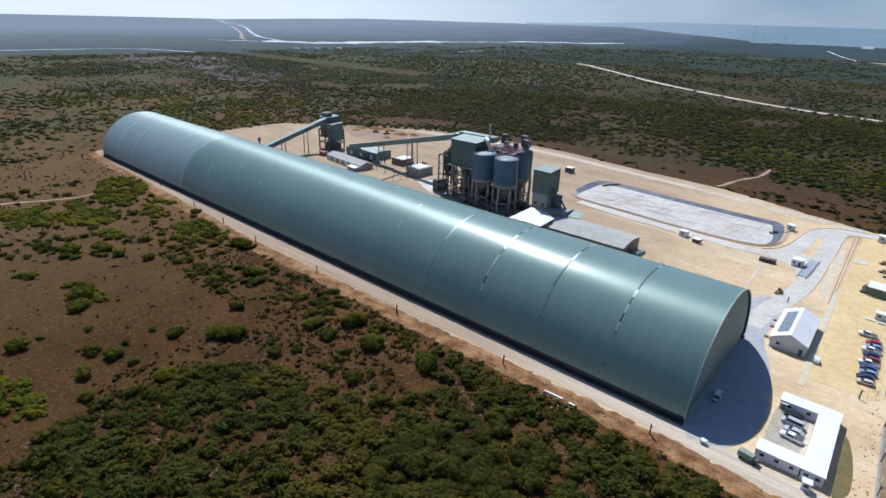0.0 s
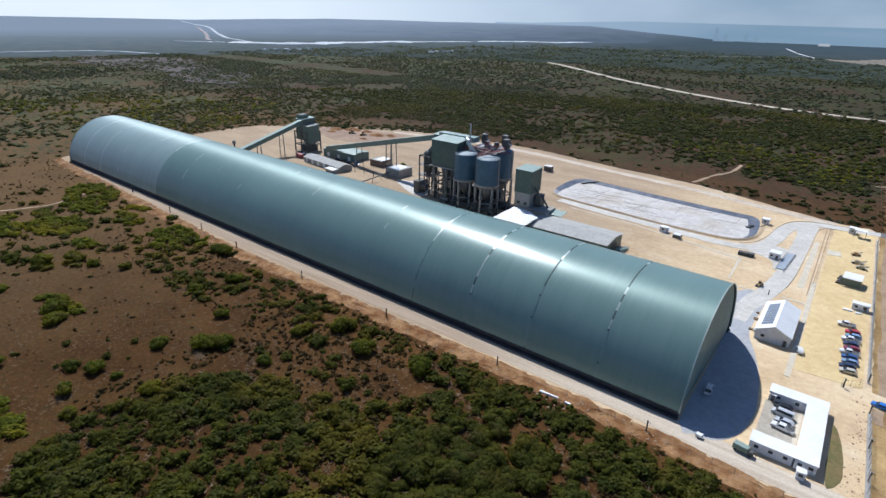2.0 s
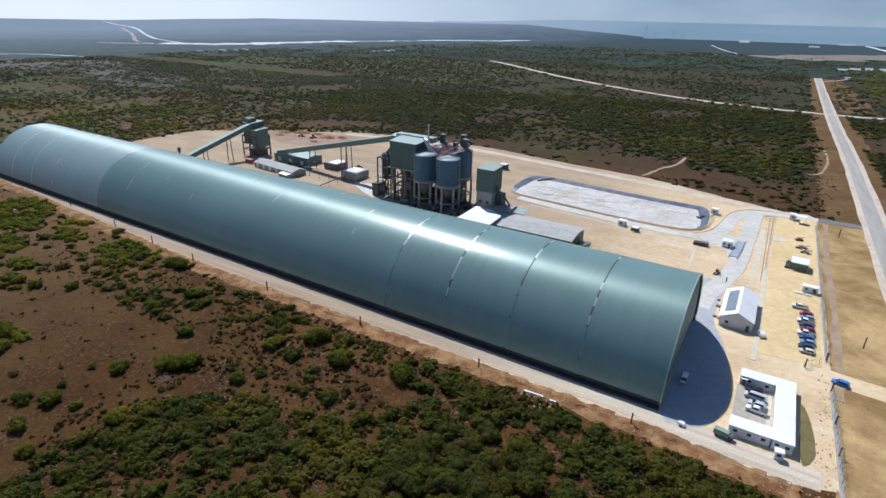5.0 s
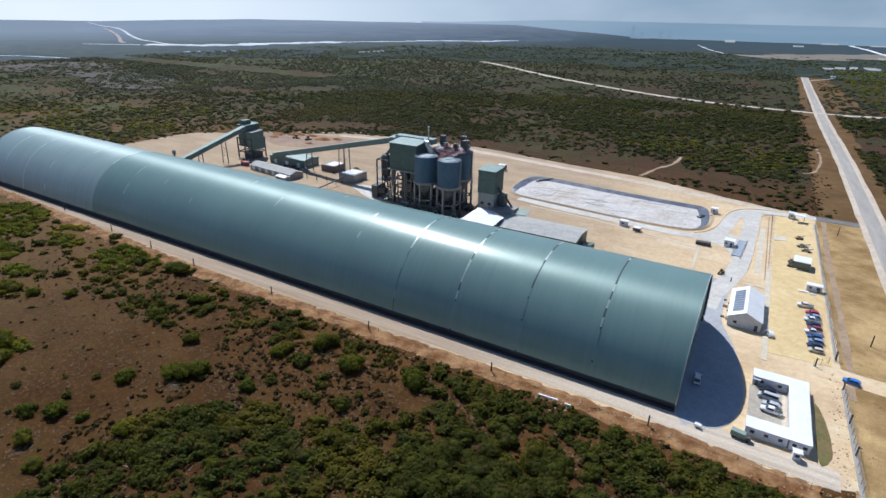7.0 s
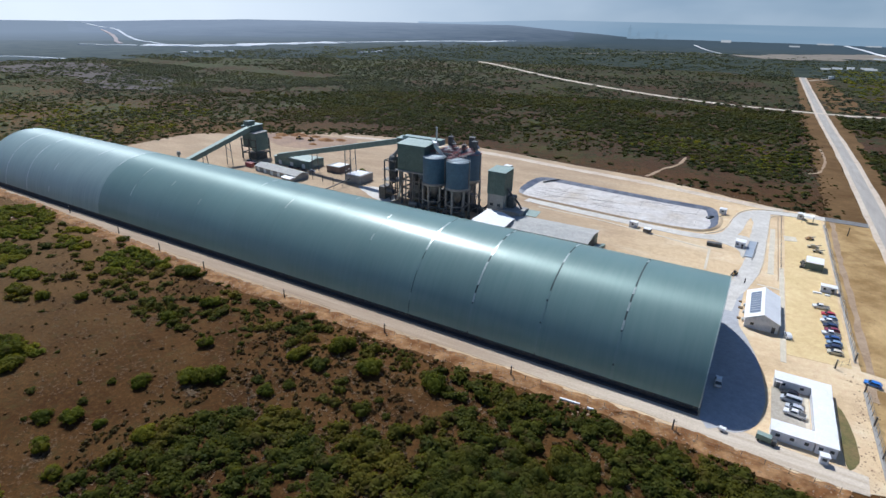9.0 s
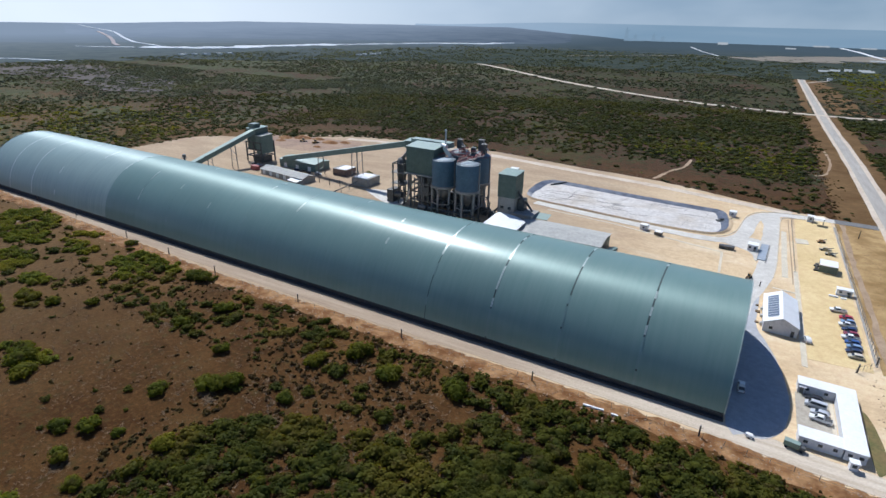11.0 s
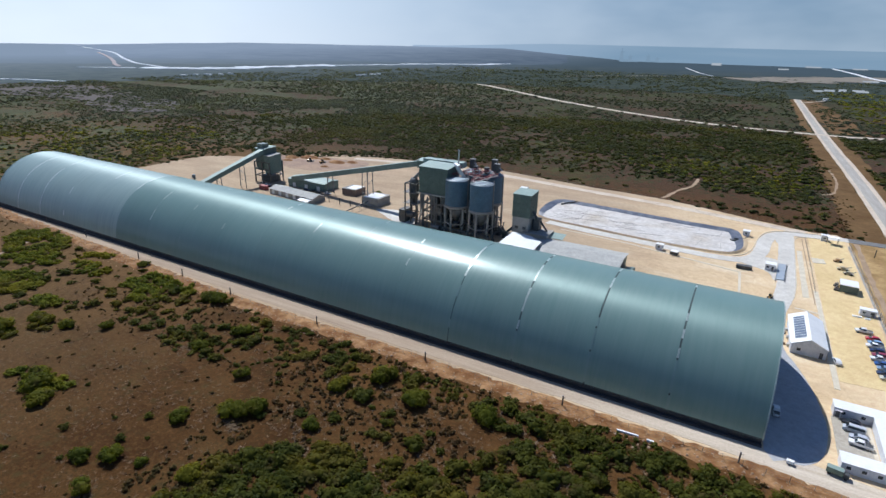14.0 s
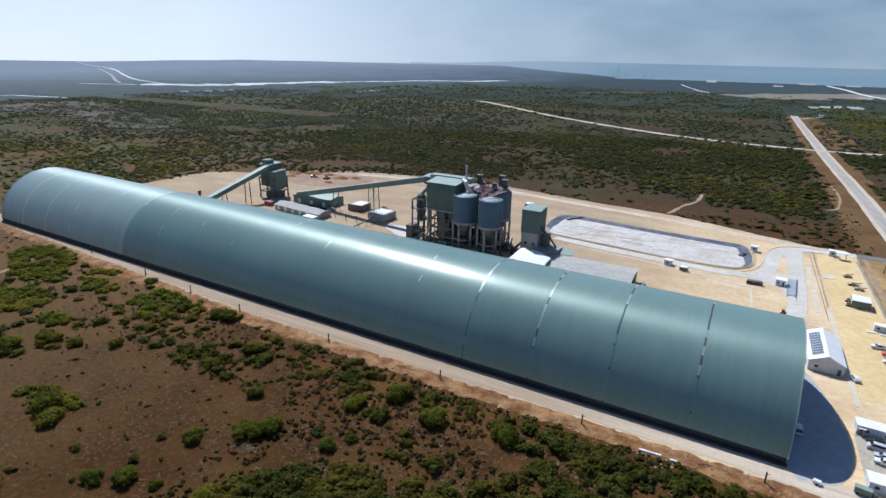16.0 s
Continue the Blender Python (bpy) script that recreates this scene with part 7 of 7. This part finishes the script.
# single shrubs that stand out in the open
SINGLE = [(-133.5, -66, 3.0), (-123.5, -58.0, 3.6), (-119.5, -54.5, 3.8), (-121, -57.5, 3.0), (-140.6, -87, 2.8), (-134.1, -83.5, 3.0), (-126.5, -81, 1.8), (-130, -93, 2.6), (-120, -95.8, 2.4), (-113.5, -78.4, 3.0), (-107, -35, 2.8),
          (-134.5, -44.5, 2.6), (-98, -24, 4.2), (-83.7, -29.2, 4.0), (-64, -27, 4.2), (-153.5, -27, 3.4), (-158.5, -40, 3.0), (-234, -7.5, 2.8), (-184, -14, 3.8), (-220, -56, 3.6), (-207.5, -54, 2.8),
          (-223, -66, 4.2), (-178, -78, 4.4), (-183, -74, 3.6), (-172, -80, 3.8), (-158.5, -100.5, 3.4), (-216, -56, 3.2), (-195, -47, 2.4), (-237, -72, 3.2), (-179, -14.5, 3.6), (-102, -51, 2.8), (-106, -33, 2.6)]


def shrub_kinds():
    kinds = []
    for n, (v, q) in enumerate(NEAR + NEAR[:4]):
        root = new("shrub")
        part("crown", big_mesh("shrub_crown", [(v, q)], M_LEAF if n < 6 else M_LEAF_SHRUB), None, root)
        bm = bmesh.new()
        for k in range(5):
            a = k * 1.257
            rod(bm, (0.05 * math.cos(a), 0.05 * math.sin(a), -0.05), (0.4 * math.cos(a), 0.4 * math.sin(a), 0.55), 0.035, 0.012, 5)
        part("stem", bm, M_STEM, root, "grey branching stems")
        kinds.append(root)
    return kinds


def vegetation():
    kinds = shrub_kinds()
    words = ("round bright green shrub on bare red soil", "olive green shrub in thick scrub")
    fresh = set(range(10))
    used, g = 0, random.Random(3)
    spots = [(x, y, r * 1.15, 0) for x, y, r in SINGLE]
    x, y, _ = scatter(3500, (-115, 36, -112, -18), 5)
    near = sorted(zip(x.tolist(), y.tolist()), key=lambda p: math.hypot(p[0] + 25, p[1] + 55))
    spots += [(px, py, 1.5 + 2.7 * g.random() ** 1.7, 1) for px, py in near[:270]]
    for px, py, r, w in spots:
        n = 6 + used % 4 if w == 0 else used % 6
        k = kinds[n]
        m = pose(px, py, -0.03, 0, 0, g.uniform(0, 360)) @ Matrix.Diagonal((r, r, r * (g.uniform(0.8, 1.0) if w == 0 else g.uniform(0.7, 1.0)), 1))
        if n in fresh:
            fresh.discard(n)
            k.matrix_world = m
            ob = k
        else:
            ob = copy_thing(k, pose(0, 0, 0))
            ob.matrix_world = m
        tagged(ob, words[w], "shrub", "single shrubs on the open ground" if w == 0 else "shrubs of the thick scrub")
        used += 1
    yard_tree = copy_thing(kinds[7], pose(0, 0, 0))
    yard_tree.matrix_world = pose(-213.5, 137, 0.1) @ Matrix.Diagonal((3.2, 3.0, 5.2, 1))
    tagged(yard_tree, "small round green tree beside the substation", "tree")
    chunks = []
    for px, py in near[270:]:
        v, q = MIDDLE[g.randrange(8)]
        r = 1.3 + 2.7 * g.random() ** 1.7
        chunks.append((placed(v, px, py, r, r * g.uniform(0.55, 0.8), g.uniform(0, 6.3)), q))
    x, y, _ = scatter(7500, (-115, 36, -118, -11), 25)
    for px, py, thick in zip(x.tolist(), y.tolist(), cover(x, y).tolist()):
        if thick > 0.5:
            v, q = FAR[g.randrange(8)]
            r = g.uniform(0.7, 1.5)
            chunks.append((placed(v, px, py, r, r * 0.7, g.uniform(0, 6.3)), q))
    x, y, _ = scatter(5200, (-330, -115, -130, 5), 6)
    for px, py in zip(x.tolist(), y.tolist()):
        v, q = MIDDLE[g.randrange(8)]
        r = 0.8 + 2.5 * g.random() ** 1.4
        chunks.append((placed(v, px, py, r, r * g.uniform(0.5, 0.8), g.uniform(0, 6.3)), q))
    tagged(new("scrub", big_mesh("scrub", chunks, M_LEAF)), "thick green scrub in front of the shed", "scrub", kind="stuff")
    chunks = []
    for outline in LUSH:
        xs, ys = [q[0] for q in outline], [q[1] for q in outline]
        count = int((max(xs) - min(xs)) * (max(ys) - min(ys)) * 0.30)
        px = np.array([g.uniform(min(xs), max(xs)) for _ in range(count)])
        py = np.array([g.uniform(min(ys), max(ys)) for _ in range(count)])
        keep = inside(px + 4 * (lattice(px, py, 6, 41) - 0.5), py + 4 * (lattice(px, py, 6, 42) - 0.5), outline) & (lattice(px, py, 7, 43) > 0.3)
        for bx, by in zip(px[keep].tolist(), py[keep].tolist()):
            v, q = MIDDLE[g.randrange(8)]
            r = 1.0 + 1.7 * g.random()
            chunks.append((placed(v, bx, by, r, r * g.uniform(0.55, 0.9), g.uniform(0, 6.3)), q))
    for outline in GREENER:
        xs, ys = [q[0] for q in outline], [q[1] for q in outline]
        count = int((max(xs) - min(xs)) * (max(ys) - min(ys)) * 0.045)
        px = np.array([g.uniform(min(xs), max(xs)) for _ in range(count)])
        py = np.array([g.uniform(min(ys), max(ys)) for _ in range(count)])
        keep = inside(px + 30 * (lattice(px, py, 25, 61) - 0.5), py + 30 * (lattice(px, py, 25, 62) - 0.5), outline) & (lattice(px, py, 16, 63) > 0.42) & (cover(px, py) > 0.01)
        for bx, by in zip(px[keep].tolist(), py[keep].tolist()):
            v, q = FAR[g.randrange(8)]
            r = 1.2 + 2.2 * g.random() ** 1.4
            chunks.append((placed(v, bx, by, r, r * g.uniform(0.4, 0.6), g.uniform(0, 6.3)), q))
    for _ in range(1500):
        bx, by = g.uniform(122, 420), g.uniform(690, 1480)
        v, q = FARTHEST[g.randrange(6)]
        r = g.uniform(3.0, 7.0)
        chunks.append((placed(v, bx, by, r, r * 0.35, g.uniform(0, 6.3)), q))
    tagged(new("lush_scrub", big_mesh("lush_scrub", chunks, M_LEAF_BRIGHT)), "bright yellow-green thickets on the open ground", "scrub", kind="stuff")
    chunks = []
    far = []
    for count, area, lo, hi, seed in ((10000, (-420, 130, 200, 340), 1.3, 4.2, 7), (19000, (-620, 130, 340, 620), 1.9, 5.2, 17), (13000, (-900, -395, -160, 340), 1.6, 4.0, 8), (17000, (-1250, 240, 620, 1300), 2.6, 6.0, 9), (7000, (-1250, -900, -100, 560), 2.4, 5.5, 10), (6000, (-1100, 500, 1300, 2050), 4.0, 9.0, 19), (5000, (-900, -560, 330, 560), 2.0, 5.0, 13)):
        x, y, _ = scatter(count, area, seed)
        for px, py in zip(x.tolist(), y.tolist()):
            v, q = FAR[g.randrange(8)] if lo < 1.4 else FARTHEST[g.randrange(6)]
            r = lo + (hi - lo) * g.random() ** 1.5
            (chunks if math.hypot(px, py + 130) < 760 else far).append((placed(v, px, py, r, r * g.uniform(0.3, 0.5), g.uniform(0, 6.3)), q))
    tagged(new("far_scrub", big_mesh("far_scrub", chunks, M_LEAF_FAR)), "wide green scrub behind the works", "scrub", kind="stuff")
    tagged(new("distant_scrub", big_mesh("distant_scrub", far, M_LEAF_FARTHEST)), "distant scrub towards the plain, haze put into its blue-green leaves", "scrub", kind="stuff")


vegetation()


def litter():
    """Dry tufts and dead twigs between the shrubs, stones along the bank."""
    g = np.random.default_rng(31)
    r = random.Random(4)
    tufts = []
    for _ in range(5):
        vs, qs = [], []
        for k in range(7):
            a, l = r.uniform(0, 6.3), r.uniform(0.5, 1.0)
            d, s = Vector((math.cos(a), math.sin(a), r.uniform(0.3, 1.1))), Vector((-math.sin(a), math.cos(a), 0)) * 0.09
            i = len(vs)
            for p in (-s, s, d * l + s * 0.3, d * l - s * 0.3):
                vs.append(tuple(p))
            qs.append((i, i + 1, i + 2, i + 3))
        tufts.append((np.array(vs, np.float32), np.array(qs, np.int32)))
    chunks, pale = [], []
    x, y = g.uniform(-260, 36, 12000), g.uniform(-120, -16, 12000)
    d = cover(x, y)
    keep = lattice(x, y, 8, 12) > 0.4
    for px, py in zip(x[keep].tolist(), y[keep].tolist()):
        v, q = tufts[r.randrange(5)]
        s = r.uniform(0.3, 0.9)
        chunks.append((placed(v, px, py, s, s * 0.7, r.uniform(0, 6.3)), q))
    for cx, cy, rad, count in ((-121, -60.5, 2.2, 60), (-118, -62, 1.6, 40), (-160, -42, 2.2, 50), (-99, -60, 2.5, 40), (-110, -82, 3, 50), (-70, -62, 3, 50), (-128, -95, 2.5, 40), (-40, -38, 2.5, 40), (-88, -24, 2.0, 30)):
        for _ in range(count):
            v, q = tufts[r.randrange(5)]
            s = r.uniform(0.5, 1.1)
            chunks.append((placed(v, r.gauss(cx, rad * 0.6), r.gauss(cy, rad * 0.6), s, s * 0.6, r.uniform(0, 6.3)), q))
    for _ in range(900):
        px, py = r.uniform(40.6, 59), r.uniform(-50, 200)
        if not (34 < py < 46):
            v, q = tufts[r.randrange(5)]
            s = r.uniform(0.25, 0.7)
            chunks.append((placed(v, px, py, s, s * 0.7, r.uniform(0, 6.3)), q))
    # pale dead twigs in the lanes of the thick scrub
    for _ in range(5200):
        px, py = r.uniform(-112, 40), r.uniform(-118, -18)
        lane = abs(((px * 0.50 + py * 0.87 + 5 * float(lattice(np.array([px]), np.array([py]), 24, 9)[0])) / 13.0) % 1.0 - 0.5)
        if lane < 0.09 or r.random() < 0.12:
            v, q = tufts[r.randrange(5)]
            s = r.uniform(0.5, 1.2)
            pale.append((placed(v, px, py, s, s * 0.9, r.uniform(0, 6.3)), q))
    tagged(new("dead_brush", big_mesh("dead_brush", pale, M_DEAD)), "pale grey dead brushwood between the thick shrubs", "brush", kind="stuff")
    tagged(new("dry_brush", big_mesh("dry_brush", chunks, M_TWIG)), "dry grass tufts and dead twigs on red soil", "brush", kind="stuff")
    chunks = []
    for count, area, lo, hi in ((3800, (-125, 36, -118, -15), 0.5, 1.4), (420, (-250, -110, -118, -12), 0.4, 0.9), (1300, (-420, -250, -110, 8), 0.4, 1.2), (750, (-225, -60, -46, -12), 0.4, 1.1)):
        x, y = g.uniform(area[0], area[1], count), g.uniform(area[2], area[3], count)
        keep = (cover(x, y) > 0.01) & (lattice(x, y, 12, 51) > 0.28)
        for px, py in zip(x[keep].tolist(), y[keep].tolist()):
            v, q = FAR[r.randrange(8)]
            s = lo + (hi - lo) * r.random() ** 1.6
            chunks.append((placed(v, px, py, s, s * 0.7, r.uniform(0, 6.3)), q))
    for _ in range(260):
        v, q = FAR[r.randrange(8)]
        s = r.uniform(0.5, 1.5)
        chunks.append((placed(v, r.gauss(41.0, 3.0), r.uniform(208, 600), s, s * 0.6, r.uniform(0, 6.3)), q))
    tagged(new("dry_shrubs", big_mesh("dry_shrubs", chunks, M_LEAF_DRY)), "low brown half-dead shrubs between the green ones", "scrub", kind="stuff")
    rock = (np.array([(-1, -0.8, 0), (0.9, -1, 0), (1, 0.8, 0), (-0.8, 1, 0), (-0.6, -0.5, 0.8), (0.6, -0.6, 0.9), (0.55, 0.5, 0.7), (-0.5, 0.6, 0.85)], np.float32),
            np.array([(0, 1, 5, 4), (1, 2, 6, 5), (2, 3, 7, 6), (3, 0, 4, 7), (4, 5, 6, 7)], np.int32))
    chunks = []
    for _ in range(2600):
        px = r.uniform(-384, 36)
        edge = -9.6 - max(0.0, px) * 0.06 + max(0.0, -px - 180) * 0.058
        py = edge - abs(r.gauss(0.0, 3.2))
        s = abs(r.gauss(0.0, 0.11)) + 0.06
        v = placed(rock[0], px, py, s, s, r.uniform(0, 6.3))
        v[:, 2] += 0.26 if edge - 4.5 < py < edge - 0.4 else 0.1
        chunks.append((v, rock[1]))
    for _ in range(160):
        px, py = r.gauss(37.5, 1.2), r.uniform(-12, 42)
        s = abs(r.gauss(0.0, 0.1)) + 0.05
        v = placed(rock[0], px, py, s, s, r.uniform(0, 6.3))
        v[:, 2] += 0.12
        chunks.append((v, rock[1]))
    tagged(new("rubble", big_mesh("rubble", chunks, M_STONE)), "pale stones and rubble along the soil bank", "rubble", kind="stuff")


litter()
